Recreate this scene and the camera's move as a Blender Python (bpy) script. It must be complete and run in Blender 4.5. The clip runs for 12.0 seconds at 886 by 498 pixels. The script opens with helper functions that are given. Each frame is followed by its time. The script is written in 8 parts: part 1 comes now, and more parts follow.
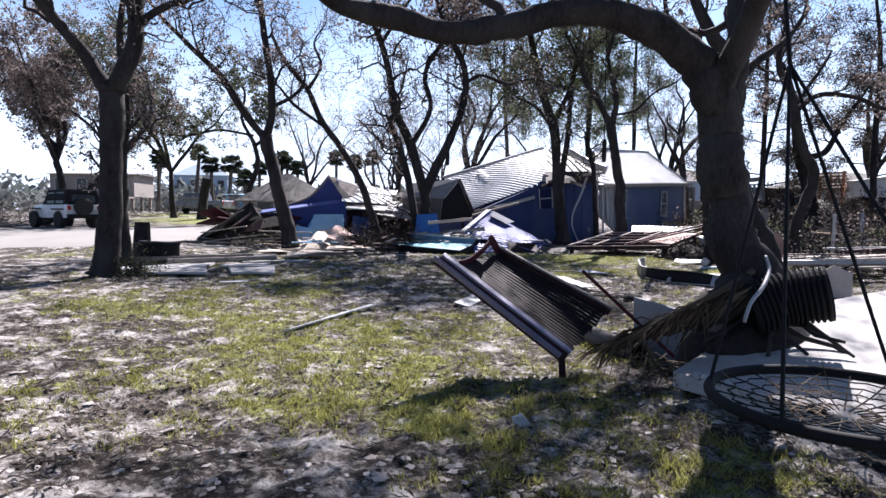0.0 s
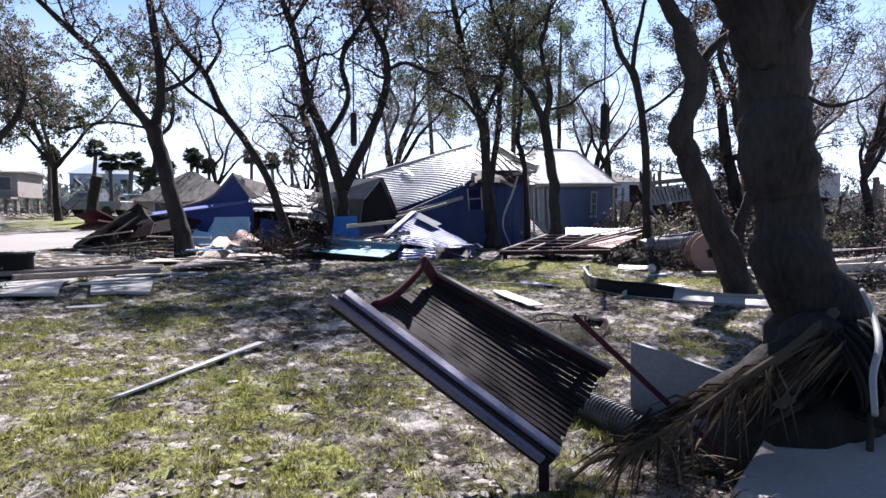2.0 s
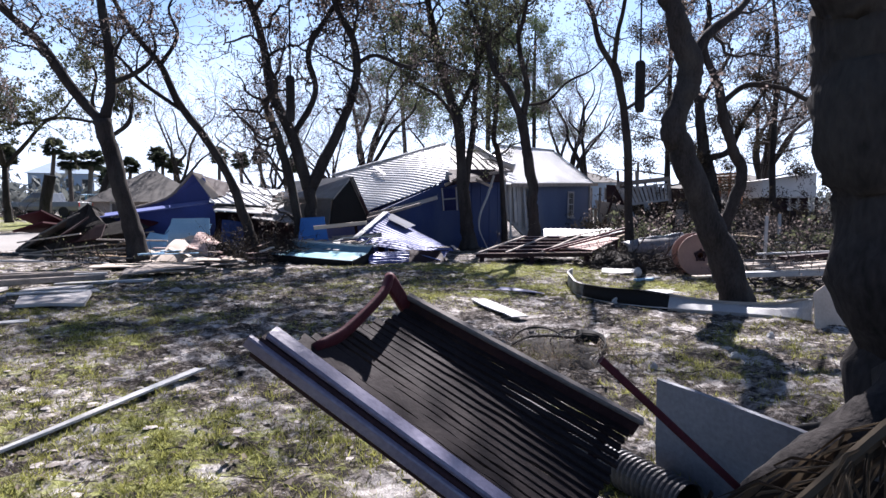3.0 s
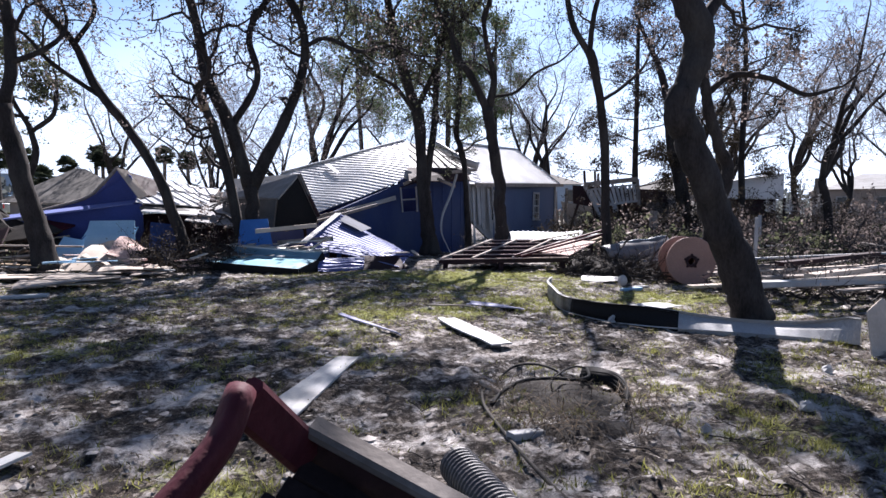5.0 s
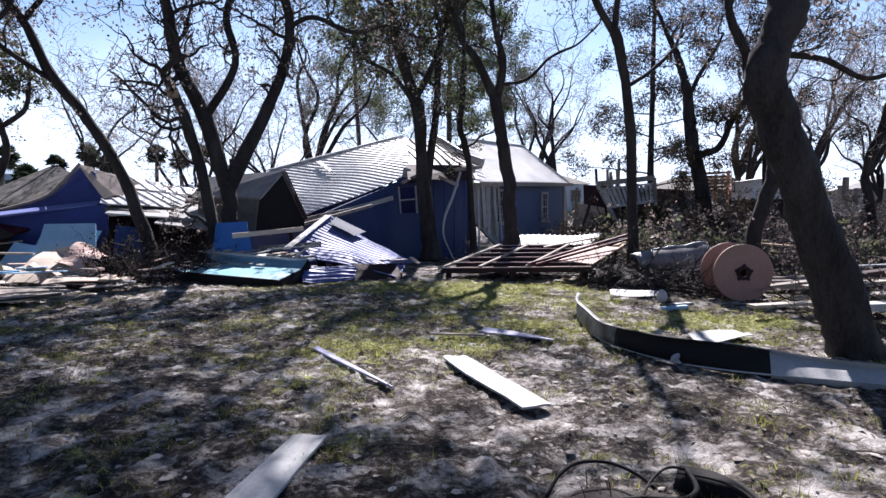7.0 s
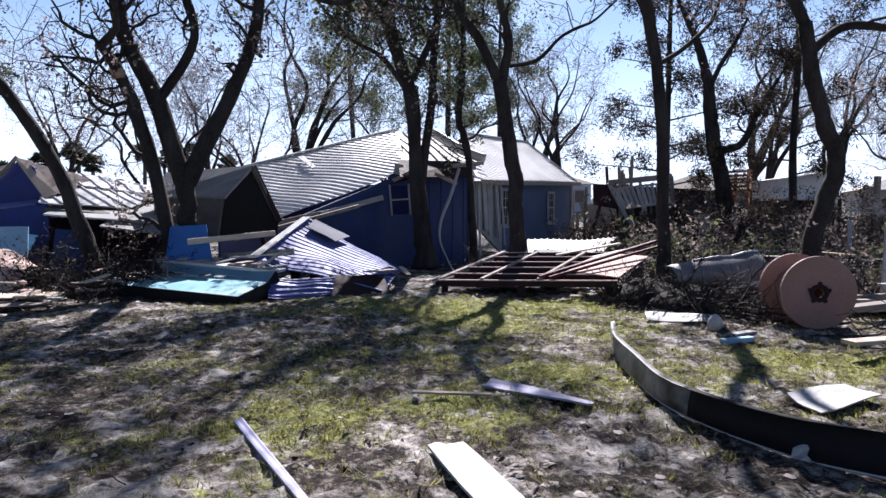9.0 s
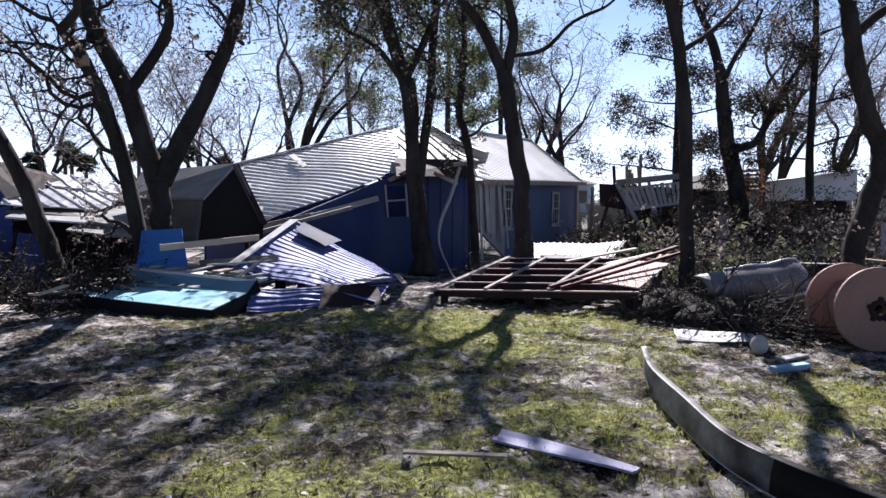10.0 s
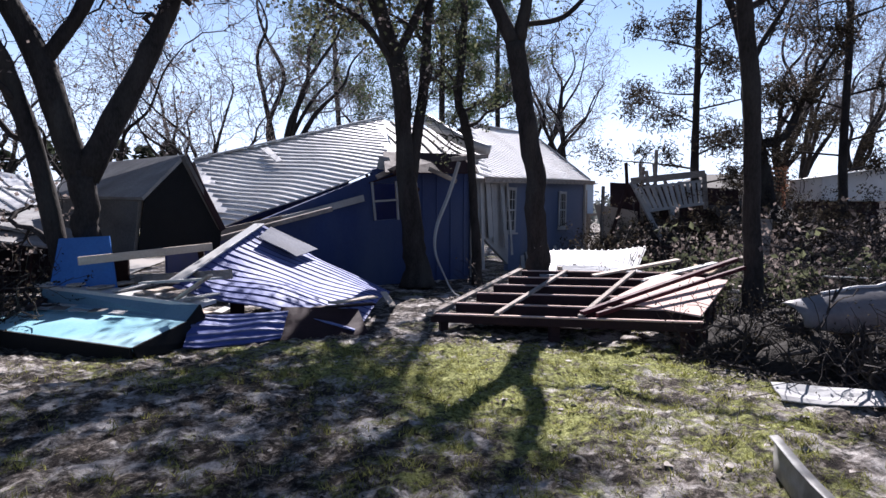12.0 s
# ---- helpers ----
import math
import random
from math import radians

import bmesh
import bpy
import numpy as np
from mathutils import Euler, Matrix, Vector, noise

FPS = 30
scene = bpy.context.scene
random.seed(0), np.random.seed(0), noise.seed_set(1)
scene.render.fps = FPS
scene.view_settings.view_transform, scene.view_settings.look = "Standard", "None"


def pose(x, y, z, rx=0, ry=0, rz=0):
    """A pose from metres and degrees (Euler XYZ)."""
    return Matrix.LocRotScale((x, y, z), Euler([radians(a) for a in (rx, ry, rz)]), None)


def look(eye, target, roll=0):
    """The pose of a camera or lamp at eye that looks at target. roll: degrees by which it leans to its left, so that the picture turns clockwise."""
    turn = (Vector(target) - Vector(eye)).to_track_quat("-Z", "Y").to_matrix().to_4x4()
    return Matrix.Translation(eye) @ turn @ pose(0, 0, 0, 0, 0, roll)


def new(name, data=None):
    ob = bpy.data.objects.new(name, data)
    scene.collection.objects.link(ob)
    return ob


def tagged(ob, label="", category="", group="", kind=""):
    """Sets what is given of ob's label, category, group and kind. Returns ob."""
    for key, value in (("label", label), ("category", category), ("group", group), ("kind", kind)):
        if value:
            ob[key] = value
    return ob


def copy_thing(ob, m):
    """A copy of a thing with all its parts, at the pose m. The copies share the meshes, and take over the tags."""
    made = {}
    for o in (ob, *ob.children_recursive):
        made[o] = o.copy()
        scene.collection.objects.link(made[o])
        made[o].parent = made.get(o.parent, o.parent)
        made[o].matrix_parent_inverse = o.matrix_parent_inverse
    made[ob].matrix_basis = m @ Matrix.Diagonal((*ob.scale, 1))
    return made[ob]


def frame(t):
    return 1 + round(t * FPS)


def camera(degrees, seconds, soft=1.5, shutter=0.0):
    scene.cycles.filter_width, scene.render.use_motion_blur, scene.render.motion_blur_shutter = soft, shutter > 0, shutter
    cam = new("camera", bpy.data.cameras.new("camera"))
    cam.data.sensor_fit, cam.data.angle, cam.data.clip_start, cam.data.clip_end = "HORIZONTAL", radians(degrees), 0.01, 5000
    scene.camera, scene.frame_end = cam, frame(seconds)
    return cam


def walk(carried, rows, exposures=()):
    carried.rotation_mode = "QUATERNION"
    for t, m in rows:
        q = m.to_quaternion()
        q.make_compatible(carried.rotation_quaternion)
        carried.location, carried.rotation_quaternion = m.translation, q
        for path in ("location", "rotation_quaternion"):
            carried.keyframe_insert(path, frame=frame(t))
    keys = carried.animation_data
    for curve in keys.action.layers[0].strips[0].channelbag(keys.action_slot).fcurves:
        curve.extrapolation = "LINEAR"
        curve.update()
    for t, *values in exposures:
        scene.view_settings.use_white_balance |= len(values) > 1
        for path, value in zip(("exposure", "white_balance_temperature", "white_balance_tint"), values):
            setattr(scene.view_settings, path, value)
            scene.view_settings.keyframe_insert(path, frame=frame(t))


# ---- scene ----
cam = camera(71.7, 12.0)
METRES, EYE, TILT, LEAN, TURN = 13.043, 1.5, 0.0, 0.0, 0.0
ROWS = [
    (0.0, 0.0, 0.0, 0.0, 0.02, -3.56, -0.25),
    (0.5, -0.0016, 0.0427, 0.0014, -0.58, -3.55, -0.23),
    (1.0, -0.0017, 0.0847, 0.002, -1.22, -3.55, -0.22),
    (1.5, 0.0012, 0.126, 0.002, -3.64, -3.52, -0.16),
    (2.0, 0.0091, 0.1676, 0.0031, -7.04, -3.49, -0.1),
    (2.5, 0.0155, 0.2067, 0.0029, -8.36, -3.45, -0.08),
    (3.0, 0.0193, 0.2449, 0.0032, -9.49, -3.43, -0.04),
    (5.0, 0.0422, 0.3885, 0.0, -13.36, -3.17, -0.01),
    (5.5, 0.0483, 0.4226, -0.0007, -13.36, -3.13, -0.0),
    (6.0, 0.0553, 0.4604, 0.0003, -13.36, -3.14, 0.02),
    (6.5, 0.0635, 0.5014, 0.0021, -13.34, -3.13, 0.02),
    (7.0, 0.0735, 0.5426, 0.0032, -13.34, -3.12, 0.01),
    (9.0, 0.1205, 0.7124, 0.0064, -13.4, -3.07, -0.1),
    (9.5, 0.1318, 0.7566, 0.0085, -13.4, -3.05, -0.07),
    (10.0, 0.1419, 0.7998, 0.0101, -13.42, -3.04, -0.08),
    (10.5, 0.1537, 0.8425, 0.0109, -13.41, -3.03, -0.09),
    (11.0, 0.1627, 0.889, 0.012, -13.44, -3.0, -0.08),
    (11.5, 0.1697, 0.9355, 0.0134, -13.49, -3.0, -0.07),
    (12.0, 0.178, 0.9802, 0.0145, -14.1, -3.0, -0.09),
]
walk(cam, [(t, pose(0, 0, EYE, TILT, LEAN, TURN) @ pose(METRES * x, METRES * y, METRES * z, 90 + pitch, roll, yaw)) for t, x, y, z, yaw, pitch, roll in ROWS],
     exposures=[(0.0, 1.5, 6120, 20), (5.5, 1.47, 6120, 20), (7.0, 1.38, 6120, 20), (9.0, 1.25, 6120, 20), (12.0, 1.27, 6120, 20)])

# ---- light: low morning sun ahead and to the side, thin bright sky ----
SUN_EL, SUN_AZ = 43.5, 20.5
world = bpy.data.worlds.new("sky")
scene.world = world
world.use_nodes = True
wn, wl = world.node_tree.nodes, world.node_tree.links
wn.clear()
w_out, w_bg = wn.new("ShaderNodeOutputWorld"), wn.new("ShaderNodeBackground")
w_sky = wn.new("ShaderNodeTexSky")
w_sky.sky_type, w_sky.sun_disc = "NISHITA", False
w_sky.sun_elevation, w_sky.sun_rotation = radians(SUN_EL), radians(SUN_AZ)
w_sky.dust_density, w_sky.ozone_density = 0.4, 2.0
w_tc, w_map, w_no, w_rp = (wn.new("ShaderNodeTexCoord"), wn.new("ShaderNodeMapping"), wn.new("ShaderNodeTexNoise"), wn.new("ShaderNodeValToRGB"))
w_map.inputs["Scale"].default_value = (1.0, 1.0, 3.0)
w_no.inputs["Scale"].default_value, w_no.inputs["Detail"].default_value = 2.2, 7.0
w_rp.color_ramp.elements[0].position, w_rp.color_ramp.elements[1].position = 0.48, 0.78
w_mix = wn.new("ShaderNodeMix")
w_mix.data_type = "RGBA"
w_mix.inputs["B"].default_value = (11.0, 11.0, 11.2, 1)
w_mul = wn.new("ShaderNodeMath")
w_mul.operation = "MULTIPLY"
w_mul.inputs[1].default_value = 0.4
wl.new(w_tc.outputs["Generated"], w_map.inputs["Vector"])
wl.new(w_map.outputs["Vector"], w_no.inputs["Vector"])
wl.new(w_no.outputs["Fac"], w_rp.inputs["Fac"])
wl.new(w_rp.outputs["Color"], w_mul.inputs[0])
wl.new(w_mul.outputs["Value"], w_mix.inputs["Factor"])
wl.new(w_sky.outputs["Color"], w_mix.inputs["A"])
# haze: the sky pales towards the horizon all round
w_sep, w_hr, w_haze = wn.new("ShaderNodeSeparateXYZ"), wn.new("ShaderNodeMapRange"), wn.new("ShaderNodeMix")
w_hr.interpolation_type = "SMOOTHSTEP"
w_hr.inputs["From Min"].default_value, w_hr.inputs["From Max"].default_value = -0.02, 0.36
w_hr.inputs["To Min"].default_value, w_hr.inputs["To Max"].default_value = 0.92, 0.0
w_haze.data_type = "RGBA"
# the haze scatters forwards: brighter on the sun's side of the sky
w_dot, w_fr, w_hz = wn.new("ShaderNodeVectorMath"), wn.new("ShaderNodeMapRange"), wn.new("ShaderNodeMix")
w_dot.operation = "DOT_PRODUCT"
w_dot.inputs[1].default_value = (math.sin(radians(SUN_AZ)) * math.cos(radians(SUN_EL)), math.cos(radians(SUN_AZ)) * math.cos(radians(SUN_EL)), math.sin(radians(SUN_EL)))
w_fr.interpolation_type = "SMOOTHSTEP"
w_fr.inputs["From Min"].default_value, w_fr.inputs["From Max"].default_value = -0.1, 0.5
w_hz.data_type = "RGBA"
w_hz.inputs["A"].default_value = (0.8, 1.05, 1.5, 1)
w_hz.inputs["B"].default_value = (7.4, 8.6, 10.3, 1)
wl.new(w_tc.outputs["Generated"], w_dot.inputs[0])
wl.new(w_dot.outputs["Value"], w_fr.inputs["Value"])
wl.new(w_fr.outputs["Result"], w_hz.inputs["Factor"])
wl.new(w_hz.outputs["Result"], w_haze.inputs["B"])
wl.new(w_tc.outputs["Generated"], w_sep.inputs["Vector"])
wl.new(w_sep.outputs["Z"], w_hr.inputs["Value"])
wl.new(w_hr.outputs["Result"], w_haze.inputs["Factor"])
w_dim = wn.new("ShaderNodeMix")
w_dim.data_type, w_dim.blend_type = "RGBA", "MULTIPLY"
w_dim.inputs["Factor"].default_value = 1.0
w_dim.inputs["B"].default_value = (0.63, 0.735, 0.79, 1)
wl.new(w_mix.outputs["Result"], w_dim.inputs["A"])
# the clear sky deepens towards the zenith
w_zr, w_zm = wn.new("ShaderNodeMapRange"), wn.new("ShaderNodeMix")
w_zr.interpolation_type = "SMOOTHSTEP"
w_zr.inputs["From Min"].default_value, w_zr.inputs["From Max"].default_value = 0.35, 0.95
w_zm.data_type, w_zm.blend_type = "RGBA", "MULTIPLY"
w_zm.inputs["B"].default_value = (0.2, 0.23, 0.29, 1)
wl.new(w_sep.outputs["Z"], w_zr.inputs["Value"])
wl.new(w_zr.outputs["Result"], w_zm.inputs["Factor"])
wl.new(w_dim.outputs["Result"], w_zm.inputs["A"])
wl.new(w_zm.outputs["Result"], w_haze.inputs["A"])
wl.new(w_haze.outputs["Result"], w_bg.inputs["Color"])
w_bg.inputs["Strength"].default_value = 0.07
wl.new(w_bg.outputs["Background"], w_out.inputs["Surface"])
sun = new("sun", bpy.data.lights.new("sun", "SUN"))
sun.data.energy, sun.data.angle, sun.data.color = 5.0, radians(0.6), (1.0, 0.96, 0.89)
sun_dir = Vector((math.sin(radians(SUN_AZ)) * math.cos(radians(SUN_EL)), math.cos(radians(SUN_AZ)) * math.cos(radians(SUN_EL)), math.sin(radians(SUN_EL))))
sun.matrix_world = look(sun_dir * 50, (0, 0, 0))

# ---- materials ----
def mat(name, dark, light, size=6.0, rough=0.8, metal=0.0, bump=0.3, fine=60.0, stretch=(1, 1, 1), stain=None, stain_amount=0.4, spec=0.4, tint=0.0):
    """Two scales of noise between two colours, an optional stain colour, and relief of the fine grain."""
    m = bpy.data.materials.new(name)
    m.use_nodes = True
    n, l = m.node_tree.nodes, m.node_tree.links
    b = n["Principled BSDF"]
    tc, mp = n.new("ShaderNodeTexCoord"), n.new("ShaderNodeMapping")
    mp.inputs["Scale"].default_value = stretch
    l.new(tc.outputs["Object"], mp.inputs["Vector"])
    big, small = n.new("ShaderNodeTexNoise"), n.new("ShaderNodeTexNoise")
    big.inputs["Scale"].default_value, big.inputs["Detail"].default_value = size, 5.0
    small.inputs["Scale"].default_value, small.inputs["Detail"].default_value = fine, 3.0
    for x in (big, small):
        l.new(mp.outputs["Vector"], x.inputs["Vector"])
    ramp = n.new("ShaderNodeValToRGB")
    ramp.color_ramp.elements[0].position, ramp.color_ramp.elements[1].position = 0.3, 0.7
    ramp.color_ramp.elements[0].color, ramp.color_ramp.elements[1].color = (*dark, 1), (*light, 1)
    add = n.new("ShaderNodeMath")
    add.operation = "MULTIPLY_ADD"
    add.inputs[1].default_value = 0.45
    half = n.new("ShaderNodeMath")
    half.operation = "MULTIPLY"
    half.inputs[1].default_value = 0.55
    l.new(big.outputs["Fac"], half.inputs[0])
    l.new(small.outputs["Fac"], add.inputs[0])
    l.new(half.outputs["Value"], add.inputs[2])
    l.new(add.outputs["Value"], ramp.inputs["Fac"])
    colour = ramp.outputs["Color"]
    if stain:
        st, sr, mx = n.new("ShaderNodeTexNoise"), n.new("ShaderNodeValToRGB"), n.new("ShaderNodeMix")
        st.inputs["Scale"].default_value, st.inputs["Detail"].default_value = size * 0.37, 8.0
        sr.color_ramp.elements[0].position, sr.color_ramp.elements[1].position = 0.5, 0.66
        mu = n.new("ShaderNodeMath")
        mu.operation = "MULTIPLY"
        mu.inputs[1].default_value = stain_amount
        mx.data_type = "RGBA"
        mx.inputs["B"].default_value = (*stain, 1)
        l.new(mp.outputs["Vector"], st.inputs["Vector"])
        l.new(st.outputs["Fac"], sr.inputs["Fac"])
        l.new(sr.outputs["Color"], mu.inputs[0])
        l.new(mu.outputs["Value"], mx.inputs["Factor"])
        l.new(colour, mx.inputs["A"])
        colour = mx.outputs["Result"]
    if tint:
        inf, hs, mr = n.new("ShaderNodeObjectInfo"), n.new("ShaderNodeHueSaturation"), n.new("ShaderNodeMapRange")
        mr.inputs["To Min"].default_value, mr.inputs["To Max"].default_value = 1 - tint, 1 + tint
        l.new(inf.outputs["Random"], mr.inputs["Value"])
        l.new(mr.outputs["Result"], hs.inputs["Value"])
        l.new(colour, hs.inputs["Color"])
        colour = hs.outputs["Color"]
    l.new(colour, b.inputs["Base Color"])
    rr = n.new("ShaderNodeMapRange")
    rr.inputs["To Min"].default_value, rr.inputs["To Max"].default_value = max(0.03, rough - 0.12), min(1, rough + 0.12)
    l.new(big.outputs["Fac"], rr.inputs["Value"])
    l.new(rr.outputs["Result"], b.inputs["Roughness"])
    b.inputs["Metallic"].default_value = metal
    b.inputs["Specular IOR Level"].default_value = spec
    if bump:
        bp = n.new("ShaderNodeBump")
        bp.inputs["Strength"].default_value, bp.inputs["Distance"].default_value = bump, 0.02
        l.new(add.outputs["Value"], bp.inputs["Height"])
        l.new(bp.outputs["Normal"], b.inputs["Normal"])
    return m


def leaf_mat(name, a, c, through_=0.35):
    """Thin leaves: colour varies leaf by leaf, some light passes through."""
    m = bpy.data.materials.new(name)
    m.use_nodes = True
    n, l = m.node_tree.nodes, m.node_tree.links
    b = n["Principled BSDF"]
    g, r = n.new("ShaderNodeNewGeometry"), n.new("ShaderNodeValToRGB")
    r.color_ramp.elements[0].color, r.color_ramp.elements[1].color = (*a, 1), (*c, 1)
    l.new(g.outputs["Random Per Island"], r.inputs["Fac"])
    l.new(r.outputs["Color"], b.inputs["Base Color"])
    b.inputs["Roughness"].default_value = 0.8
    b.inputs["Specular IOR Level"].default_value = 0.15
    t, mx = n.new("ShaderNodeBsdfTranslucent"), n.new("ShaderNodeMixShader")
    l.new(r.outputs["Color"], t.inputs["Color"])
    mx.inputs["Fac"].default_value = through_
    l.new(b.outputs["BSDF"], mx.inputs[1])
    l.new(t.outputs["BSDF"], mx.inputs[2])
    l.new(mx.outputs["Shader"], n["Material Output"].inputs["Surface"])
    return m


BARK = mat("oak_bark", (0.010, 0.009, 0.009), (0.055, 0.048, 0.046), 5, 0.95, 0, 1.0, 38, (1, 1, 0.35), (0.10, 0.10, 0.09), 0.25, 0.15)
TWIG = mat("twig_bark", (0.014, 0.012, 0.012), (0.055, 0.046, 0.044), 5, 0.95, 0, 0.4, 30)
# Twigs of distant oaks, paled to carry the bright haze before them.
HAZED_TWIG = mat("hazed_far_twigs", (0.09, 0.08, 0.08), (0.24, 0.215, 0.21), 5, 0.95, 0, 0.4, 30)
PALM_BARK = mat("palm_bark", (0.04, 0.034, 0.03), (0.11, 0.095, 0.08), 4, 0.95, 0, 0.6, 25, (1, 1, 3))
LEAF_BROWN = leaf_mat("brown_oak_leaves", (0.06, 0.048, 0.045), (0.28, 0.235, 0.215), 0.5)
LEAF_GREEN = leaf_mat("green_oak_leaves", (0.03, 0.036, 0.025), (0.14, 0.15, 0.085), 0.45)
# Far belt's leaves, greyed in colour for distance haze.
LEAF_FAR = leaf_mat("hazed_grey_green_leaves", (0.10, 0.115, 0.11), (0.19, 0.205, 0.195), 0.3)
LEAF_DARK = leaf_mat("withered_dark_leaves", (0.018, 0.015, 0.012), (0.07, 0.058, 0.042))
LEAF_PINE = leaf_mat("pine_needles", (0.05, 0.08, 0.035), (0.15, 0.19, 0.09))
LEAF_PALM = leaf_mat("palm_fronds", (0.02, 0.028, 0.02), (0.06, 0.07, 0.045))
MOSS = leaf_mat("hanging_moss", (0.06, 0.06, 0.05), (0.12, 0.12, 0.10))
DEAD_FROND = leaf_mat("dead_palm_frond", (0.008, 0.006, 0.005), (0.07, 0.05, 0.035), 0.1)
STRAW = leaf_mat("dry_straw", (0.03, 0.022, 0.015), (0.22, 0.165, 0.11))
GRASS = leaf_mat("lawn_grass", (0.05, 0.052, 0.012), (0.42, 0.42, 0.13), 0.5)
CLOD = leaf_mat("sandy_clods", (0.08, 0.066, 0.055), (0.46, 0.42, 0.39), 0.0)
LITTER = leaf_mat("leaf_litter", (0.025, 0.02, 0.016), (0.28, 0.235, 0.18))
BLUE_WALL = mat("blue_painted_siding", (0.012, 0.026, 0.10), (0.024, 0.05, 0.16), 1.4, 0.7, 0, 0.2, 40, (1, 1, 0.4), (0.12, 0.14, 0.18), 0.35)
GREY_BLUE = mat("grey_blue_siding", (0.07, 0.10, 0.19), (0.12, 0.16, 0.26), 1.1, 0.75, 0, 0.2, 40, (1, 1, 0.4), (0.20, 0.20, 0.20), 0.4)
NAVY = mat("dark_blue_siding", (0.022, 0.034, 0.15), (0.04, 0.06, 0.24), 1.3, 0.7, 0, 0.2, 30, (1, 1, 1), (0.1, 0.1, 0.12), 0.3)
BRIGHT_BLUE = mat("bright_blue_board", (0.018, 0.10, 0.33), (0.03, 0.15, 0.45), 2, 0.55, 0, 0.1, 30)
LIGHT_BLUE = mat("light_blue_panel", (0.20, 0.38, 0.55), (0.32, 0.52, 0.68), 1.5, 0.6, 0, 0.15, 30, (1, 1, 1), (0.35, 0.33, 0.3), 0.4)
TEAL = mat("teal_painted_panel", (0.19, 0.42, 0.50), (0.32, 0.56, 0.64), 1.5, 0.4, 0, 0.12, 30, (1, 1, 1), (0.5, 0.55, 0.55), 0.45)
METAL_ROOF = mat("weathered_metal_roof", (0.66, 0.66, 0.66), (0.86, 0.86, 0.86), 1.2, 0.38, 0.45, 0.1, 20, (1, 1, 1), (0.30, 0.28, 0.26), 0.5)
# Roof metal whitened so its colour carries the wing's glancing sky reflection.
BRIGHT_ROOF = mat("sheen_whitened_roof", (0.80, 0.80, 0.80), (0.93, 0.93, 0.93), 1.2, 0.5, 0.0, 0.08, 20, (1, 1, 1), (0.55, 0.53, 0.5), 0.4)
SKYLIGHT = mat("milky_skylight_plastic", (0.14, 0.15, 0.18), (0.24, 0.25, 0.28), 3, 0.85, 0, 0.1, 30, (1, 1, 1), (0.12, 0.12, 0.13), 0.5, 0.1)
RIB_METAL = mat("roof_rib_metal", (0.36, 0.37, 0.39), (0.50, 0.51, 0.53), 1.2, 0.5, 0.1, 0.1, 20)
BLUE_METAL = mat("blue_grey_metal_sheet", (0.09, 0.11, 0.29), (0.17, 0.20, 0.42), 1.2, 0.6, 0.0, 0.08, 20, (1, 1, 1), (0.2, 0.25, 0.45), 0.35, 0.2)
BLUE_RIB = mat("blue_sheet_rib", (0.07, 0.09, 0.22), (0.13, 0.16, 0.32), 1.2, 0.45, 0.1, 0.08, 20)
BENCH_CAP = mat("worn_plum_paint", (0.10, 0.09, 0.145), (0.23, 0.215, 0.29), 5, 0.35, 0, 0.2, 50, (1, 1, 1), (0.06, 0.035, 0.04), 0.45, 0.6)
PALE_METAL = mat("pale_metal_sheet", (0.44, 0.44, 0.44), (0.60, 0.60, 0.59), 1.2, 0.4, 0.3, 0.08, 20, (1, 1, 1), (0.4, 0.38, 0.34), 0.35)
SHINGLE = mat("grey_shingles", (0.07, 0.065, 0.06), (0.15, 0.14, 0.13), 3, 0.9, 0, 0.6, 30, (1, 1, 1), (0.22, 0.21, 0.2), 0.3)
WHITE = mat("worn_white_paint", (0.27, 0.275, 0.28), (0.42, 0.425, 0.43), 3, 0.6, 0, 0.2, 40, (1, 1, 1), (0.35, 0.31, 0.26), 0.45, 0.4, 0.12)
CREAM = mat("tan_plaster_board", (0.40, 0.34, 0.28), (0.58, 0.50, 0.42), 2, 0.8, 0, 0.2, 30, (1, 1, 1), (0.28, 0.22, 0.17), 0.5, 0.3, 0.12)
WOOD = mat("weathered_grey_wood", (0.18, 0.155, 0.135), (0.40, 0.35, 0.31), 4, 0.85, 0, 0.4, 50, (1, 6, 6), (0.09, 0.07, 0.06), 0.5, 0.3, 0.25)
RAW_WOOD = mat("raw_lumber", (0.30, 0.21, 0.13), (0.50, 0.38, 0.26), 4, 0.8, 0, 0.3, 50, (1, 5, 5), (0.2, 0.14, 0.1), 0.4, 0.3, 0.2)
RED_WOOD = mat("red_brown_stained_wood", (0.045, 0.008, 0.013), (0.085, 0.018, 0.026), 5, 0.7, 0, 0.35, 50, (1, 1, 1), (0.04, 0.015, 0.018), 0.4, 0.2)
BENCH_SLAT = mat("dark_stained_slat", (0.012, 0.008, 0.009), (0.03, 0.022, 0.022), 8, 0.75, 0, 0.3, 60, (1, 1, 1), (0.05, 0.04, 0.04), 0.3, 0.15)
BENCH_EDGE = mat("worn_grey_bench_edge", (0.10, 0.088, 0.082), (0.20, 0.18, 0.165), 5, 0.8, 0, 0.3, 50, (1, 1, 1), (0.05, 0.04, 0.035), 0.5, 0.2)
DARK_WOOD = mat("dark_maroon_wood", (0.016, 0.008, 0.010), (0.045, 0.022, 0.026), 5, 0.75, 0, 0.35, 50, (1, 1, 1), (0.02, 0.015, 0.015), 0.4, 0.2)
ORANGE_WOOD = mat("orange_pine_deck", (0.20, 0.085, 0.045), (0.36, 0.17, 0.09), 4, 0.75, 0, 0.3, 40)
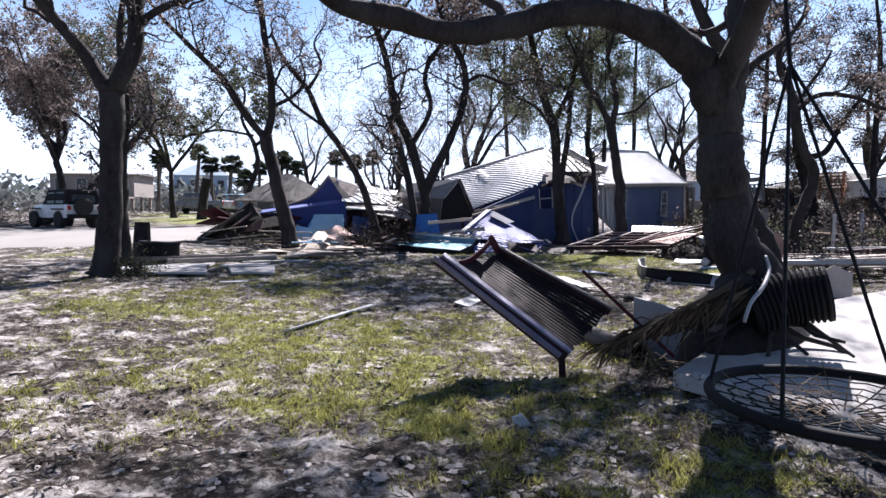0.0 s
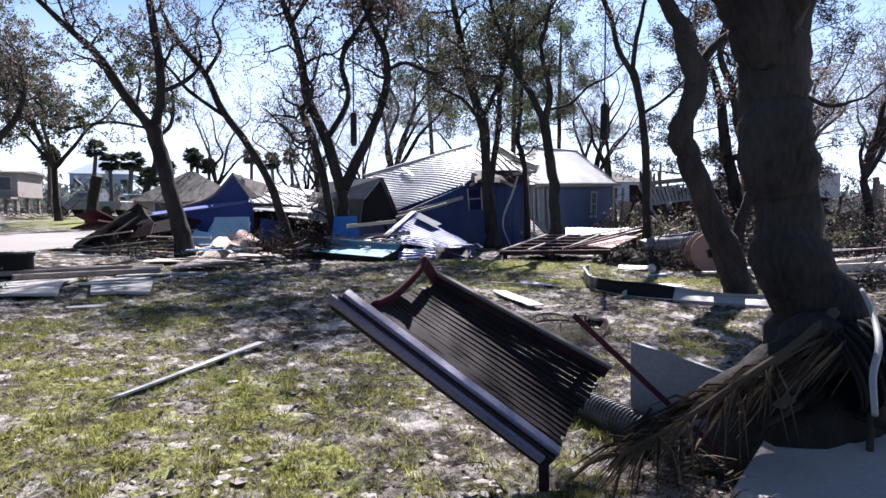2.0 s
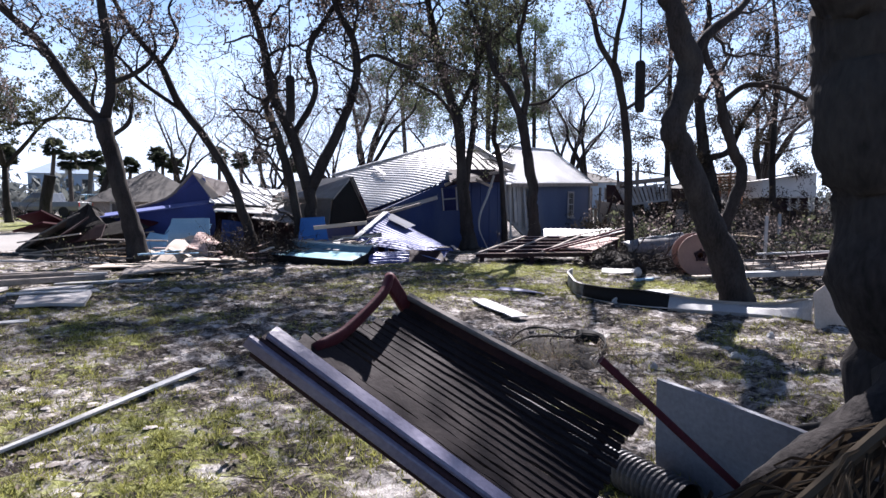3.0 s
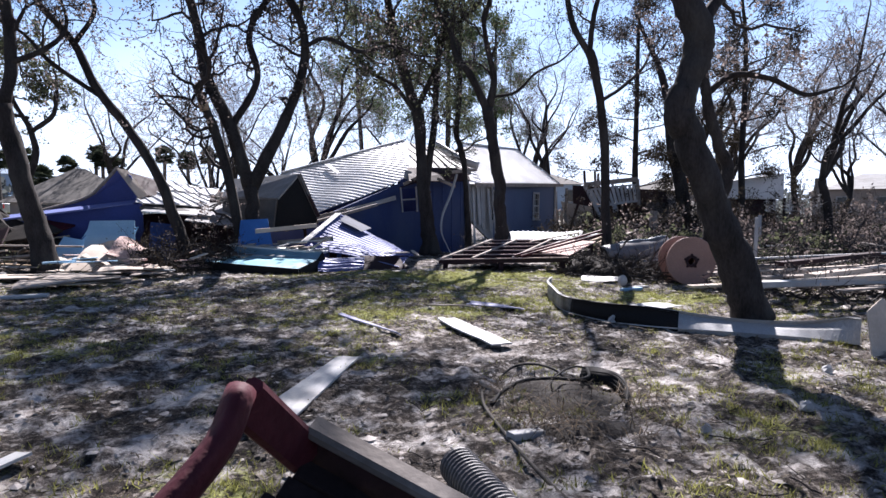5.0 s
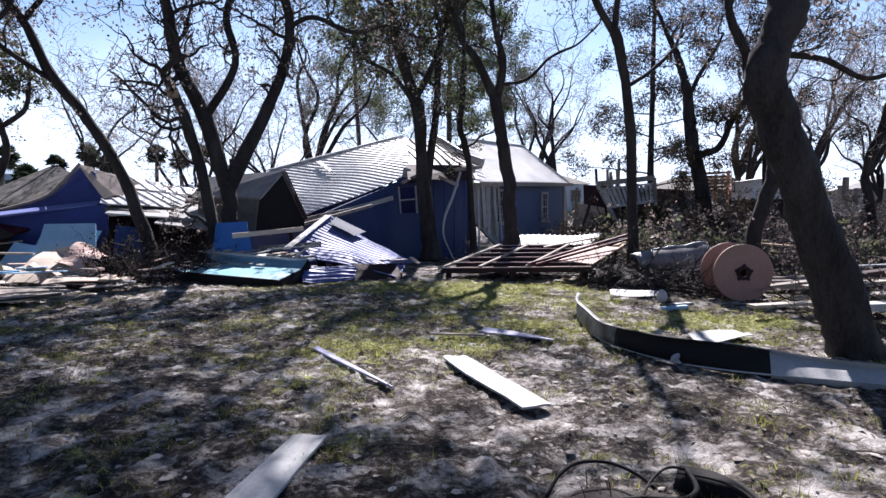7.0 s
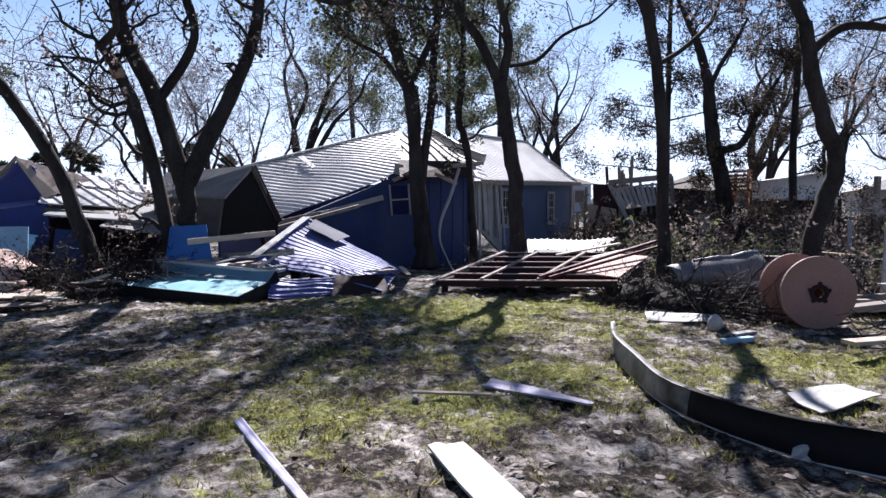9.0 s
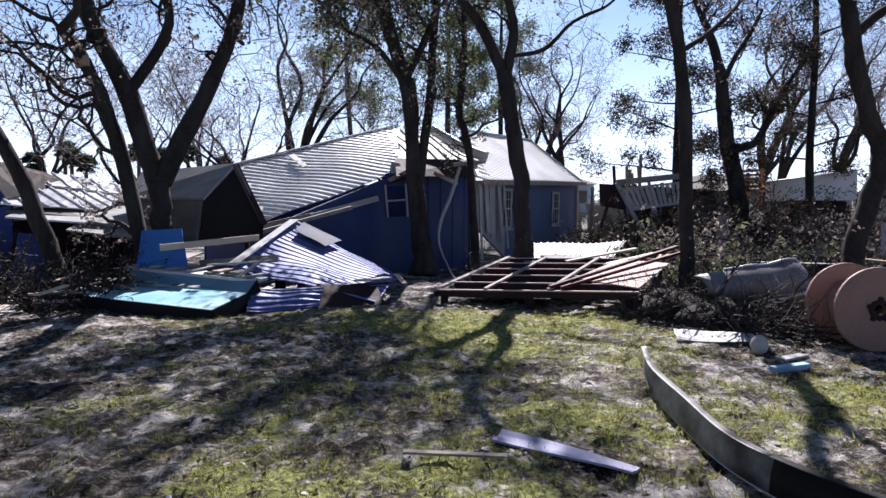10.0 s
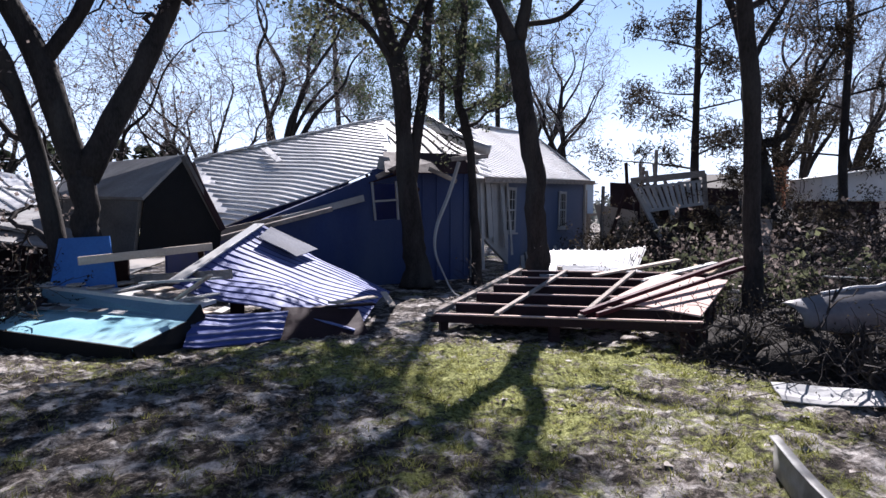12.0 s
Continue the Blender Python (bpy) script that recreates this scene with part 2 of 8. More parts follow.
REEL_WOOD = mat("pink_brown_reel_board", (0.24, 0.14, 0.11), (0.36, 0.22, 0.18), 3, 0.7, 0, 0.25, 40, (1, 1, 1), (0.28, 0.16, 0.12), 0.35)
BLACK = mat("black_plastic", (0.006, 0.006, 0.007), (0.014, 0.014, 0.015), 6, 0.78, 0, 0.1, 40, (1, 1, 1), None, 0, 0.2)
PIPE_GREY = mat("grey_corrugated_plastic", (0.03, 0.028, 0.03), (0.07, 0.065, 0.07), 6, 0.5, 0, 0.1, 40, (1, 1, 1), (0.22, 0.2, 0.18), 0.4)
CONCRETE = mat("concrete", (0.36, 0.34, 0.33), (0.52, 0.5, 0.48), 2.2, 0.85, 0, 0.25, 40, (1, 1, 1), (0.25, 0.22, 0.2), 0.5)
PALE_PAINT = mat("pale_painted_panel", (0.74, 0.74, 0.74), (0.86, 0.86, 0.86), 2.0, 0.6, 0, 0.08, 30, (1, 1, 1), (0.6, 0.58, 0.55), 0.4)
PLUME = mat("pale_plume", (0.55, 0.53, 0.5), (0.75, 0.73, 0.7), 12, 0.9, 0, 0.1, 60)
GREY_BOARD = mat("grey_board", (0.14, 0.15, 0.18), (0.24, 0.26, 0.30), 2.5, 0.7, 0, 0.15, 40, (1, 1, 1), (0.14, 0.14, 0.15), 0.5)
GREY_ROOF = mat("weathered_grey_roofing", (0.2, 0.2, 0.2), (0.38, 0.38, 0.38), 2, 0.7, 0, 0.3, 30, (1, 4, 1), (0.12, 0.11, 0.1), 0.5)
LILAC = mat("faded_lilac_paint", (0.24, 0.24, 0.38), (0.36, 0.36, 0.50), 2, 0.7, 0, 0.2, 30, (1, 1, 1), (0.4, 0.38, 0.4), 0.3)
# Teal darkened to slate blue, for a face turned from the sun.
TEAL_SHADE = mat("teal_panel_shaded", (0.09, 0.17, 0.24), (0.15, 0.26, 0.34), 1.5, 0.45, 0, 0.12, 30)
DEEP_BLUE = mat("deep_blue_metal", (0.05, 0.07, 0.26), (0.10, 0.14, 0.40), 1.5, 0.4, 0.1, 0.1, 25, (1, 1, 1), (0.25, 0.28, 0.45), 0.3)
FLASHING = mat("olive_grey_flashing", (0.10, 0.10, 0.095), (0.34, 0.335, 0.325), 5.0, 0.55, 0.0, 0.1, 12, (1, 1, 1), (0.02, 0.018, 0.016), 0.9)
TARP = mat("grey_plastic_tub", (0.11, 0.11, 0.12), (0.19, 0.19, 0.20), 2.5, 0.5, 0, 0.15, 20, (1, 1, 1), (0.16, 0.14, 0.13), 0.5)
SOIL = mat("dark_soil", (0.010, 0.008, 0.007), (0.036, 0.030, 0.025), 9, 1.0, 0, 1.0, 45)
ROAD = mat("sandy_road", (0.21, 0.20, 0.19), (0.31, 0.295, 0.275), 0.5, 0.95, 0, 0.3, 30, (1, 1, 1), (0.26, 0.23, 0.2), 0.5)
CAR_WHITE = mat("white_car_paint", (0.62, 0.63, 0.65), (0.72, 0.73, 0.74), 2, 0.25, 0, 0, 30, (1, 1, 1), (0.4, 0.38, 0.35), 0.2, 0.5)
CAR_GREY = mat("dark_grey_car_paint", (0.12, 0.125, 0.135), (0.19, 0.195, 0.205), 2, 0.25, 0.2, 0, 30, (1, 1, 1), (0.2, 0.19, 0.17), 0.3, 0.5)
RUBBER = mat("tyre_rubber", (0.012, 0.012, 0.012), (0.03, 0.03, 0.03), 6, 0.85, 0, 0.2, 40)
CHROME = mat("dull_steel", (0.35, 0.35, 0.36), (0.5, 0.5, 0.5), 6, 0.35, 0.9, 0, 30)
LAMP_RED = mat("red_lens", (0.25, 0.01, 0.01), (0.4, 0.02, 0.02), 6, 0.2, 0, 0, 30)
BEIGE_WALL = mat("beige_far_wall", (0.24, 0.21, 0.19), (0.32, 0.29, 0.26), 0.8, 0.8, 0, 0.1, 20)
PALE_BLUE_WALL = mat("pale_blue_far_wall", (0.36, 0.46, 0.58), (0.46, 0.56, 0.66), 0.8, 0.8, 0, 0.1, 20)
INSULATION = mat("pink_insulation", (0.45, 0.30, 0.27), (0.65, 0.50, 0.44), 5, 0.95, 0, 0.6, 30)
GLASS = mat("window_glass", (0.02, 0.025, 0.03), (0.04, 0.045, 0.05), 3, 0.12, 0, 0, 30, (1, 1, 1), None, 0, 0.8)


def ground_mat():
    m = bpy.data.materials.new("sandy_lawn")
    m.use_nodes = True
    n, l = m.node_tree.nodes, m.node_tree.links
    b = n["Principled BSDF"]
    tc = n.new("ShaderNodeTexCoord")

    def noise_tex(scale, detail, rough=0.6):
        x = n.new("ShaderNodeTexNoise")
        x.inputs["Scale"].default_value, x.inputs["Detail"].default_value, x.inputs["Roughness"].default_value = scale, detail, rough
        l.new(tc.outputs["Object"], x.inputs["Vector"])
        return x.outputs["Fac"]

    def ramp(fac, stops):
        r = n.new("ShaderNodeValToRGB")
        while len(r.color_ramp.elements) < len(stops):
            r.color_ramp.elements.new(0.5)
        for e, (p, c) in zip(r.color_ramp.elements, stops):
            e.position, e.color = p, (*c, 1)
        l.new(fac, r.inputs["Fac"])
        return r.outputs["Color"]

    def mix(fac, a, c):
        x = n.new("ShaderNodeMix")
        x.data_type = "RGBA"
        l.new(fac, x.inputs["Factor"])
        l.new(a, x.inputs["A"])
        l.new(c, x.inputs["B"])
        return x.outputs["Result"]

    sand = ramp(noise_tex(6, 9, 0.72), [(0.36, (0.055, 0.046, 0.04)), (0.45, (0.29, 0.26, 0.24)), (0.57, (0.61, 0.575, 0.55))])
    litter = ramp(noise_tex(13, 7, 0.75), [(0.41, (0.012, 0.009, 0.008)), (0.52, (0.06, 0.048, 0.04)), (0.65, (0.36, 0.32, 0.285))])
    green = ramp(noise_tex(18, 7, 0.75), [(0.38, (0.03, 0.03, 0.012)), (0.5, (0.23, 0.245, 0.07)), (0.62, (0.44, 0.455, 0.19))])
    at = n.new("ShaderNodeVertexColor")
    at.layer_name = "growth"
    sep = n.new("ShaderNodeSeparateColor")
    l.new(at.outputs["Color"], sep.inputs["Color"])
    litter_mask = ramp(noise_tex(1.9, 10, 0.72), [(0.43, (0, 0, 0)), (0.51, (1, 1, 1))])
    base = mix(litter_mask, sand, litter)
    gsub = n.new("ShaderNodeMath")
    gsub.operation = "SUBTRACT"
    gsub.inputs[1].default_value = 0.55
    l.new(noise_tex(7, 8, 0.75), gsub.inputs[0])
    gm = n.new("ShaderNodeMath")
    gm.operation = "MULTIPLY_ADD"
    gm.inputs[1].default_value = 2.2
    l.new(gsub.outputs["Value"], gm.inputs[0])
    l.new(sep.outputs["Red"], gm.inputs[2])
    gmask = ramp(gm.outputs["Value"], [(0.35, (0, 0, 0)), (0.62, (1, 1, 1))])
    base = mix(gmask, base, green)
    l.new(base, b.inputs["Base Color"])
    b.inputs["Roughness"].default_value = 0.95
    b.inputs["Specular IOR Level"].default_value = 0.2
    bp = n.new("ShaderNodeBump")
    bp.inputs["Strength"].default_value, bp.inputs["Distance"].default_value = 1.0, 0.10
    l.new(noise_tex(11, 8, 0.7), bp.inputs["Height"])
    l.new(bp.outputs["Normal"], b.inputs["Normal"])
    return m


GROUND = ground_mat()

# ---- building helpers ----
class Geo:
    """Vertices and faces of one mesh part."""

    def __init__(self):
        self.v, self.f = [], []

    def add(self, verts, faces):
        o = len(self.v)
        self.v.extend([tuple(p) for p in verts])
        self.f.extend([tuple(i + o for i in f) for f in faces])
        return self

    def box(self, m, sx, sy, sz, ch=0.0):
        """A box centred on the pose m; ch chamfers its long edges."""
        x, y, z = sx / 2, sy / 2, sz / 2
        if ch:
            c = min(ch, y * 0.6, z * 0.6)
            ring = [(-y + c, -z), (y - c, -z), (y, -z + c), (y, z - c), (y - c, z), (-y + c, z), (-y, z - c), (-y, -z + c)]
            vs = [m @ Vector((s * x, a, b)) for s in (-1, 1) for a, b in ring]
            fs = [tuple(range(7, -1, -1)), tuple(range(8, 16))] + [(i, (i + 1) % 8, 8 + (i + 1) % 8, 8 + i) for i in range(8)]
        else:
            vs = [m @ Vector((a * x, b * y, c * z)) for a in (-1, 1) for b in (-1, 1) for c in (-1, 1)]
            fs = [(0, 1, 3, 2), (4, 6, 7, 5), (0, 4, 5, 1), (2, 3, 7, 6), (0, 2, 6, 4), (1, 5, 7, 3)]
        return self.add(vs, fs)

    def beam(self, a, b, w, h, up=(0, 0, 1), ch=0.004):
        """A squared timber from a to b, w wide and h high."""
        a, b = Vector(a), Vector(b)
        d = b - a
        x = d.normalized()
        z = Vector(up) - Vector(up).dot(x) * x
        if z.length < 1e-4:
            z = Vector((0, 1, 0)) - x.y * x
        z.normalize()
        y = z.cross(x)
        m = Matrix((x, y, z)).transposed().to_4x4()
        m.translation = (a + b) / 2
        return self.box(m, d.length, w, h, ch)

    def tube(self, pts, radii, sides=8, cap=True, rough=0.0, rng=None):
        pts = np.array(pts, float)
        n = len(pts)
        radii = np.broadcast_to(np.array(radii, float), (n,))
        tan = np.gradient(pts, axis=0)
        tan /= np.linalg.norm(tan, axis=1)[:, None] + 1e-9
        ref = np.array((0.0, 0.0, 1.0)) if abs(tan[0, 2]) < 0.9 else np.array((1.0, 0.0, 0.0))
        side = np.cross(tan[0], ref)
        side /= np.linalg.norm(side)
        ang = np.arange(sides) / sides * 2 * math.pi
        ca, sa = np.cos(ang), np.sin(ang)
        vs = []
        for i in range(n):
            side = side - tan[i] * side.dot(tan[i])
            side /= np.linalg.norm(side) + 1e-9
            up = np.cross(tan[i], side)
            r = radii[i] * (1 + (rng.uniform(-rough, rough, sides) if rough else 0)) * np.ones(sides)
            vs.append(pts[i] + (ca * r)[:, None] * side + (sa * r)[:, None] * up)
        vs = np.concatenate(vs)
        fs = [(i * sides + j, i * sides + (j + 1) % sides, (i + 1) * sides + (j + 1) % sides, (i + 1) * sides + j) for i in range(n - 1) for j in range(sides)]
        if cap:
            fs += [tuple(range(sides - 1, -1, -1)), tuple(range((n - 1) * sides, n * sides))]
        return self.add(vs.tolist(), fs)

    def slab(self, corners, thick, up=None):
        """A plate on a convex outline, thickened along its normal."""
        c = [Vector(p) for p in corners]
        nrm = Vector(up) if up else (c[1] - c[0]).cross(c[-1] - c[0]).normalized()
        n = len(c)
        vs = c + [p - nrm * thick for p in c]
        fs = [tuple(range(n)), tuple(range(2 * n - 1, n - 1, -1))] + [(i, i + n, (i + 1) % n + n, (i + 1) % n) for i in range(n)]
        return self.add(vs, fs)

    def loft(self, rings, closed=True, cap=True):
        o = len(rings[0])
        vs = [p for r in rings for p in r]
        fs = []
        for i in range(len(rings) - 1):
            for j in range(o if closed else o - 1):
                fs.append((i * o + j, i * o + (j + 1) % o, (i + 1) * o + (j + 1) % o, (i + 1) * o + j))
        if cap and closed:
            fs += [tuple(range(o - 1, -1, -1)), tuple(range((len(rings) - 1) * o, len(rings) * o))]
        return self.add(vs, fs)

    def cyl(self, a, b, r, sides=16, r2=None):
        return self.tube([a, b], [r, r if r2 is None else r2], sides)


def part(name, geo, material, parent=None, label="", smooth=False):
    me = bpy.data.meshes.new(name)
    me.from_pydata(geo.v, [], geo.f)
    me.materials.append(material)
    if smooth:
        me.polygons.foreach_set("use_smooth", [True] * len(me.polygons))
    me.update()
    ob = new(name, me)
    if parent is not None:
        ob.parent = parent
    if label:
        ob["label"] = label
    return ob


def shaped(name, geo, material, bevel, parent=None, label=""):
    """A part whose edges are rounded once in bmesh."""
    bm = bmesh.new()
    vs = [bm.verts.new(p) for p in geo.v]
    for f in geo.f:
        bm.faces.new([vs[i] for i in f])
    bmesh.ops.recalc_face_normals(bm, faces=bm.faces)
    es = [e for e in bm.edges if len(e.link_faces) == 2 and e.calc_face_angle(0) > 0.5]
    bmesh.ops.bevel(bm, geom=es, offset=bevel, segments=2, affect="EDGES", profile=0.5)
    me = bpy.data.meshes.new(name)
    bm.to_mesh(me)
    bm.free()
    me.materials.append(material)
    ob = new(name, me)
    if parent is not None:
        ob.parent = parent
    if label:
        ob["label"] = label
    return ob


def thing(name, label, category, at=(0, 0, 0), group=""):
    ob = new(name)
    ob.location = at
    ob.empty_display_size = 0.2
    return tagged(ob, label, category, group)


def ss(x):
    x = min(1.0, max(0.0, x))
    return x * x * (3 - 2 * x)


def lerp(a, b, t):
    return Vector(a) + (Vector(b) - Vector(a)) * t


# ---- ground ----
def land(x, y):
    """Broad height of the ground: flat lawn, rising towards the road."""
    left = ss((-x - 3) / 10)
    z = 0.05 + left * (0.52 * ss((y - 13) / 17) + 0.4 * ss((y - 29) / 14) + 0.3 * ss((y - 42) / 20))
    return z + (1 - left) * 0.5 * ss((y - 40) / 40)


def gz(x, y):
    near = max(0.0, 1 - max(0.0, math.hypot(x - 1, y - 10) - 14) / 20)
    return land(x, y) + near * (0.035 * noise.noise((x * 0.6, y * 0.6, 1.7)) + 0.025 * noise.noise((x * 1.9, y * 1.9, 4.1)) + 0.07 * abs(noise.noise((x * 3.6, y * 3.6, 9.2))) + 0.06 * abs(noise.noise((x * 7.1, y * 7.1, 5.2))) - 0.03)


PATCHES = [(-1.0, 6.6, 1.6, 1.1, 0.42), (-2.6, 8.4, 1.5, 1.2, 0.35), (0.3, 4.6, 1.2, 1.0, 0.4), (3.6, 16.6, 1.7, 2.2, 0.45), (5.0, 18.4, 1.8, 1.6, 0.4),
           (7.2, 14.6, 1.3, 0.9, 0.55), (1.6, 14.0, 1.2, 1.8, 0.35), (-1.8, 4.4, 1.2, 1.0, 0.3), (2.8, 19.6, 1.2, 0.9, 0.4), (4.6, 14.6, 1.0, 1.0, 0.35),
           (-12.5, 38.0, 8.0, 4.5, 0.9), (-17, 52, 12, 6, 0.7), (-4.2, 10.5, 1.6, 1.6, 0.25), (1.1, 11.2, 0.5, 0.5, 0.5)]


def growth(x, y):
    """How much grass grows at a place, 0 to 1."""
    g = 0.20 + 0.3 * noise.noise((x * 0.33, y * 0.33, 3.3)) + 0.4 * noise.noise((x * 1.1, y * 1.1, 7.7)) + 0.25 * noise.noise((x * 2.9, y * 2.9, 2.2))
    for px, py, rx, ry, a in PATCHES:
        d = ((x - px) / rx) ** 2 + ((y - py) / ry) ** 2
        if d < 6:
            g += a * math.exp(-d)
    return min(1.0, max(0.0, g))


def spread(lo, hi, step, far, grow):
    mid = list(np.arange(lo, hi + 1e-6, step))
    a, s = [mid[0]], step
    while a[-1] > -far:
        s *= grow
        a.append(a[-1] - s)
    b, s = [mid[-1]], step
    while b[-1] < far:
        s *= grow
        b.append(b[-1] + s)
    return a[:0:-1] + mid + b[1:]


gx, gy = spread(-6.0, 8.5, 0.06, 1500, 1.1), spread(1.2, 19, 0.06, 1500, 1.1)
g_geo = Geo()
g_geo.v = [(x, y, gz(x, y)) for y in gy for x in gx]
g_nx = len(gx)
g_geo.f = [(j * g_nx + i, j * g_nx + i + 1, (j + 1) * g_nx + i + 1, (j + 1) * g_nx + i) for j in range(len(gy) - 1) for i in range(g_nx - 1)]
ground = part("ground", g_geo, GROUND, smooth=True)
tagged(ground, "sandy lawn with patchy grass and leaf litter", "ground", kind="structure")
g_col = ground.data.color_attributes.new("growth", "FLOAT_COLOR", "POINT")
g_col.data.foreach_set("color", [c for x, y, z in g_geo.v for c in ((growth(x, y) if abs(x) < 60 and -5 < y < 90 else 0.35), 0, 0, 1)])

# road: a pale sandy sheet just above the ground
r_geo = Geo()
r_line = [(-60, 17.5, 27.5), (-40, 18.0, 27.8), (-26, 18.2, 28.0), (-19, 18.4, 29), (-14, 19.2, 31.5), (-11, 21.2, 34), (-9.2, 24.4, 36), (-8.0, 27.5, 37), (-6, 29.5, 38), (-2, 31.0, 39)]
r_rows = []
for i in range(len(r_line) - 1):
    for k in range(6):
        t = k / 6
        r_rows.append([r_line[i][j] + (r_line[i + 1][j] - r_line[i][j]) * t for j in range(3)])
r_rows.append(list(r_line[-1]))
for x, y0, y1 in r_rows:
    y0 += 0.35 * noise.noise((x * 0.8, 2.0, 0)) + 0.15 * noise.noise((x * 3, 2.0, 0))
    for k in range(13):
        y = y0 + (y1 - y0) * k / 12
        r_geo.v.append((x, y, land(x, y) + 0.05 - (0.09 if k in (0, 12) else 0)))
r_geo.f = [(i * 13 + k, (i + 1) * 13 + k, (i + 1) * 13 + k + 1, i * 13 + k + 1) for i in range(len(r_rows) - 1) for k in range(12)]
tagged(part("road", r_geo, ROAD, smooth=True), "pale sandy road beside the lawn", "road", kind="structure")

# ---- trees ----
def smooth_line(ctrl, per=4):
    """A rounded line through control points (x, y, z, radius)."""
    c = np.array(ctrl, float)
    p = np.vstack([2 * c[0] - c[1], c, 2 * c[-1] - c[-2]])
    out = []
    for i in range(1, len(p) - 2):
        for k in range(per):
            t = k / per
            out.append(0.5 * (2 * p[i] + (p[i + 1] - p[i - 1]) * t + (2 * p[i - 1] - 5 * p[i] + 4 * p[i + 1] - p[i + 2]) * t * t + (3 * p[i] - p[i - 1] - 3 * p[i + 1] + p[i + 2]) * t ** 3))
    out.append(c[-1])
    out = np.array(out)
    out[:, 3] = np.maximum(out[:, 3], 0.004)
    return out


def gnarled(line, rng):
    """Knots and small bends on a trunk or limb, growing in from its foot."""
    n = len(line)
    out = line.copy()
    ease = np.minimum(1.0, np.arange(n) / 5.0) * np.minimum(1.0, (n - 1 - np.arange(n)) / 2.0)
    for k in (3, 6):
        knots = rng.normal(0, 1, (n // k + 3, 4))
        at = np.arange(n) / k
        i, f = at.astype(int), (at % 1.0)[:, None]
        f = f * f * (3 - 2 * f)
        wave = knots[i] * (1 - f) + knots[i + 1] * f
        out[:, :3] += wave[:, :3] * (line[:, 3] * 0.075 * ease)[:, None]
        out[:, 3] *= 1 + 0.04 * wave[:, 3]
    return out


def unit(v):
    return v / (np.linalg.norm(v) + 1e-9)


def grow_branch(rng, p, d, length, r, level, last, out, ends, wig=0.48, up=0.05):
    """A winding branch with its side branches; out gathers (level, points, radii), ends the twig tips."""
    n = (11, 10, 8, 5)[min(level, 3)]
    step = length / (n - 1)
    pts, dirs = [p], [d]
    way = d
    for i in range(n - 1):
        d = unit(d * 0.7 + way * 0.4 + rng.normal(0, wig, 3) + np.array((0, 0, up)))
        p = p + d * step
        pts.append(p)
        dirs.append(d)
    radii = r * np.linspace(1, 0.35, n)
    out.append((level, np.array(pts), radii))
    if level >= last:
        ends.append((pts[-1], dirs[-1]))
        ends.append((pts[-2], dirs[-2]))
        return
    kids = (6, 5, 4, 3)[min(level, 3)]
    for k in range(kids):
        i = min(n - 1, max(1, int((0.2 + 0.8 * (k + rng.random()) / kids) * (n - 1))))
        a = unit(np.cross(dirs[i], rng.normal(0, 1, 3)))
        ang = rng.uniform(0.5, 1.15)
        nd = unit(dirs[i] * math.cos(ang) + a * math.sin(ang) + np.array((0, 0, 0.12)))
        grow_branch(rng, pts[i], nd, length * rng.uniform(0.42, 0.72), max(0.005, radii[i] * rng.uniform(0.45, 0.7)), level + 1, last, out, ends, wig, up)


def leaf_faces(geo, rng, at, n, size, spread_r, droop=0.3, slim=0.42):
    """n small folded leaves round a twig tip."""
    for _ in range(n):
        c = at + rng.normal(0, spread_r, 3) + np.array((0, 0, -droop * spread_r))
        a = unit(rng.normal(0, 1, 3) + np.array((0, 0, -droop)))
        b = unit(np.cross(a, rng.normal(0, 1, 3)))
        s = size * rng.uniform(0.6, 1.3)
        w = s * slim
        o = len(geo.v)
        up = np.cross(a, b) * s * 0.14
        geo.v.extend([tuple(c), tuple(c + a * s * 0.5 + b * w + up), tuple(c + a * s), tuple(c + a * s * 0.5 - b * w + up)])
        geo.f.extend([(o, o + 1, o + 2), (o, o + 2, o + 3)])


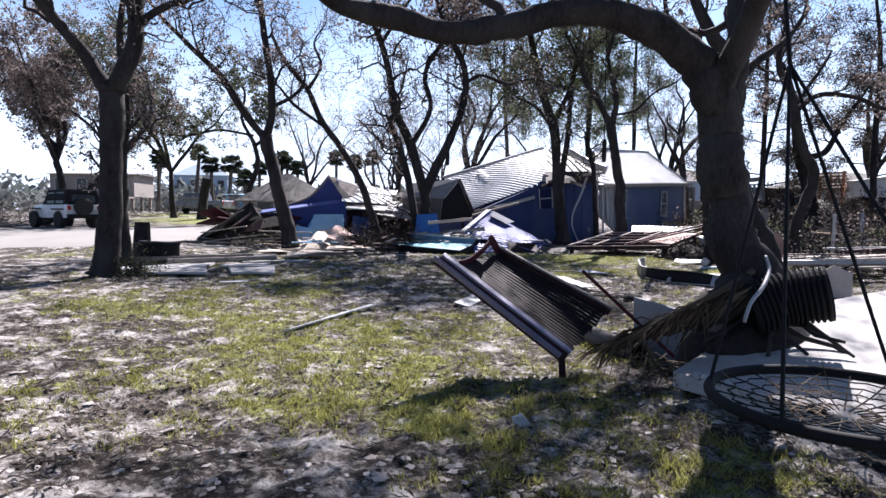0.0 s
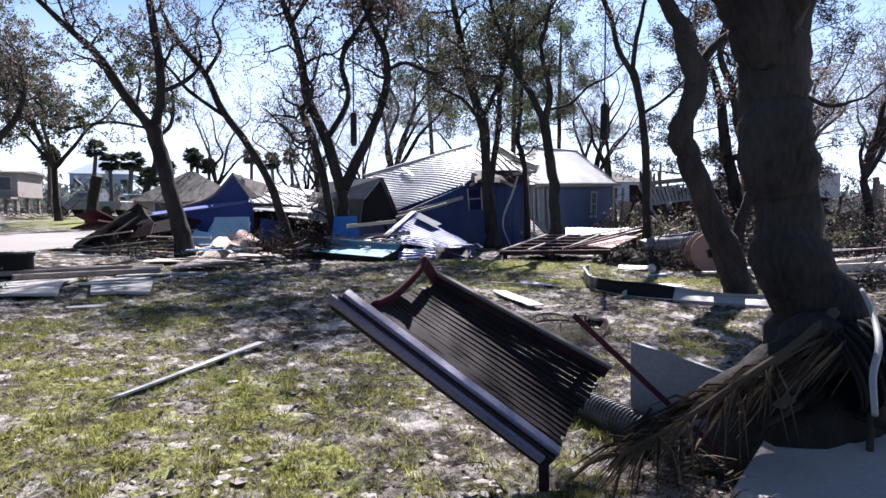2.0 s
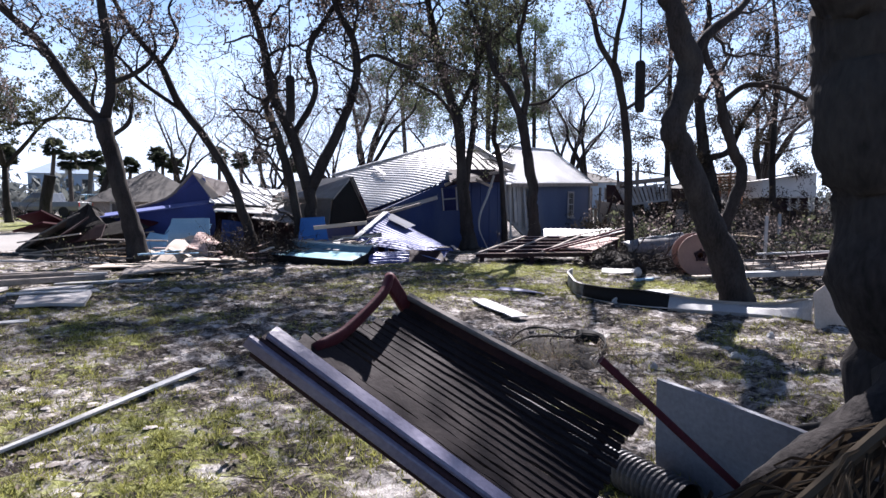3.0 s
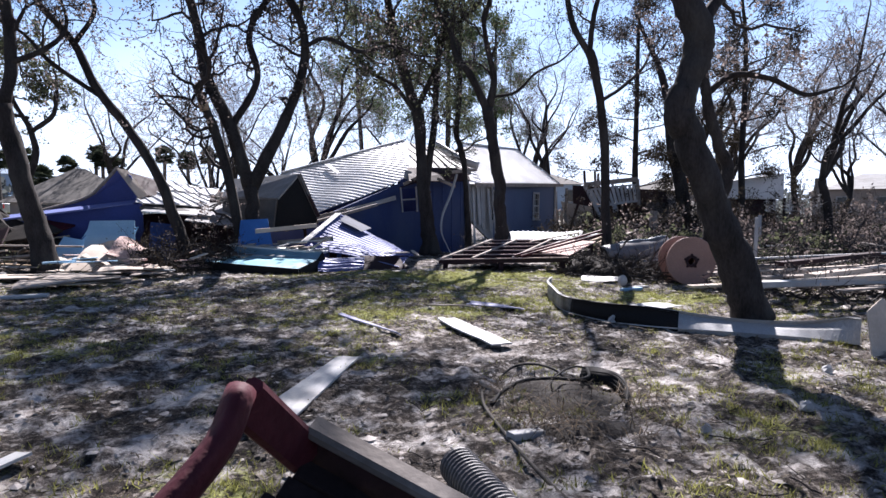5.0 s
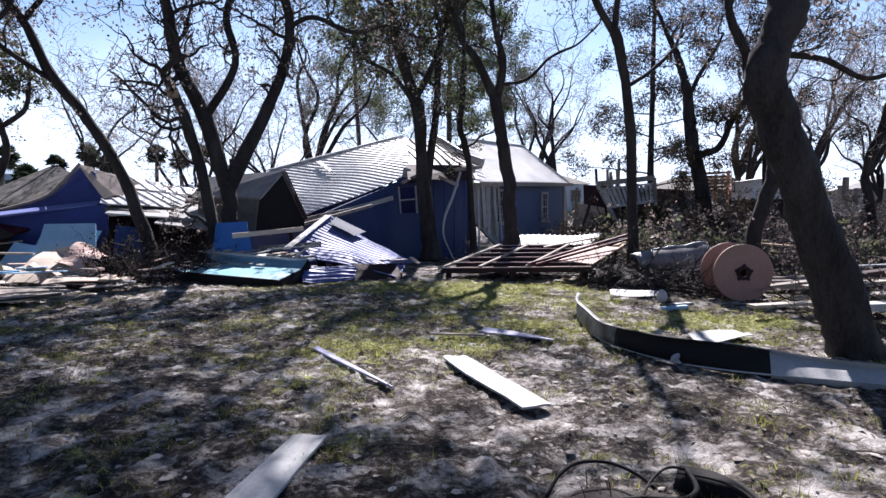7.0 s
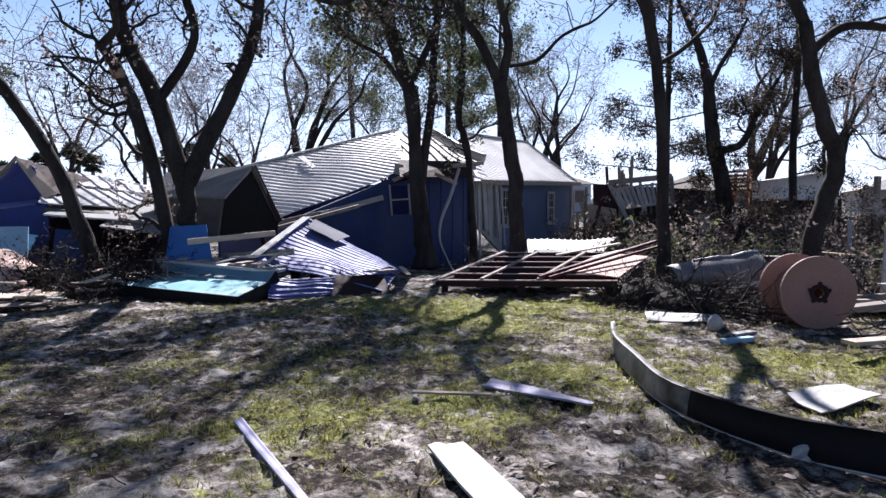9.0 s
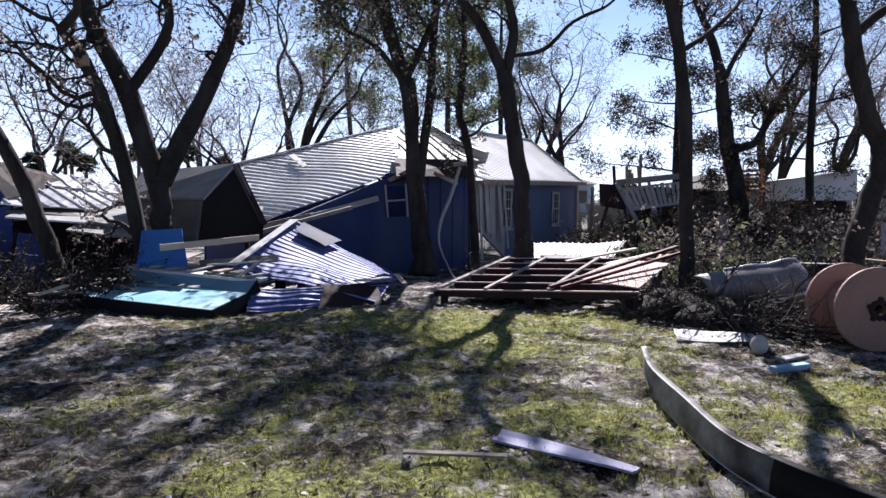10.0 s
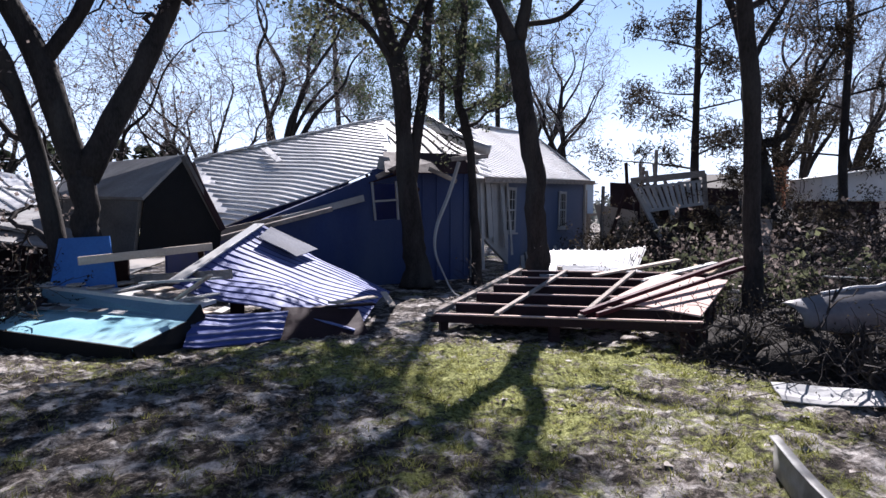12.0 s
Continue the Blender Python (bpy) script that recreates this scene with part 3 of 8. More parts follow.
def tree(label, trunk, limbs, seed, leaves=LEAF_BROWN, leaf_n=6, leaf_size=0.072, side=(2.0, 2.6), bark=BARK, name="oak_tree", last=3, thin=1.0, moss=0, burst=0.5, group="oak trees on the lawn", spread_r=0.09, dense_above=99.0, dense_below=99.0, slim=0.42, twigs=TWIG, girth=0.78):
    """An oak: a trunk and main limbs along given lines, with winding side branches, twigs and leaves."""
    rng = np.random.default_rng(seed)
    x0, y0, z0, r0 = trunk[0]
    g = land(x0, y0)
    if z0 > g + 0.25:
        dx, dy = trunk[1][0] - x0, trunk[1][1] - y0
        trunk = [(x0 - dx * 0.5, y0 - dy * 0.5, g - 0.06, r0 * 1.08)] + list(trunk)
    base = (trunk[0][0], trunk[0][1], g)
    ob = thing(name, label, "tree", base, group)
    tl = gnarled(smooth_line(trunk, 8), rng)
    tl[:, 3] *= girth
    tl[:3, 3] *= np.array((1.25, 1.1, 1.03))
    tg = Geo().tube(tl[:, :3] - np.array(base), tl[:, 3], 14, True, 0.09, rng)
    part("trunk", tg, bark, ob, smooth=True)
    out, ends = [], []
    lines = []
    for lm in limbs:
        ll = gnarled(smooth_line(lm, 6), rng)
        ll[:, 3] *= girth
        lines.append(ll)
        lg = Geo().tube(ll[:, :3] - np.array(base), ll[:, 3], 10, True, 0.08, rng)
        part("limb", lg, bark, ob, smooth=True)
    for ll in lines or [tl]:
        n = len(ll)
        total = np.sum(np.linalg.norm(np.diff(ll[:, :3], axis=0), axis=1))
        kids = max(2, int(total * side[1] / 1.6))
        for k in range(kids):
            i = min(n - 1, int((0.28 + 0.72 * (k + rng.random()) / kids) * (n - 1)))
            d = unit(ll[min(i + 1, n - 1), :3] - ll[max(i - 1, 0), :3])
            a = unit(np.cross(d, rng.normal(0, 1, 3)))
            ang = rng.uniform(0.6, 1.25)
            nd = unit(d * math.cos(ang) + a * math.sin(ang) + np.array((0, 0, 0.15)))
            grow_branch(rng, ll[i, :3], nd, side[0] * rng.uniform(0.6, 1.25), min(0.055, max(0.014, ll[i, 3] * 0.42)) * thin, 1, last, out, ends)
        d = unit(ll[-1, :3] - ll[-3, :3])
        grow_branch(rng, ll[-1, :3], d, side[0] * 1.2, max(0.02, ll[-1, 3]) * thin, 1, last, out, ends)
    bg = Geo()
    for level, pts, radii in out:
        bg.tube(pts - np.array(base), np.maximum(radii, 0.0065), (7, 6, 4, 3)[min(level, 3)], False)
    tagged(part("branchwork", bg, twigs, ob, "winding bare branches and twigs", smooth=True), kind="stuff")
    lg = Geo()
    for p, d in ends:
        # Denser leaves in a height band, mostly unseen, added to shade the lawn
        dense = dense_above < p[2] < dense_below
        if rng.random() < (0.85 if dense else burst):
            leaf_faces(lg, rng, p - np.array(base), int(rng.integers(max(1, leaf_n - 2), leaf_n + 7)) , leaf_size * (1.7 if dense else 1), spread_r * (2.5 if dense else 1), 0.3, slim)
    if lg.f:
        tagged(part("foliage", lg, leaves, ob, "sparse wind-burnt leaves"), kind="stuff")
    if moss:
        mg = Geo()
        for p, d in ends[::max(1, len(ends) // moss)]:
            for _ in range(5):
                q = p - np.array(base) + rng.normal(0, 0.1, 3)
                h = rng.uniform(0.15, 0.5)
                w = rng.uniform(0.01, 0.03)
                a = rng.uniform(0, 6.28)
                e = np.array((math.cos(a) * w, math.sin(a) * w, 0))
                mg.add([q - e, q + e, q + np.array((rng.normal(0, 0.04), rng.normal(0, 0.04), -h))], [(0, 1, 2)])
        tagged(part("hanging_moss", mg, MOSS, ob, "grey hanging moss"), kind="stuff")
    return ob


tree("dark live oak with a forked trunk beside the road", [(-7.33, 13.20, 0.05, 0.40), (-7.24, 13.20, 0.66, 0.32), (-7.07, 13.20, 2.36, 0.29), (-7.04, 13.20, 3.55, 0.30), (-7.08, 13.20, 4.14, 0.33)],
     [[(-7.14, 13.20, 4.03, 0.22), (-7.54, 13.10, 4.71, 0.18), (-7.89, 12.92, 5.23, 0.16), (-8.18, 12.68, 5.72, 0.14), (-8.53, 12.40, 6.39, 0.10)],
      [(-6.96, 13.20, 4.03, 0.26), (-6.62, 13.30, 5.00, 0.20), (-6.63, 13.47, 6.00, 0.18), (-6.46, 13.70, 7.15, 0.14)],
      [(-6.51, 13.20, 5.38, 0.11), (-6.03, 13.35, 5.78, 0.10), (-5.60, 13.63, 6.05, 0.09), (-4.86, 14.00, 6.55, 0.05)]], 11)
tree("slim live oak behind a forked oak by the road", [(-8.01, 15.50, 0.20, 0.20), (-8.08, 15.50, 1.37, 0.18), (-8.09, 15.50, 2.51, 0.17), (-7.94, 15.50, 4.19, 0.14), (-8.04, 15.50, 5.85, 0.11), (-7.82, 15.50, 7.21, 0.06)], [], 12, side=(1.7, 2.6))
tree("leaning live oak beside a heap of debris", [(-5.44, 21.90, 0.13, 0.38), (-5.73, 21.90, 1.54, 0.30), (-6.07, 21.90, 2.94, 0.27), (-6.30, 21.90, 4.14, 0.30)],
     [[(-6.30, 21.90, 4.04, 0.20), (-7.04, 21.77, 4.90, 0.17), (-7.72, 21.52, 6.12, 0.14), (-8.55, 21.20, 6.99, 0.11), (-9.32, 20.83, 7.81, 0.08), (-9.75, 20.40, 8.49, 0.05)],
      [(-6.24, 21.90, 4.14, 0.20), (-6.06, 21.98, 5.33, 0.17), (-6.28, 22.11, 7.14, 0.15), (-6.55, 22.29, 8.96, 0.13), (-6.79, 22.50, 10.41, 0.09)],
      [(-6.08, 21.90, 5.12, 0.10), (-5.33, 22.09, 5.56, 0.08), (-5.00, 22.44, 6.23, 0.06), (-5.30, 22.90, 7.14, 0.04)]], 13)
tree("thin leaning live oak before the collapsed blue house", [(-2.56, 23.10, 0.93, 0.20), (-3.06, 23.10, 2.41, 0.17), (-3.80, 23.10, 3.77, 0.15), (-4.53, 23.10, 4.81, 0.15), (-5.05, 23.10, 5.95, 0.12), (-5.87, 23.10, 6.98, 0.10), (-6.38, 23.10, 8.00, 0.07)],
     [[(-4.30, 23.10, 4.51, 0.08), (-5.53, 22.91, 5.40, 0.07), (-6.05, 22.56, 6.04, 0.05), (-6.73, 22.10, 6.34, 0.03)],
      [(-5.05, 23.10, 5.95, 0.09), (-4.6, 23.3, 6.9, 0.07), (-4.9, 23.6, 7.8, 0.05), (-4.5, 23.8, 8.6, 0.03)]], 14, side=(1.7, 2.6))
tree("live oak dividing into several crooked stems", [(-0.62, 23.20, 0.89, 0.27), (-0.68, 23.20, 1.64, 0.25), (-0.72, 23.20, 2.37, 0.28)],
     [[(-0.9, 23.20, 0.5, 0.24), (-1.08, 23.20, 1.26, 0.2), (-1.40, 23.12, 2.91, 0.19), (-1.65, 22.98, 3.89, 0.18), (-1.83, 22.80, 4.45, 0.15)],
      [(-0.75, 23.20, 2.28, 0.29), (-1.22, 23.18, 3.92, 0.24), (-1.82, 23.14, 5.25, 0.22), (-2.03, 23.09, 6.48, 0.19), (-2.30, 23.04, 7.68, 0.16), (-2.79, 22.97, 8.85, 0.11), (-3.27, 22.90, 9.65, 0.08)],
      [(-1.22, 23.20, 3.92, 0.14), (-0.49, 23.35, 5.33, 0.13), (-0.72, 23.62, 6.66, 0.12), (-0.11, 23.98, 7.89, 0.11), (0.56, 24.40, 9.19, 0.08)],
      [(-0.69, 23.20, 2.28, 0.27), (0.14, 23.23, 3.95, 0.22), (0.70, 23.28, 5.44, 0.19), (0.81, 23.34, 6.65, 0.17), (0.26, 23.41, 7.92, 0.13), (-0.19, 23.50, 9.01, 0.10)],
      [(0.78, 23.20, 6.25, 0.10), (1.44, 23.10, 6.52, 0.09), (2.35, 22.92, 6.15, 0.08), (3.24, 22.68, 6.31, 0.05), (3.94, 22.40, 6.00, 0.04)],
      # High limbs above the view, added to cast shade on the lawn
      [(-0.19, 23.50, 9.0, 0.10), (0.6, 23.6, 9.9, 0.08), (1.8, 23.4, 10.6, 0.06), (3.0, 23.0, 11.0, 0.03)], [(-2.3, 23.04, 7.68, 0.10), (-1.2, 22.8, 9.2, 0.08), (0.0, 22.4, 10.2, 0.06), (1.3, 22.0, 10.6, 0.03)],
      [(-3.27, 22.9, 9.65, 0.08), (-4.2, 22.5, 10.6, 0.06), (-5.4, 22.2, 11.2, 0.03)]], 15, moss=40, girth=0.72, dense_above=8.0, burst=0.6)
tree("twin-stemmed live oak close to the blue house wall", [(5.17, 26.50, 0.10, 0.43), (5.07, 26.50, 1.13, 0.32), (4.89, 26.50, 3.09, 0.26), (4.69, 26.50, 5.22, 0.26)],
     [[(4.69, 26.50, 5.12, 0.24), (4.05, 26.50, 7.09, 0.21), (3.73, 26.50, 8.76, 0.17), (3.43, 26.50, 10.04, 0.12)],
      [(5.00, 26.52, 2.31, 0.2), (5.31, 26.57, 4.67, 0.16), (5.48, 26.71, 6.85, 0.14), (5.87, 26.89, 9.06, 0.11), (6.09, 27.10, 10.72, 0.07)],
      [(4.69, 26.50, 5.22, 0.13), (5.30, 26.38, 6.56, 0.12), (5.65, 26.15, 7.67, 0.10), (6.56, 25.85, 8.58, 0.07), (7.24, 25.50, 9.45, 0.04)],
      [(4.75, 26.5, 4.9, 0.09), (3.9, 26.2, 5.9, 0.08), (3.0, 26.0, 6.3, 0.06), (2.1, 25.8, 7.2, 0.04)],
      [(3.43, 26.5, 10.0, 0.12), (3.2, 26.3, 11.0, 0.06)]], 16, LEAF_GREEN, 8, 0.065, (2.2, 2.8), moss=60, burst=0.6, dense_above=5.2, dense_below=9.3)
tree("thin twisting oak stem against the roof corner of the house", [(6.75, 27.0, 0.05, 0.13), (6.7, 27.05, 1.5, 0.11), (6.62, 27.1, 3.0, 0.10), (6.48, 27.1, 3.85, 0.12), (6.28, 27.1, 4.5, 0.10), (6.38, 27.1, 5.4, 0.09), (6.42, 27.1, 6.4, 0.08), (6.44, 27.1, 7.6, 0.06), (6.5, 27.1, 9.0, 0.04)], [], 31, LEAF_GREEN, 5, side=(1.2, 2.4), burst=0.5, girth=1.0)
tree("straight live oak beside a fallen wooden frame", [(6.83, 23.20, 0.64, 0.28), (6.71, 23.20, 1.40, 0.23), (6.62, 23.20, 2.43, 0.22), (6.42, 23.20, 3.58, 0.21), (6.25, 23.20, 4.77, 0.22)],
     [[(6.25, 23.20, 4.71, 0.17), (5.78, 23.30, 5.71, 0.14), (5.36, 23.48, 6.36, 0.12), (5.16, 23.72, 7.17, 0.09), (4.76, 24.00, 8.13, 0.06)],
      [(6.31, 23.20, 4.78, 0.16), (6.42, 23.10, 5.70, 0.13), (6.18, 22.93, 6.36, 0.11), (5.97, 22.70, 7.10, 0.08)],
      [(6.40, 23.20, 5.10, 0.06), (7.15, 23.16, 5.28, 0.06), (7.80, 23.09, 5.89, 0.05), (8.53, 23.00, 6.26, 0.04), (9.03, 22.90, 6.71, 0.03)],
      [(5.97, 22.7, 7.1, 0.09), (6.3, 22.6, 8.6, 0.06)],
      # These upper limbs are unseen and added for dappled lawn shade
      [(4.76, 24.0, 8.1, 0.08), (4.2, 24.0, 9.6, 0.07), (2.8, 23.4, 10.6, 0.05), (1.4, 22.8, 11.0, 0.03)], [(4.5, 24.0, 8.9, 0.07), (4.3, 22.8, 9.8, 0.06), (3.9, 21.4, 10.4, 0.04), (3.4, 20.0, 10.7, 0.03)],
      [(4.3, 22.8, 9.8, 0.06), (5.0, 21.6, 10.4, 0.05), (4.9, 20.4, 10.8, 0.03)]], 17, LEAF_GREEN, 5, side=(1.7, 2.2), dense_above=9.6)
tree("slender live oak beside the cable reel", [(8.59, 20.00, 0.49, 0.17), (8.56, 20.00, 1.66, 0.15), (8.50, 20.00, 3.40, 0.15), (8.27, 20.00, 4.97, 0.15), (7.99, 20.00, 5.80, 0.15)],
     [[(7.99, 20.00, 5.73, 0.12), (7.63, 20.08, 6.36, 0.10), (7.45, 20.22, 7.24, 0.10), (7.21, 20.40, 8.13, 0.09), (7.15, 20.4, 9.6, 0.07), (6.9, 20.6, 11.2, 0.04)], [(7.15, 20.4, 9.4, 0.06), (7.8, 20.1, 10.6, 0.04), (8.3, 19.8, 11.8, 0.02)],
      [(8.03, 20.00, 5.74, 0.11), (8.02, 19.85, 6.46, 0.09), (8.05, 19.57, 7.06, 0.07), (8.06, 19.20, 7.86, 0.05)],
      [(8.33, 20.00, 4.48, 0.07), (9.06, 20.19, 4.91, 0.06), (9.93, 20.54, 5.62, 0.05), (10.54, 21.00, 6.54, 0.03)],
      # Unseen high limb, placed to throw shade on the lawn
      [(7.0, 20.5, 10.6, 0.06), (5.7, 22.3, 11.4, 0.05), (4.6, 23.5, 11.8, 0.04), (3.6, 24.0, 12.0, 0.03)]], 18, side=(1.5, 2.0), burst=0.34, dense_above=11.3)
tree("thick kinked live oak leaning beside the bent gutter", [(6.77, 12.40, 0.03, 0.33), (6.48, 12.40, 0.83, 0.29), (6.11, 12.40, 1.72, 0.28), (5.67, 12.40, 2.58, 0.27), (5.56, 12.40, 3.00, 0.25), (5.73, 12.40, 3.50, 0.24), (5.80, 12.40, 3.93, 0.24), (5.62, 12.40, 4.47, 0.21), (5.32, 12.40, 5.06, 0.16)],
     # Upper reaches out of view, added to shade the lawn's near end
     [[(5.32, 12.40, 5.0, 0.16), (5.0, 12.6, 5.9, 0.13), (5.2, 12.9, 6.9, 0.09), (4.9, 13.2, 7.8, 0.06), (4.5, 13.3, 9.4, 0.05), (3.8, 13.2, 10.6, 0.03)], [(5.0, 12.6, 6.0, 0.1), (4.2, 12.2, 7.4, 0.07), (3.8, 12.0, 8.8, 0.05), (3.2, 12.2, 9.8, 0.03)],
      [(5.77, 12.40, 3.89, 0.12), (6.22, 12.59, 4.45, 0.11), (7.04, 12.94, 5.03, 0.08), (7.80, 13.40, 5.85, 0.06)]], 19, dense_above=8.5)
def grown(line, k=1.065):
    """The big oak's lines, set out by one factor from a point at eye height."""
    return [(x * k, y * k, 1.5 + (z - 1.5) * k, r * k) for x, y, z, r in line]


tree("thick live oak with a low arching limb beside a slab", grown([(2.72, 5.25, 0.0, 0.34), (2.64, 5.20, 0.56, 0.30), (2.56, 5.20, 0.90, 0.28), (2.46, 5.20, 1.29, 0.25), (2.37, 5.20, 1.72, 0.24), (2.35, 5.20, 2.14, 0.23), (2.28, 5.20, 2.47, 0.22), (2.14, 5.20, 2.73, 0.20)]),
     [grown([(2.17, 5.20, 2.70, 0.20), (1.93, 5.15, 2.90, 0.18), (1.57, 5.07, 3.04, 0.16), (1.18, 4.95, 3.07, 0.14), (0.84, 4.82, 3.00, 0.13), (0.44, 4.67, 2.88, 0.13), (0.02, 4.50, 2.79, 0.11), (-0.34, 4.32, 2.83, 0.10), (-0.66, 4.13, 2.85, 0.08), (-0.90, 3.92, 2.98, 0.06), (-1.18, 3.70, 3.2, 0.05)]),
      grown([(2.28, 5.20, 2.5, 0.14), (2.32, 4.7, 3.0, 0.11), (2.25, 4.1, 3.4, 0.09), (2.3, 3.2, 3.9, 0.06)]),
      grown([(2.33, 5.20, 2.28, 0.16), (2.45, 5.26, 2.77, 0.14), (2.54, 5.38, 3.17, 0.12), (2.55, 5.53, 3.66, 0.11), (2.76, 5.70, 4.22, 0.09)])], 20, side=(1.2, 0.5), group="", burst=0.12, girth=0.8)

stub_end = thing("broken_stub", "pale splintered end of a snapped oak stem", "branch", (-1.83, 22.78, 4.3))
part("splinter", Geo().tube([(0, 0, 0), (-0.03, 0, 0.16), (-0.1, -0.02, 0.36), (-0.12, -0.02, 0.5)], [0.13, 0.135, 0.09, 0.02], 9, True, 0.25, np.random.default_rng(3)), RAW_WOOD, stub_end)

# ---- the blue house, partly collapsed ----
def bil(q, u, v):
    return (Vector(q[0]) * (1 - u) + Vector(q[1]) * u) * (1 - v) + (Vector(q[3]) * (1 - u) + Vector(q[2]) * u) * v


def ribbed(parent, q, count, shear, mat_sheet, mat_rib, rib_w=0.05, rib_h=0.035, thick=0.03, name="roof_sheet", warp=0.0, seed=1):
    """A metal sheet on the four corners q (near-left, near-right, far-right, far-left) with raised ribs slanting by shear."""
    nrm = (Vector(q[1]) - Vector(q[0])).cross(Vector(q[3]) - Vector(q[0])).normalized()
    if nrm.z < 0:
        nrm = -nrm

    def at(u, v):
        return bil(q, u, v) + nrm * warp * noise.noise((u * 2.3 + seed, v * 2.1, seed * 0.7))

    g = Geo()
    nu, nv = 14, 10
    for s in (0, 1):
        for j in range(nv + 1):
            for i in range(nu + 1):
                g.v.append(tuple(at(i / nu, j / nv) - nrm * thick * s))
    w, off = nu + 1, (nu + 1) * (nv + 1)
    for j in range(nv):
        for i in range(nu):
            a = j * w + i
            g.f.append((a, a + 1, a + w + 1, a + w))
            g.f.append((off + a + w, off + a + w + 1, off + a + 1, off + a))
    rim = [i for i in range(w)] + [j * w + nu for j in range(1, nv + 1)] + [nv * w + i for i in range(nu - 1, -1, -1)] + [j * w for j in range(nv - 1, 0, -1)]
    for i in range(len(rim)):
        a, b = rim[i], rim[(i + 1) % len(rim)]
        g.f.append((a, a + off, b + off, b))
    sheet = part(name, g, mat_sheet, parent)
    for k in range(count):
        u0 = -max(0, shear) + (k + 0.5) / count * (1 + abs(shear))
        pts = []
        for s in range(13):
            v = 1 - s / 12
            u = u0 + shear * (1 - v)
            if 0.0 <= u <= 1.0:
                pts.append(at(u, v))
        if len(pts) < 2:
            continue
        rg = Geo()
        d = (pts[-1] - pts[0]).normalized()
        y = nrm.cross(d).normalized()
        rings = [[p - y * rib_w / 2 - nrm * 0.004, p - y * rib_w / 3 + nrm * rib_h, p + y * rib_w / 3 + nrm * rib_h, p + y * rib_w / 2 - nrm * 0.004] for p in pts]
        rg.loft(rings)
        part("rib", rg, mat_rib, parent)
    return sheet


def wall_panel(name, a, b, za, zb, ta, tb, material, parent, thick=0.14, label="", boards=0):
    """A wall from a to b (plan), from heights za, zb up to ta, tb; boards adds vertical battens."""
    a2, b2 = Vector((a[0], a[1], 0)), Vector((b[0], b[1], 0))
    d = (b2 - a2).normalized()
    n = Vector((d.y, -d.x, 0))
    c = [a2 + Vector((0, 0, za)), b2 + Vector((0, 0, zb)), b2 + Vector((0, 0, tb)), a2 + Vector((0, 0, ta))]
    ob = part(name, Geo().slab(c, thick, n), material, parent, label)
    for k in range(boards):
        u = (k + 0.5) / boards
        p, q = lerp(c[0], c[1], u) + n * 0.012, lerp(c[3], c[2], u) + n * 0.012
        part("batten", Geo().beam(p, q, 0.04, 0.024, n), material, parent)
    return ob


def sash_window(parent, c, d, n, w, h, lean=0.0):
    """A white sash window with muntins, centred on c in the wall direction d with outward normal n."""
    up = (Vector((0, 0, 1)) + Vector(d) * lean).normalized()
    d, n, c = Vector(d), Vector(n), Vector(c)
    win = part("window", Geo().slab([c - d * w / 2 - up * h / 2 + n * 0.02, c + d * w / 2 - up * h / 2 + n * 0.02, c + d * w / 2 + up * h / 2 + n * 0.02, c - d * w / 2 + up * h / 2 + n * 0.02], 0.02, n), GLASS, parent, "white sash window with dark panes")
    fg = Geo()
    for s in (-1, 1):
        fg.beam(c + d * s * w / 2 - up * (h / 2 + 0.05) + n * 0.03, c + d * s * w / 2 + up * (h / 2 + 0.05) + n * 0.03, 0.09, 0.05, n)
        fg.beam(c + up * s * h / 2 - d * w / 2 + n * 0.034, c + up * s * h / 2 + d * w / 2 + n * 0.034, 0.09, 0.05, n)
    fg.beam(c - d * w / 2 + n * 0.032, c + d * w / 2 + n * 0.032, 0.06, 0.045, n)
    part("window_frame", fg, WHITE, win)
    for v in (-0.25, 0.25):
        part("muntin", Geo().beam(c + up * v * h - d * w / 2 + n * 0.03, c + up * v * h + d * w / 2 + n * 0.03, 0.022, 0.03, n), WHITE, win)
    for u in (-0.17, 0.17):
        part("muntin", Geo().beam(c + d * u * w - up * h / 2 + n * 0.031, c + d * u * w + up * h / 2 + n * 0.031, 0.022, 0.03, n), WHITE, win)
    part("window_sill", Geo().beam(c - up * (h / 2 + 0.07) - d * (w / 2 + 0.08) + n * 0.06, c - up * (h / 2 + 0.07) + d * (w / 2 + 0.08) + n * 0.06, 0.12, 0.05, (0, 0, 1)), WHITE, win)
    return win


house = thing("house", "blue one-storey house with a metal roof, half collapsed by a storm", "house", (4, 28, 0.05))
H0 = Vector((4, 28, 0.05))


def hp(*pts):
    """Points of the house, from its base."""
    return [Vector(p) - H0 for p in pts]


MAIN = hp((0.97, 26.25, 1.47), (4.83, 27.5, 2.98), (5.3, 32.5, 4.85), (0.0, 29.5, 3.12))
WING = hp((7.16, 28.5, 2.75), (13.95, 35.05, 3.12), (11.9, 36.0, 4.95), (7.9, 32.3, 4.75))
ribbed(house, MAIN, 34, 0.75, METAL_ROOF, RIB_METAL, 0.035, 0.03, warp=0.09, seed=3)
ribbed(house, WING, 48, 1.3, BRIGHT_ROOF, BRIGHT_ROOF, 0.07, 0.035, warp=0.04, seed=5)
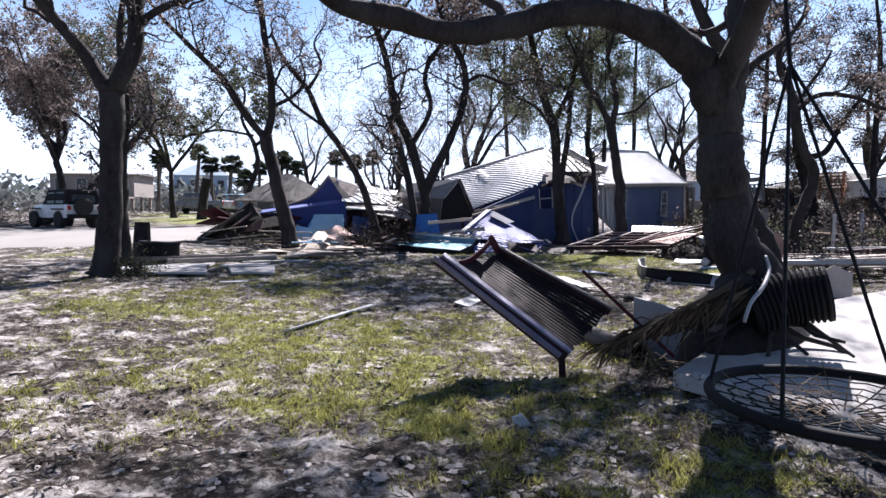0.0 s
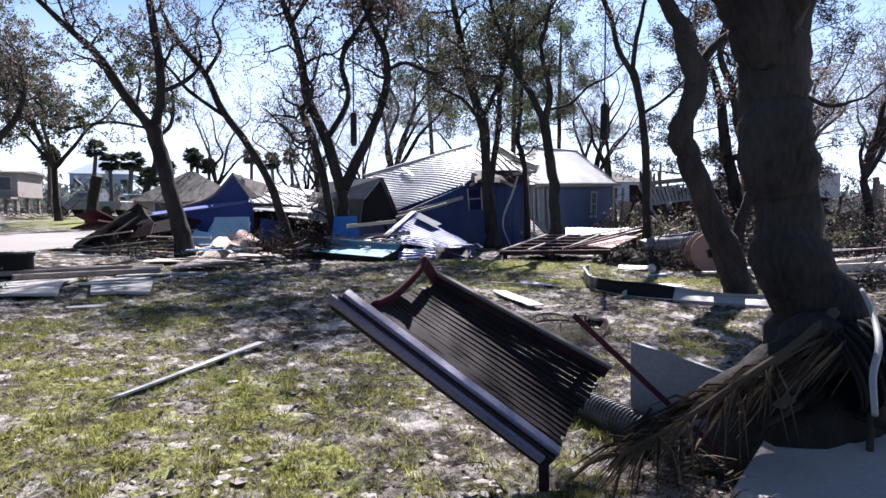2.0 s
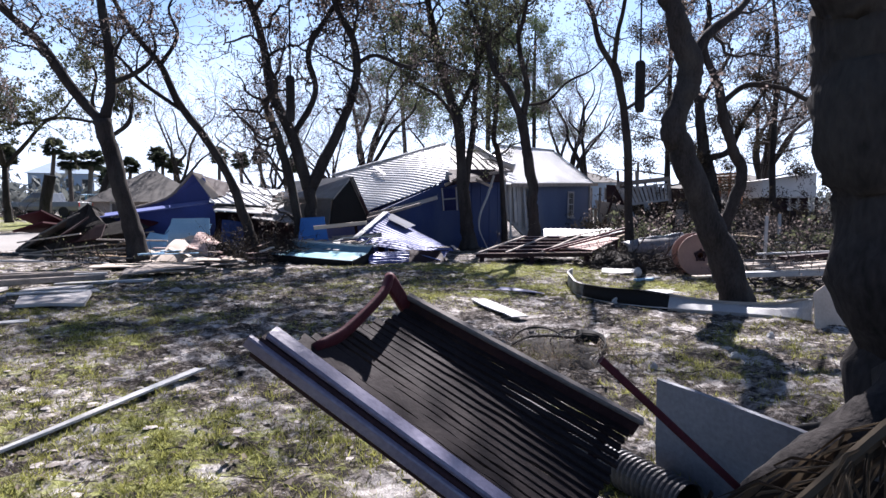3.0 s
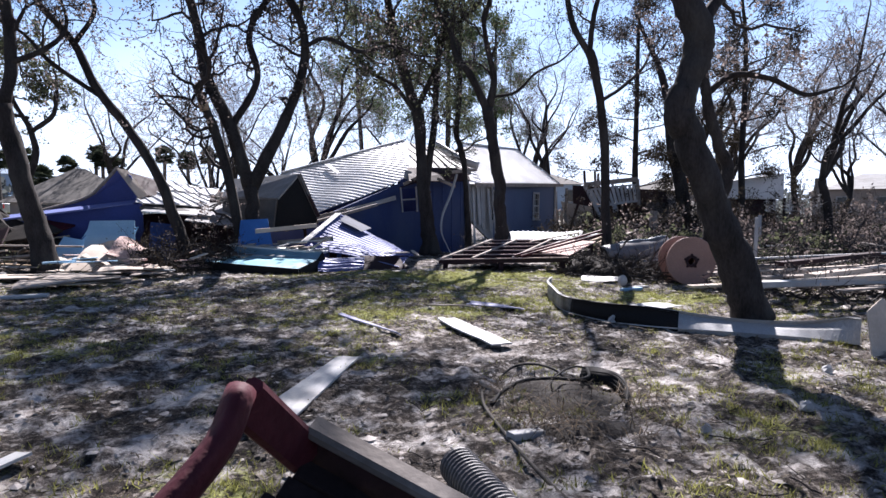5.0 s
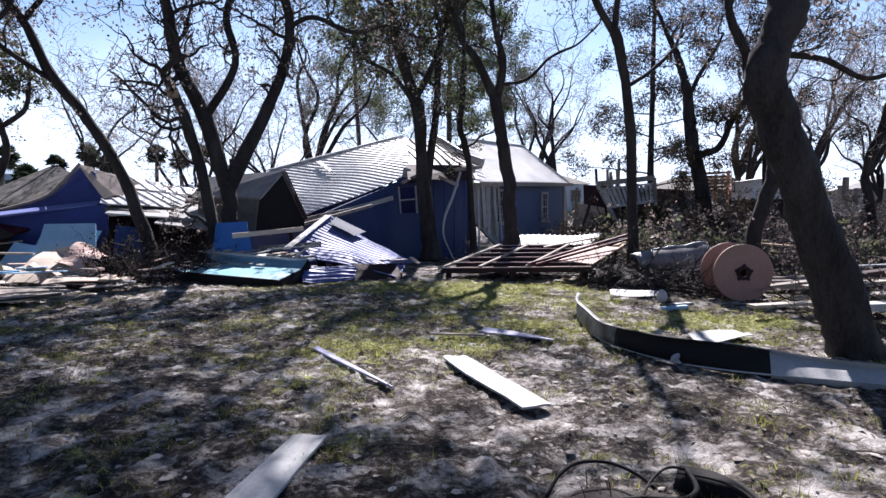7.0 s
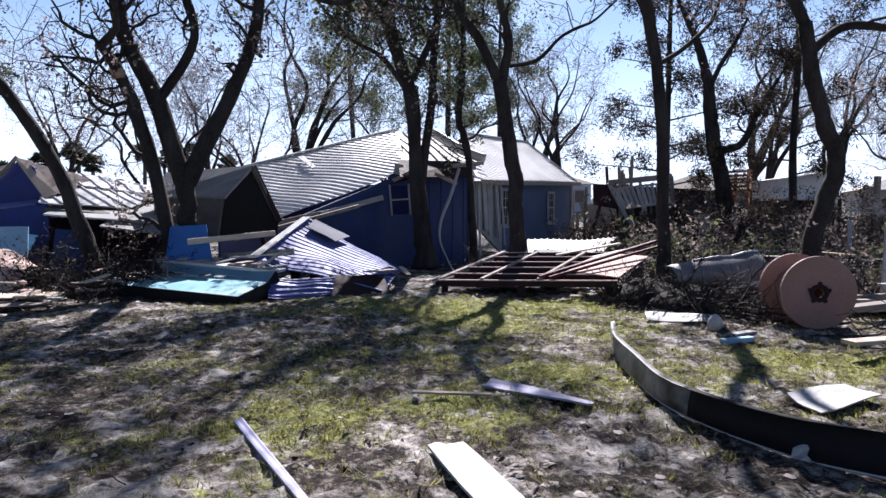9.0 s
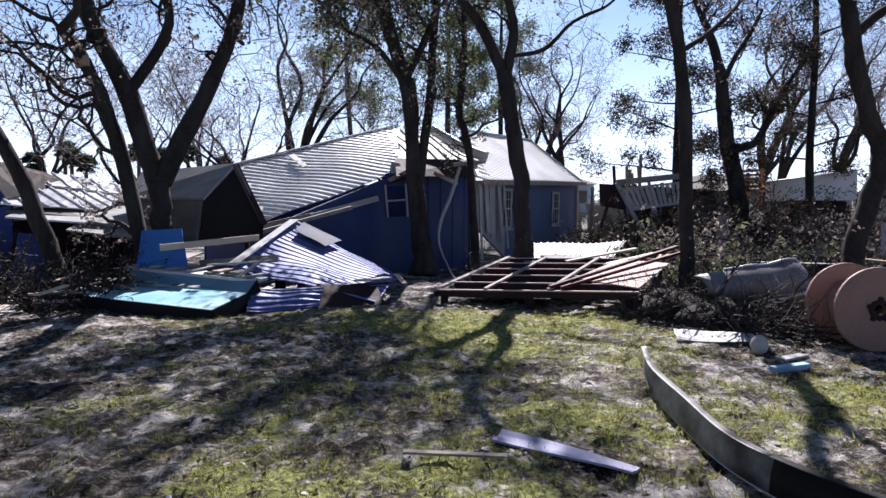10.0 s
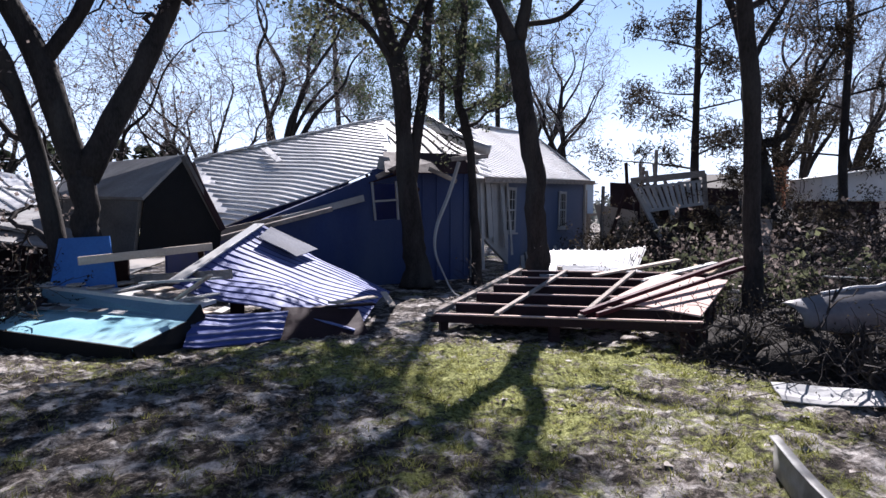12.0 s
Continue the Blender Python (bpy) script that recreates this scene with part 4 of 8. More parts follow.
# short roof piece over the entry, and ridge caps
ribbed(house, hp((4.83, 27.5, 2.96), (7.25, 28.5, 3.15), (7.6, 29.6, 3.75), (5.3, 32.4, 4.83)), 9, 0.5, GREY_ROOF, SHINGLE, warp=0.16, seed=8)
for a, b in (((0.0, 29.5, 3.14), (5.3, 32.5, 4.9)), ((7.9, 32.3, 4.79), (11.9, 36.0, 4.99)), ((11.9, 36.0, 4.99), (13.95, 35.05, 3.16))):
    part("ridge_cap", Geo().beam(*hp(a, b), 0.22, 0.05), RIB_METAL, house)
# back slopes close the roofs
part("roof_back", Geo().slab(hp((5.3, 32.5, 4.82), (0.0, 29.5, 3.09), (-1.5, 33.5, 2.2), (4.5, 37.0, 2.9)), 0.08, (0, 0, 1)), SHINGLE, house)
part("roof_back", Geo().slab(hp((11.9, 36.0, 4.92), (7.9, 32.3, 4.72), (6.0, 35.6, 2.9), (10.5, 39.8, 2.9)), 0.08, (0, 0, 1)), SHINGLE, house)
def on_roof(*uv):
    """Places just above the main roof sheet."""
    return [bil(MAIN, u, v) + Vector((-0.04, -0.06, 0.09)) for u, v in uv]
for q_, m_, lb in ((on_roof((0.30, 0.86), (0.335, 0.86), (0.385, 0.56), (0.355, 0.56)), RIB_METAL, "pale creased flashing across the dented roof"),
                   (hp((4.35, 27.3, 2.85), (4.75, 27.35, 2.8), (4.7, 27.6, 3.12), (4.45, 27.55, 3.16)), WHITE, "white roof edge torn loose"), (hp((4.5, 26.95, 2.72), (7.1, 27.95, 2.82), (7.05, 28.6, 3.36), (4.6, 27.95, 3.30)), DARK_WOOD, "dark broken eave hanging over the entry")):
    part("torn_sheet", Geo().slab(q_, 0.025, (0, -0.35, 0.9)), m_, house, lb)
for a, b, m_ in (((4.7, 26.95, 2.75), (5.3, 27.0, 2.3), DARK_WOOD), ((5.6, 27.25, 2.85), (6.3, 27.3, 2.55), WOOD), ((6.2, 27.4, 3.1), (7.3, 27.9, 3.25), WOOD), ((6.9, 27.9, 2.9), (7.05, 27.95, 1.9), WHITE), ((4.3, 27.0, 2.6), (5.0, 27.2, 2.95), WOOD)):
    part("splintered_board", Geo().beam(*hp(a, b), 0.11, 0.03, (0, -1, 0.2)), m_, house, "splintered board hanging at the torn eave")
part("duct", Geo().tube(smooth_line([(*p, 0.16) for p in hp((6.0, 29.3, 4.35), (6.5, 28.9, 3.95), (7.0, 28.5, 3.62), (7.5, 28.3, 3.42))], 5)[:, :3], 0.16, 14, True), PALE_METAL, house, "grey metal duct lying across the roof corner", smooth=True)
# fascia and dark soffit under the sunken eave
part("fascia", Geo().beam(*hp((0.35, 25.55, 1.22), (2.3, 26.3, 1.66)), 0.05, 0.16), WOOD, house, "split grey fascia board")
part("fascia", Geo().beam(*hp((2.2, 26.2, 1.62), (4.0, 27.0, 2.12)), 0.05, 0.15), WHITE, house, "pale fascia board")
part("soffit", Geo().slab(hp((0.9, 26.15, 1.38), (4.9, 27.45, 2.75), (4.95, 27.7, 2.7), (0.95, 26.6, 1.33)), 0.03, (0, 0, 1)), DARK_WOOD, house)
# walls
wall_panel("wall", (1.5 - 4, 26.05 - 28), (4.25 - 4, 27.25 - 28), 0, 0, 1.45, 2.62, BLUE_WALL, house, 0.14, "dark blue siding in shade", 0)
wall_panel("wall", (4.25 - 4, 27.25 - 28), (4.95 - 4, 27.55 - 28), 0, 0, 1.55, 1.6, BLUE_WALL, house)
wall_panel("wall", (4.25 - 4, 27.25 - 28), (4.95 - 4, 27.55 - 28), 2.42, 2.45, 2.75, 2.98, BLUE_WALL, house)
wall_panel("wall", (4.95 - 4, 27.55 - 28), (7.0 - 4, 28.45 - 28), 0, 0, 3.0, 3.12, BLUE_WALL, house, 0.14, "", 5)
for a, b in (((4.3, 27.22, 1.6), (4.22, 27.2, 2.5)), ((4.9, 27.5, 1.62), (4.84, 27.48, 2.55)), ((4.27, 27.21, 2.05), (4.88, 27.47, 2.1))):
    part("window_frame", Geo().beam(*hp(a, b), 0.05, 0.05), WHITE, house, "bent white frame of a broken window")
wall_panel("wall", (-1.0 - 4, 31.0 - 28), (1.5 - 4, 26.05 - 28), 0, 0, 2.4, 1.3, NAVY, house)
wall_panel("wall", (7.6 - 4, 33.6 - 28), (-1.0 - 4, 31.0 - 28), 0, 0, 2.9, 2.4, NAVY, house)
WD = Vector((6.59, 6.35, 0)).normalized()
WN = Vector((WD.y, -WD.x, 0))
w0 = Vector((7.45, 29.15, 0.0)) - Vector((4, 28, 0))
def wing(s, z=0.0, out=0.0):
    return w0 + WD * s + WN * out + Vector((0, 0, z))
wall_panel("wall", wing(0)[:2], wing(1.9)[:2], 1.2, 0.2, 2.72, 2.78, WHITE, house, 0.1, "white boarded wall, broken open below")
wall_panel("wall", wing(1.9)[:2], wing(8.75)[:2], 0, 0, 2.7, 3.05, GREY_BLUE, house, 0.14, "grey-blue siding of the wing", 0)
wall_panel("wall", wing(8.75)[:2], (wing(8.75) - WN * 3.5)[:2], 0, 0, 3.05, 2.9, GREY_BLUE, house)
for s, x, lo, hi, w in ((0.1, 0.05, 0.15, 2.6, 0.14), (0.45, 0.1, 1.05, 2.62, 0.26), (0.8, 0.06, 0.9, 2.6, 0.24), (1.25, 0.2, 0.75, 2.6, 0.2), (1.55, 0.25, 0.5, 2.66, 0.12)):
    part("loose_board", Geo().beam(wing(s + 0.12, lo, x), wing(s, hi, x * 0.5), w, 0.025, WN), WHITE, house, "white wall board torn loose")
part("corner_trim", Geo().beam(hp((7.06, 28.42, 0.1))[0], hp((7.06, 28.42, 2.9))[0], 0.14, 0.14, (0, -1, 0)), WHITE, house, "white corner trim")
sash_window(house, wing(1.95, 1.85, 0.02), WD, WN, 0.62, 1.3, 0.06)
sash_window(house, wing(6.3, 1.9, 0.02), WD, WN, 0.62, 1.25, 0.03)
for k in range(9):
    part("skirting_board", Geo().beam(wing(2.9 + k * 0.34, -0.02, 0.06 + 0.1 * (k % 3)), wing(2.88 + k * 0.34, 0.42 + 0.1 * ((k * 7) % 3), 0.03), 0.26, 0.02, WN), WHITE, house, "white skirting board standing askew")
part("wall_corner", Geo().beam(wing(8.75, 0, 0.02), wing(8.75, 3.0, 0.02), 0.12, 0.12, WN), WHITE, house)
part("eave_board", Geo().beam(wing(-0.2, 2.66, 0.3), wing(9.2, 3.02, 0.3), 0.03, 0.16, (0, 0, 1)), WOOD, house)

# strap and cable hanging from the roof corner
strap = thing("hanging_strap", "pale torn strap hanging from the roof edge", "strap", (5.45, 24.6, 0.05))
sp = smooth_line([(6.28, 27.0, 3.0, 0.05), (6.0, 26.9, 2.2, 0.05), (5.6, 26.4, 1.5, 0.045), (5.46, 26.0, 0.95, 0.03), (5.5, 25.4, 0.5, 0.02), (5.6, 24.8, 0.12, 0.02), (5.9, 24.3, 0.07, 0.015)], 5)
part("strap", Geo().tube(sp[:, :3] - np.array((5.45, 24.6, 0.05)), sp[:, 3], 5), WHITE, strap)

# small porch gable that slid off the house
gable = thing("porch_gable", "slumped porch roof with grey shingles and an open dark gable", "roof", (0.3, 24.3, 0.05))
GB = Vector((0.3, 24.3, 0.05))
def gp(*pts):
    return [Vector(p) - GB for p in pts]
part("roof_slope", Geo().slab(gp((0.62, 24.0, 2.74), (-1.5, 25.4, 2.62), (-1.65, 24.7, 2.05), (0.02, 23.62, 2.0)), 0.06, (-0.3, -0.5, 0.8)), GREY_ROOF, gable, "grey shingled slope")
part("roof_slope", Geo().slab(gp((0.66, 23.95, 2.72), (1.2, 24.3, 1.5), (-0.9, 26.0, 1.5), (-1.55, 25.6, 2.62)), 0.06, (0.6, 0.4, 0.6)), SHINGLE, gable)
part("rake_board", Geo().beam(*gp((0.63, 23.98, 2.72), (1.19, 24.3, 1.45)), 0.05, 0.10), DARK_WOOD, gable)
# Two black sheets stand for the shade inside the open gable.
part("gable_shade_sheet", Geo().slab(gp((0.62, 24.02, 2.66), (0.04, 23.7, 1.94), (-0.1, 23.75, 1.0), (1.12, 24.35, 1.1), (1.16, 24.35, 1.5)), 0.05), BLACK, gable, "black sheet standing for shade in the gable end")
part("gable_wall", Geo().slab(gp((0.58, 24.35, 2.5), (0.1, 24.05, 1.8), (0.0, 24.1, 1.1), (1.05, 24.6, 1.4)), 0.08), BLACK, gable, "black sheet for the shaded inside of the gable")
part("side_wall", Geo().slab(gp((-1.6, 24.75, 2.0), (0.0, 23.72, 1.94), (-0.1, 23.78, 1.1), (-1.6, 24.8, 1.1)), 0.08), SHINGLE, gable, "dark side wall")
for a, b in (((-0.9, 24.3, 0.05), (-0.6, 24.2, 1.5)), ((0.9, 24.6, 0.05), (0.7, 24.6, 1.6)), ((-1.4, 25.6, 0.05), (-1.4, 25.4, 2.0))):
    part("post", Geo().beam(*gp(a, b), 0.1, 0.1), DARK_WOOD, gable)

# ---- collapsed blue house on the far side ----
ruin = thing("collapsed_house", "collapsed dark blue house with torn metal roofing", "house", (-4.5, 26, 0.15))
RB = Vector((-4.5, 26, 0.15))
def rp(*pts):
    return [Vector(p) - RB for p in pts]
part("gable_wall", Geo().slab(rp((-4.72, 25.6, 2.9), (-5.12, 25.55, 2.4), (-5.6, 25.45, 1.95), (-6.7, 25.3, 1.6), (-6.9, 25.2, 0.1), (-4.0, 25.2, 0.1), (-4.05, 25.25, 1.9), (-4.35, 25.45, 2.7)), 0.1, (-0.1, -1, 0)), NAVY, ruin, "dark blue gable wall")
part("rake_board", Geo().tube(smooth_line([(*q_, 0.05) for q_ in rp((-4.72, 25.5, 2.94), (-5.12, 25.45, 2.45), (-5.6, 25.35, 2.0), (-6.75, 25.2, 1.62))], 4)[:, :3], 0.05, 5), WOOD, ruin)
part("rake_board", Geo().slab(rp((-4.74, 25.45, 2.92), (-4.05, 25.1, 2.0), (-3.85, 25.3, 2.1), (-4.45, 25.6, 2.86)), 0.04), CREAM, ruin, "tan torn rake board")
part("roof_slope", Geo().slab(rp((-4.7, 25.6, 2.88), (-3.9, 25.3, 2.1), (-2.0, 27.4, 1.95), (-2.8, 28.6, 2.35)), 0.06, (0.4, -0.3, 0.8)), DARK_WOOD, ruin, "dark brown shingled slope")
part("roof_slope", Geo().slab(rp((-4.8, 25.8, 2.7), (-3.6, 28.6, 2.4), (-6.2, 28.9, 1.6), (-6.6, 25.5, 1.55), (-5.6, 25.6, 1.9)), 0.06, (-0.4, -0.1, 0.9)), SHINGLE, ruin)
part("roof_edge", Geo().slab(rp((-7.4, 23.9, 1.36), (-4.2, 25.0, 1.86), (-4.1, 25.4, 1.98), (-7.3, 24.5, 1.5)), 0.05, (0, -0.4, 0.9)), BLUE_METAL, ruin, "blue-grey metal roof edge")
part("front_wall", Geo().slab(rp((-7.2, 24.5, 0.1), (-3.9, 25.0, 0.1), (-3.95, 25.0, 1.85), (-7.2, 24.5, 1.3)), 0.1), NAVY, ruin, "dark blue wall under the eave")
ribbed(ruin, rp((-4.1, 24.9, 1.92), (-2.1, 25.2, 1.72), (-2.2, 26.3, 2.12), (-4.2, 26.1, 2.42)), 9, 0.5, METAL_ROOF, RIB_METAL, 0.05, 0.03, 0.03, "metal_sheet", 0.06, 2)
ribbed(ruin, rp((-4.1, 25.9, 2.38), (-2.1, 26.3, 2.16), (-2.0, 27.2, 2.36), (-4.2, 26.9, 2.72)), 7, 0.3, METAL_ROOF, RIB_METAL, 0.05, 0.03, 0.03, "metal_sheet", 0.1, 7)
part("fallen_roof", Geo().slab(rp((-4.0, 24.9, 1.75), (-1.3, 24.5, 1.5), (-1.1, 26.4, 1.9), (-4.0, 26.5, 1.95)), 0.08, (0, -0.2, 1)), SHINGLE, ruin, "sagging grey roof deck")
part("fallen_roof", Geo().slab(rp((-2.3, 24.3, 1.55), (-0.9, 24.1, 1.25), (-0.8, 25.3, 1.75), (-2.2, 25.6, 1.9)), 0.06, (0, -0.2, 1)), GREY_ROOF, ruin)
for q_, m_, lb in (((( -3.9, 24.6, 1.62), (-2.3, 24.2, 1.50), (-2.2, 24.9, 1.66), (-3.8, 25.3, 1.80)), PALE_METAL, "pale roof sheet slid down the ruin"), (((-2.6, 24.0, 1.36), (-1.0, 23.7, 1.16), (-0.9, 24.3, 1.32), (-2.5, 24.7, 1.56)), GREY_ROOF, "grey roof sheet sagging over the ruin"), (((-2.2, 26.6, 2.1), (-0.6, 26.2, 2.0), (-0.7, 27.0, 2.3), (-2.2, 27.4, 2.3)), SHINGLE, "dark broken roof section behind the ruin")):
    part("fallen_roof", Geo().slab(rp(*q_), 0.035, (0, -0.2, 1)), m_, ruin, lb)
# Back wall in dark wood, standing for the shade under the roof.
part("back_wall", Geo().slab(rp((-7.0, 27.5, 0.1), (-1.0, 27.0, 0.1), (-1.0, 27.0, 1.7), (-7.0, 27.5, 1.4)), 0.1), DARK_WOOD, ruin)
for k in range(9):
    a = (-6.8 + k * 0.65, 24.9 + 0.25 * math.sin(k * 2.1), 0.1)
    b = (-6.6 + k * 0.67 + 0.3 * math.sin(k * 3.3), 25.0 + 0.3 * math.cos(k), 1.2 + 0.25 * math.sin(k * 1.7))
    # Studs darkened too, as they stand in that shade.
    part("stud", Geo().beam(*rp(a, b), 0.09, 0.05), DARK_WOOD, ruin)

# ---- debris helpers ----
def plank(a, b, w, h, material, label, name="plank", category="plank", group="", up=(0, 0, 1)):
    """A loose board from a to b, its underside eased on the ground."""
    a, b = Vector(a), Vector(b)
    o = (a + b) / 2
    ob = part(name, Geo().beam(a - o, b - o, w, h, up, min(0.006, h * 0.3)), material)
    ob.location = o
    return tagged(ob, label, category, group)


def lay(x, y, length, ang, w, h, material, label, lift=0.0, tip=0.0, **k):
    """A board lying on the ground at a place and heading; tip raises its far end."""
    d = Vector((math.cos(radians(ang)), math.sin(radians(ang)), 0)) * length / 2
    z0, z1 = gz(x - d.x, y - d.y), gz(x + d.x, y + d.y)
    return plank((x - d.x, y - d.y, z0 + h / 2 + lift), (x + d.x, y + d.y, z1 + h / 2 + lift + tip), w, h, material, label, **k)


def sheet(name, corners, thick, material, label, category="panel", warp=0.0, seed=1, n=6, group=""):
    """A thin bent sheet on four corners, a thing of its own."""
    c = [Vector(p) for p in corners]
    o = sum(c, Vector()) / 4
    c = [p - o for p in c]
    nrm = (c[1] - c[0]).cross(c[3] - c[0]).normalized()
    if nrm.z < 0:
        nrm = -nrm
    g = Geo()
    for s in (0, 1):
        for j in range(n + 1):
            for i in range(n + 1):
                g.v.append(tuple(bil(c, i / n, j / n) + nrm * (warp * noise.noise((i / n * 1.7 + seed, j / n * 1.7, seed * 1.3)) - thick * s)))
    w, off = n + 1, (n + 1) ** 2
    for j in range(n):
        for i in range(n):
            a = j * w + i
            g.f += [(a, a + 1, a + w + 1, a + w), (off + a + w, off + a + w + 1, off + a + 1, off + a)]
    rim = list(range(w)) + [j * w + n for j in range(1, w)] + [n * w + i for i in range(n - 1, -1, -1)] + [j * w for j in range(n - 1, 0, -1)]
    for i in range(len(rim)):
        a, b = rim[i], rim[(i + 1) % len(rim)]
        g.f.append((a, a + off, b + off, b))
    ob = part(name, g, material)
    ob.location = o
    return tagged(ob, label, category, group)


def brush(label, spots, count, seed, height=0.7, length=1.2, leaves=LEAF_BROWN, leaf_n=5, name="brush_pile", thick=0.016, lsize=0.055):
    """A tangle of snapped branches with leaves, heaped over the spots (x, y, radius)."""
    rng = np.random.default_rng(seed)
    bg, lg = Geo(), Geo()
    o = np.array((spots[0][0], spots[0][1], land(spots[0][0], spots[0][1])))
    area = np.array([s[2] ** 2 for s in spots])
    for _ in range(count):
        x, y, r = spots[rng.choice(len(spots), p=area / area.sum())]
        a, q = rng.uniform(0, 6.283), r * math.sqrt(rng.random())
        px, py = x + q * math.cos(a), y + q * math.sin(a)
        z = land(px, py) + rng.uniform(0, 1) * height * max(0.15, 1 - q / r)
        d = unit(np.array((rng.normal(), rng.normal(), rng.uniform(-0.15, 0.55))))
        out, ends = [], []
        grow_branch(rng, np.array((px, py, z)), d, length * rng.uniform(0.5, 1.3), thick * rng.uniform(0.5, 1.8), 2, 3, out, ends, 0.3, 0.0)
        for lv, pts, rad in out:
            pts[:, 2] = np.maximum(pts[:, 2], np.array([land(p[0], p[1]) for p in pts]) + 0.02)
            bg.tube(pts - o, np.maximum(rad, 0.004), 4 if lv == 2 else 3, False)
        for p, dd in ends:
            if rng.random() < 0.6 and leaf_n:
                leaf_faces(lg, rng, np.maximum(p, (-99, -99, land(p[0], p[1]) + 0.03)) - o, leaf_n, lsize, 0.08, 0.3, 0.3)
    ob = thing(name, label, "brush", tuple(o))
    tagged(part("branchwork", bg, TWIG, ob, "snapped bare branches"), kind="stuff")
    if lg.f:
        tagged(part("foliage", lg, leaves, ob, "withered leaves"), kind="stuff")
    return ob


def scrap(region, count, seed, mats, label, lo=0.4, hi=1.8, height=0.35, w=(0.06, 0.2), group="scattered boards", along=None):
    """Loose boards over a region (x0, x1, y0, y1), each a thing."""
    rng = random.Random(seed)
    for _ in range(count):
        x, y = rng.uniform(region[0], region[1]), rng.uniform(region[2], region[3])
        ang = rng.uniform(0, 180) if along is None else along + rng.gauss(0, 14)
        h = rng.choice((0.02, 0.03, 0.045))
        lay(x, y, rng.uniform(lo, hi), ang, rng.uniform(*w), h, rng.choice(mats), label, rng.uniform(0, height), rng.uniform(-0.1, 0.25) * height, group=group)


# ---- teal panel, leaning boards and blue sheet before the house ----
teal = thing("teal_panel", "teal painted moulded panel lying on the ground", "panel", (-0.3, 21.2, 0.05))
TB = Vector((-0.3, 21.2, 0.05))
def tp(*pts):
    return [Vector(p) - TB for p in pts]
FL, FR, MR, ML, TR_, TL_ = (-1.68, 21.8, 0.3), (0.56, 20.39, 0.19), (1.03, 21.15, 0.35), (-1.08, 22.75, 0.43), (1.17, 21.3, 0.54), (-1.28, 22.85, 0.7)
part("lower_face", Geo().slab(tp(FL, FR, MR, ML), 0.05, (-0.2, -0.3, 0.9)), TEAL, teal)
# The upper face has its shade put into the colour.
part("upper_face", Geo().slab(tp(ML, MR, TR_, TL_), 0.05, (-0.45, -0.7, 0.2)), TEAL_SHADE, teal)
part("top_ledge", Geo().slab(tp(TL_, TR_, (1.35, 21.6, 0.56), (-1.05, 23.2, 0.71)), 0.05, (0, 0, 1)), PALE_METAL, teal, "pale top edge")
part("skirt", Geo().slab(tp(FL, FR, (0.57, 20.42, 0.03), (-1.67, 21.84, 0.03)), 0.04, (0.5, 0.8, 0)), BLACK, teal)
part("skirt", Geo().slab(tp(FR, MR, TR_, (1.3, 21.4, 0.05), (0.6, 20.42, 0.05)), 0.03, (-0.8, 0.5, 0)), BLACK, teal)
for k in range(7):
    a = lerp(TL_, TR_, 0.08 + k * 0.14)
    plank(a + Vector((0.02, 0.06, 0.03)), a + Vector((0.35, 0.5 + 0.1 * (k % 3), 0.05 + 0.03 * (k % 2))), 0.13 + 0.04 * (k % 3), 0.03, (WHITE, CREAM, WOOD)[k % 3], "pale broken board resting on a teal panel", group="boards on the teal panel")
for k in range(5):
    a = lerp(FL, ML, 0.5) + Vector((0.25 + 0.28 * k, -0.17 * k, 0.05 + 0.015 * (k % 2)))
    sheet("leaf_scrap", [a, a + Vector((0.22, -0.1, 0.01)), a + Vector((0.25, 0.05, 0.02)), a + Vector((0.05, 0.12, 0.02))], 0.008, (WHITE, SHINGLE)[k % 2], "torn scrap on the teal panel", "scrap", 0.02, k, 3)
sheet("blue_board", [(-1.05, 22.75, 0.65), (-0.1, 22.55, 0.55), (-0.25, 22.75, 1.4), (-0.98, 22.95, 1.36)], 0.03, BRIGHT_BLUE, "bright blue board leaning against an oak trunk", "board", 0.02, 3)
for a, b, w, h, m, lb in (((-0.55, 22.35, 1.06), (1.1, 23.4, 1.2), 0.04, 0.12, CREAM, "pale timber propped across the debris"), ((0.2, 24.0, 1.05), (3.2, 26.0, 1.85), 0.09, 0.09, WOOD, "grey beam under the sunken eave"),
                          ((0.0, 23.2, 0.7), (1.5, 22.2, 0.85), 0.05, 0.14, WOOD, "broken grey timber before the house"), ((-0.2, 22.9, 0.45), (1.7, 23.3, 0.75), 0.09, 0.05, WOOD, "broken grey timber before the house"),
                          ((0.3, 22.2, 0.75), (1.4, 21.6, 0.85), 0.16, 0.03, WHITE, "pale split board on the debris"), ((0.9, 21.3, 0.62), (1.35, 21.0, 0.95), 0.1, 0.03, CREAM, "pale split board on the debris")):
    plank(a, b, w, h, m, lb, "timber", "timber", "timbers before the house")
bs = thing("roofing_sheet", "blue-grey corrugated roofing sheet slumped on the ground", "roofing", (2.4, 22.3, 0.05))
SB = Vector((2.4, 22.3, 0.05))
def sp_(*pts):
    return [Vector(p) - SB for p in pts]
BS_Q = [(3.2, 21.3, 0.15), (4.3, 25.0, 0.22), (1.8, 24.4, 1.5), (0.7, 22.2, 0.7)]
ribbed(bs, sp_(*BS_Q), 15, 0.0, BLUE_METAL, NAVY, 0.05, 0.011, 0.02, "sheet", 0.14, 4)
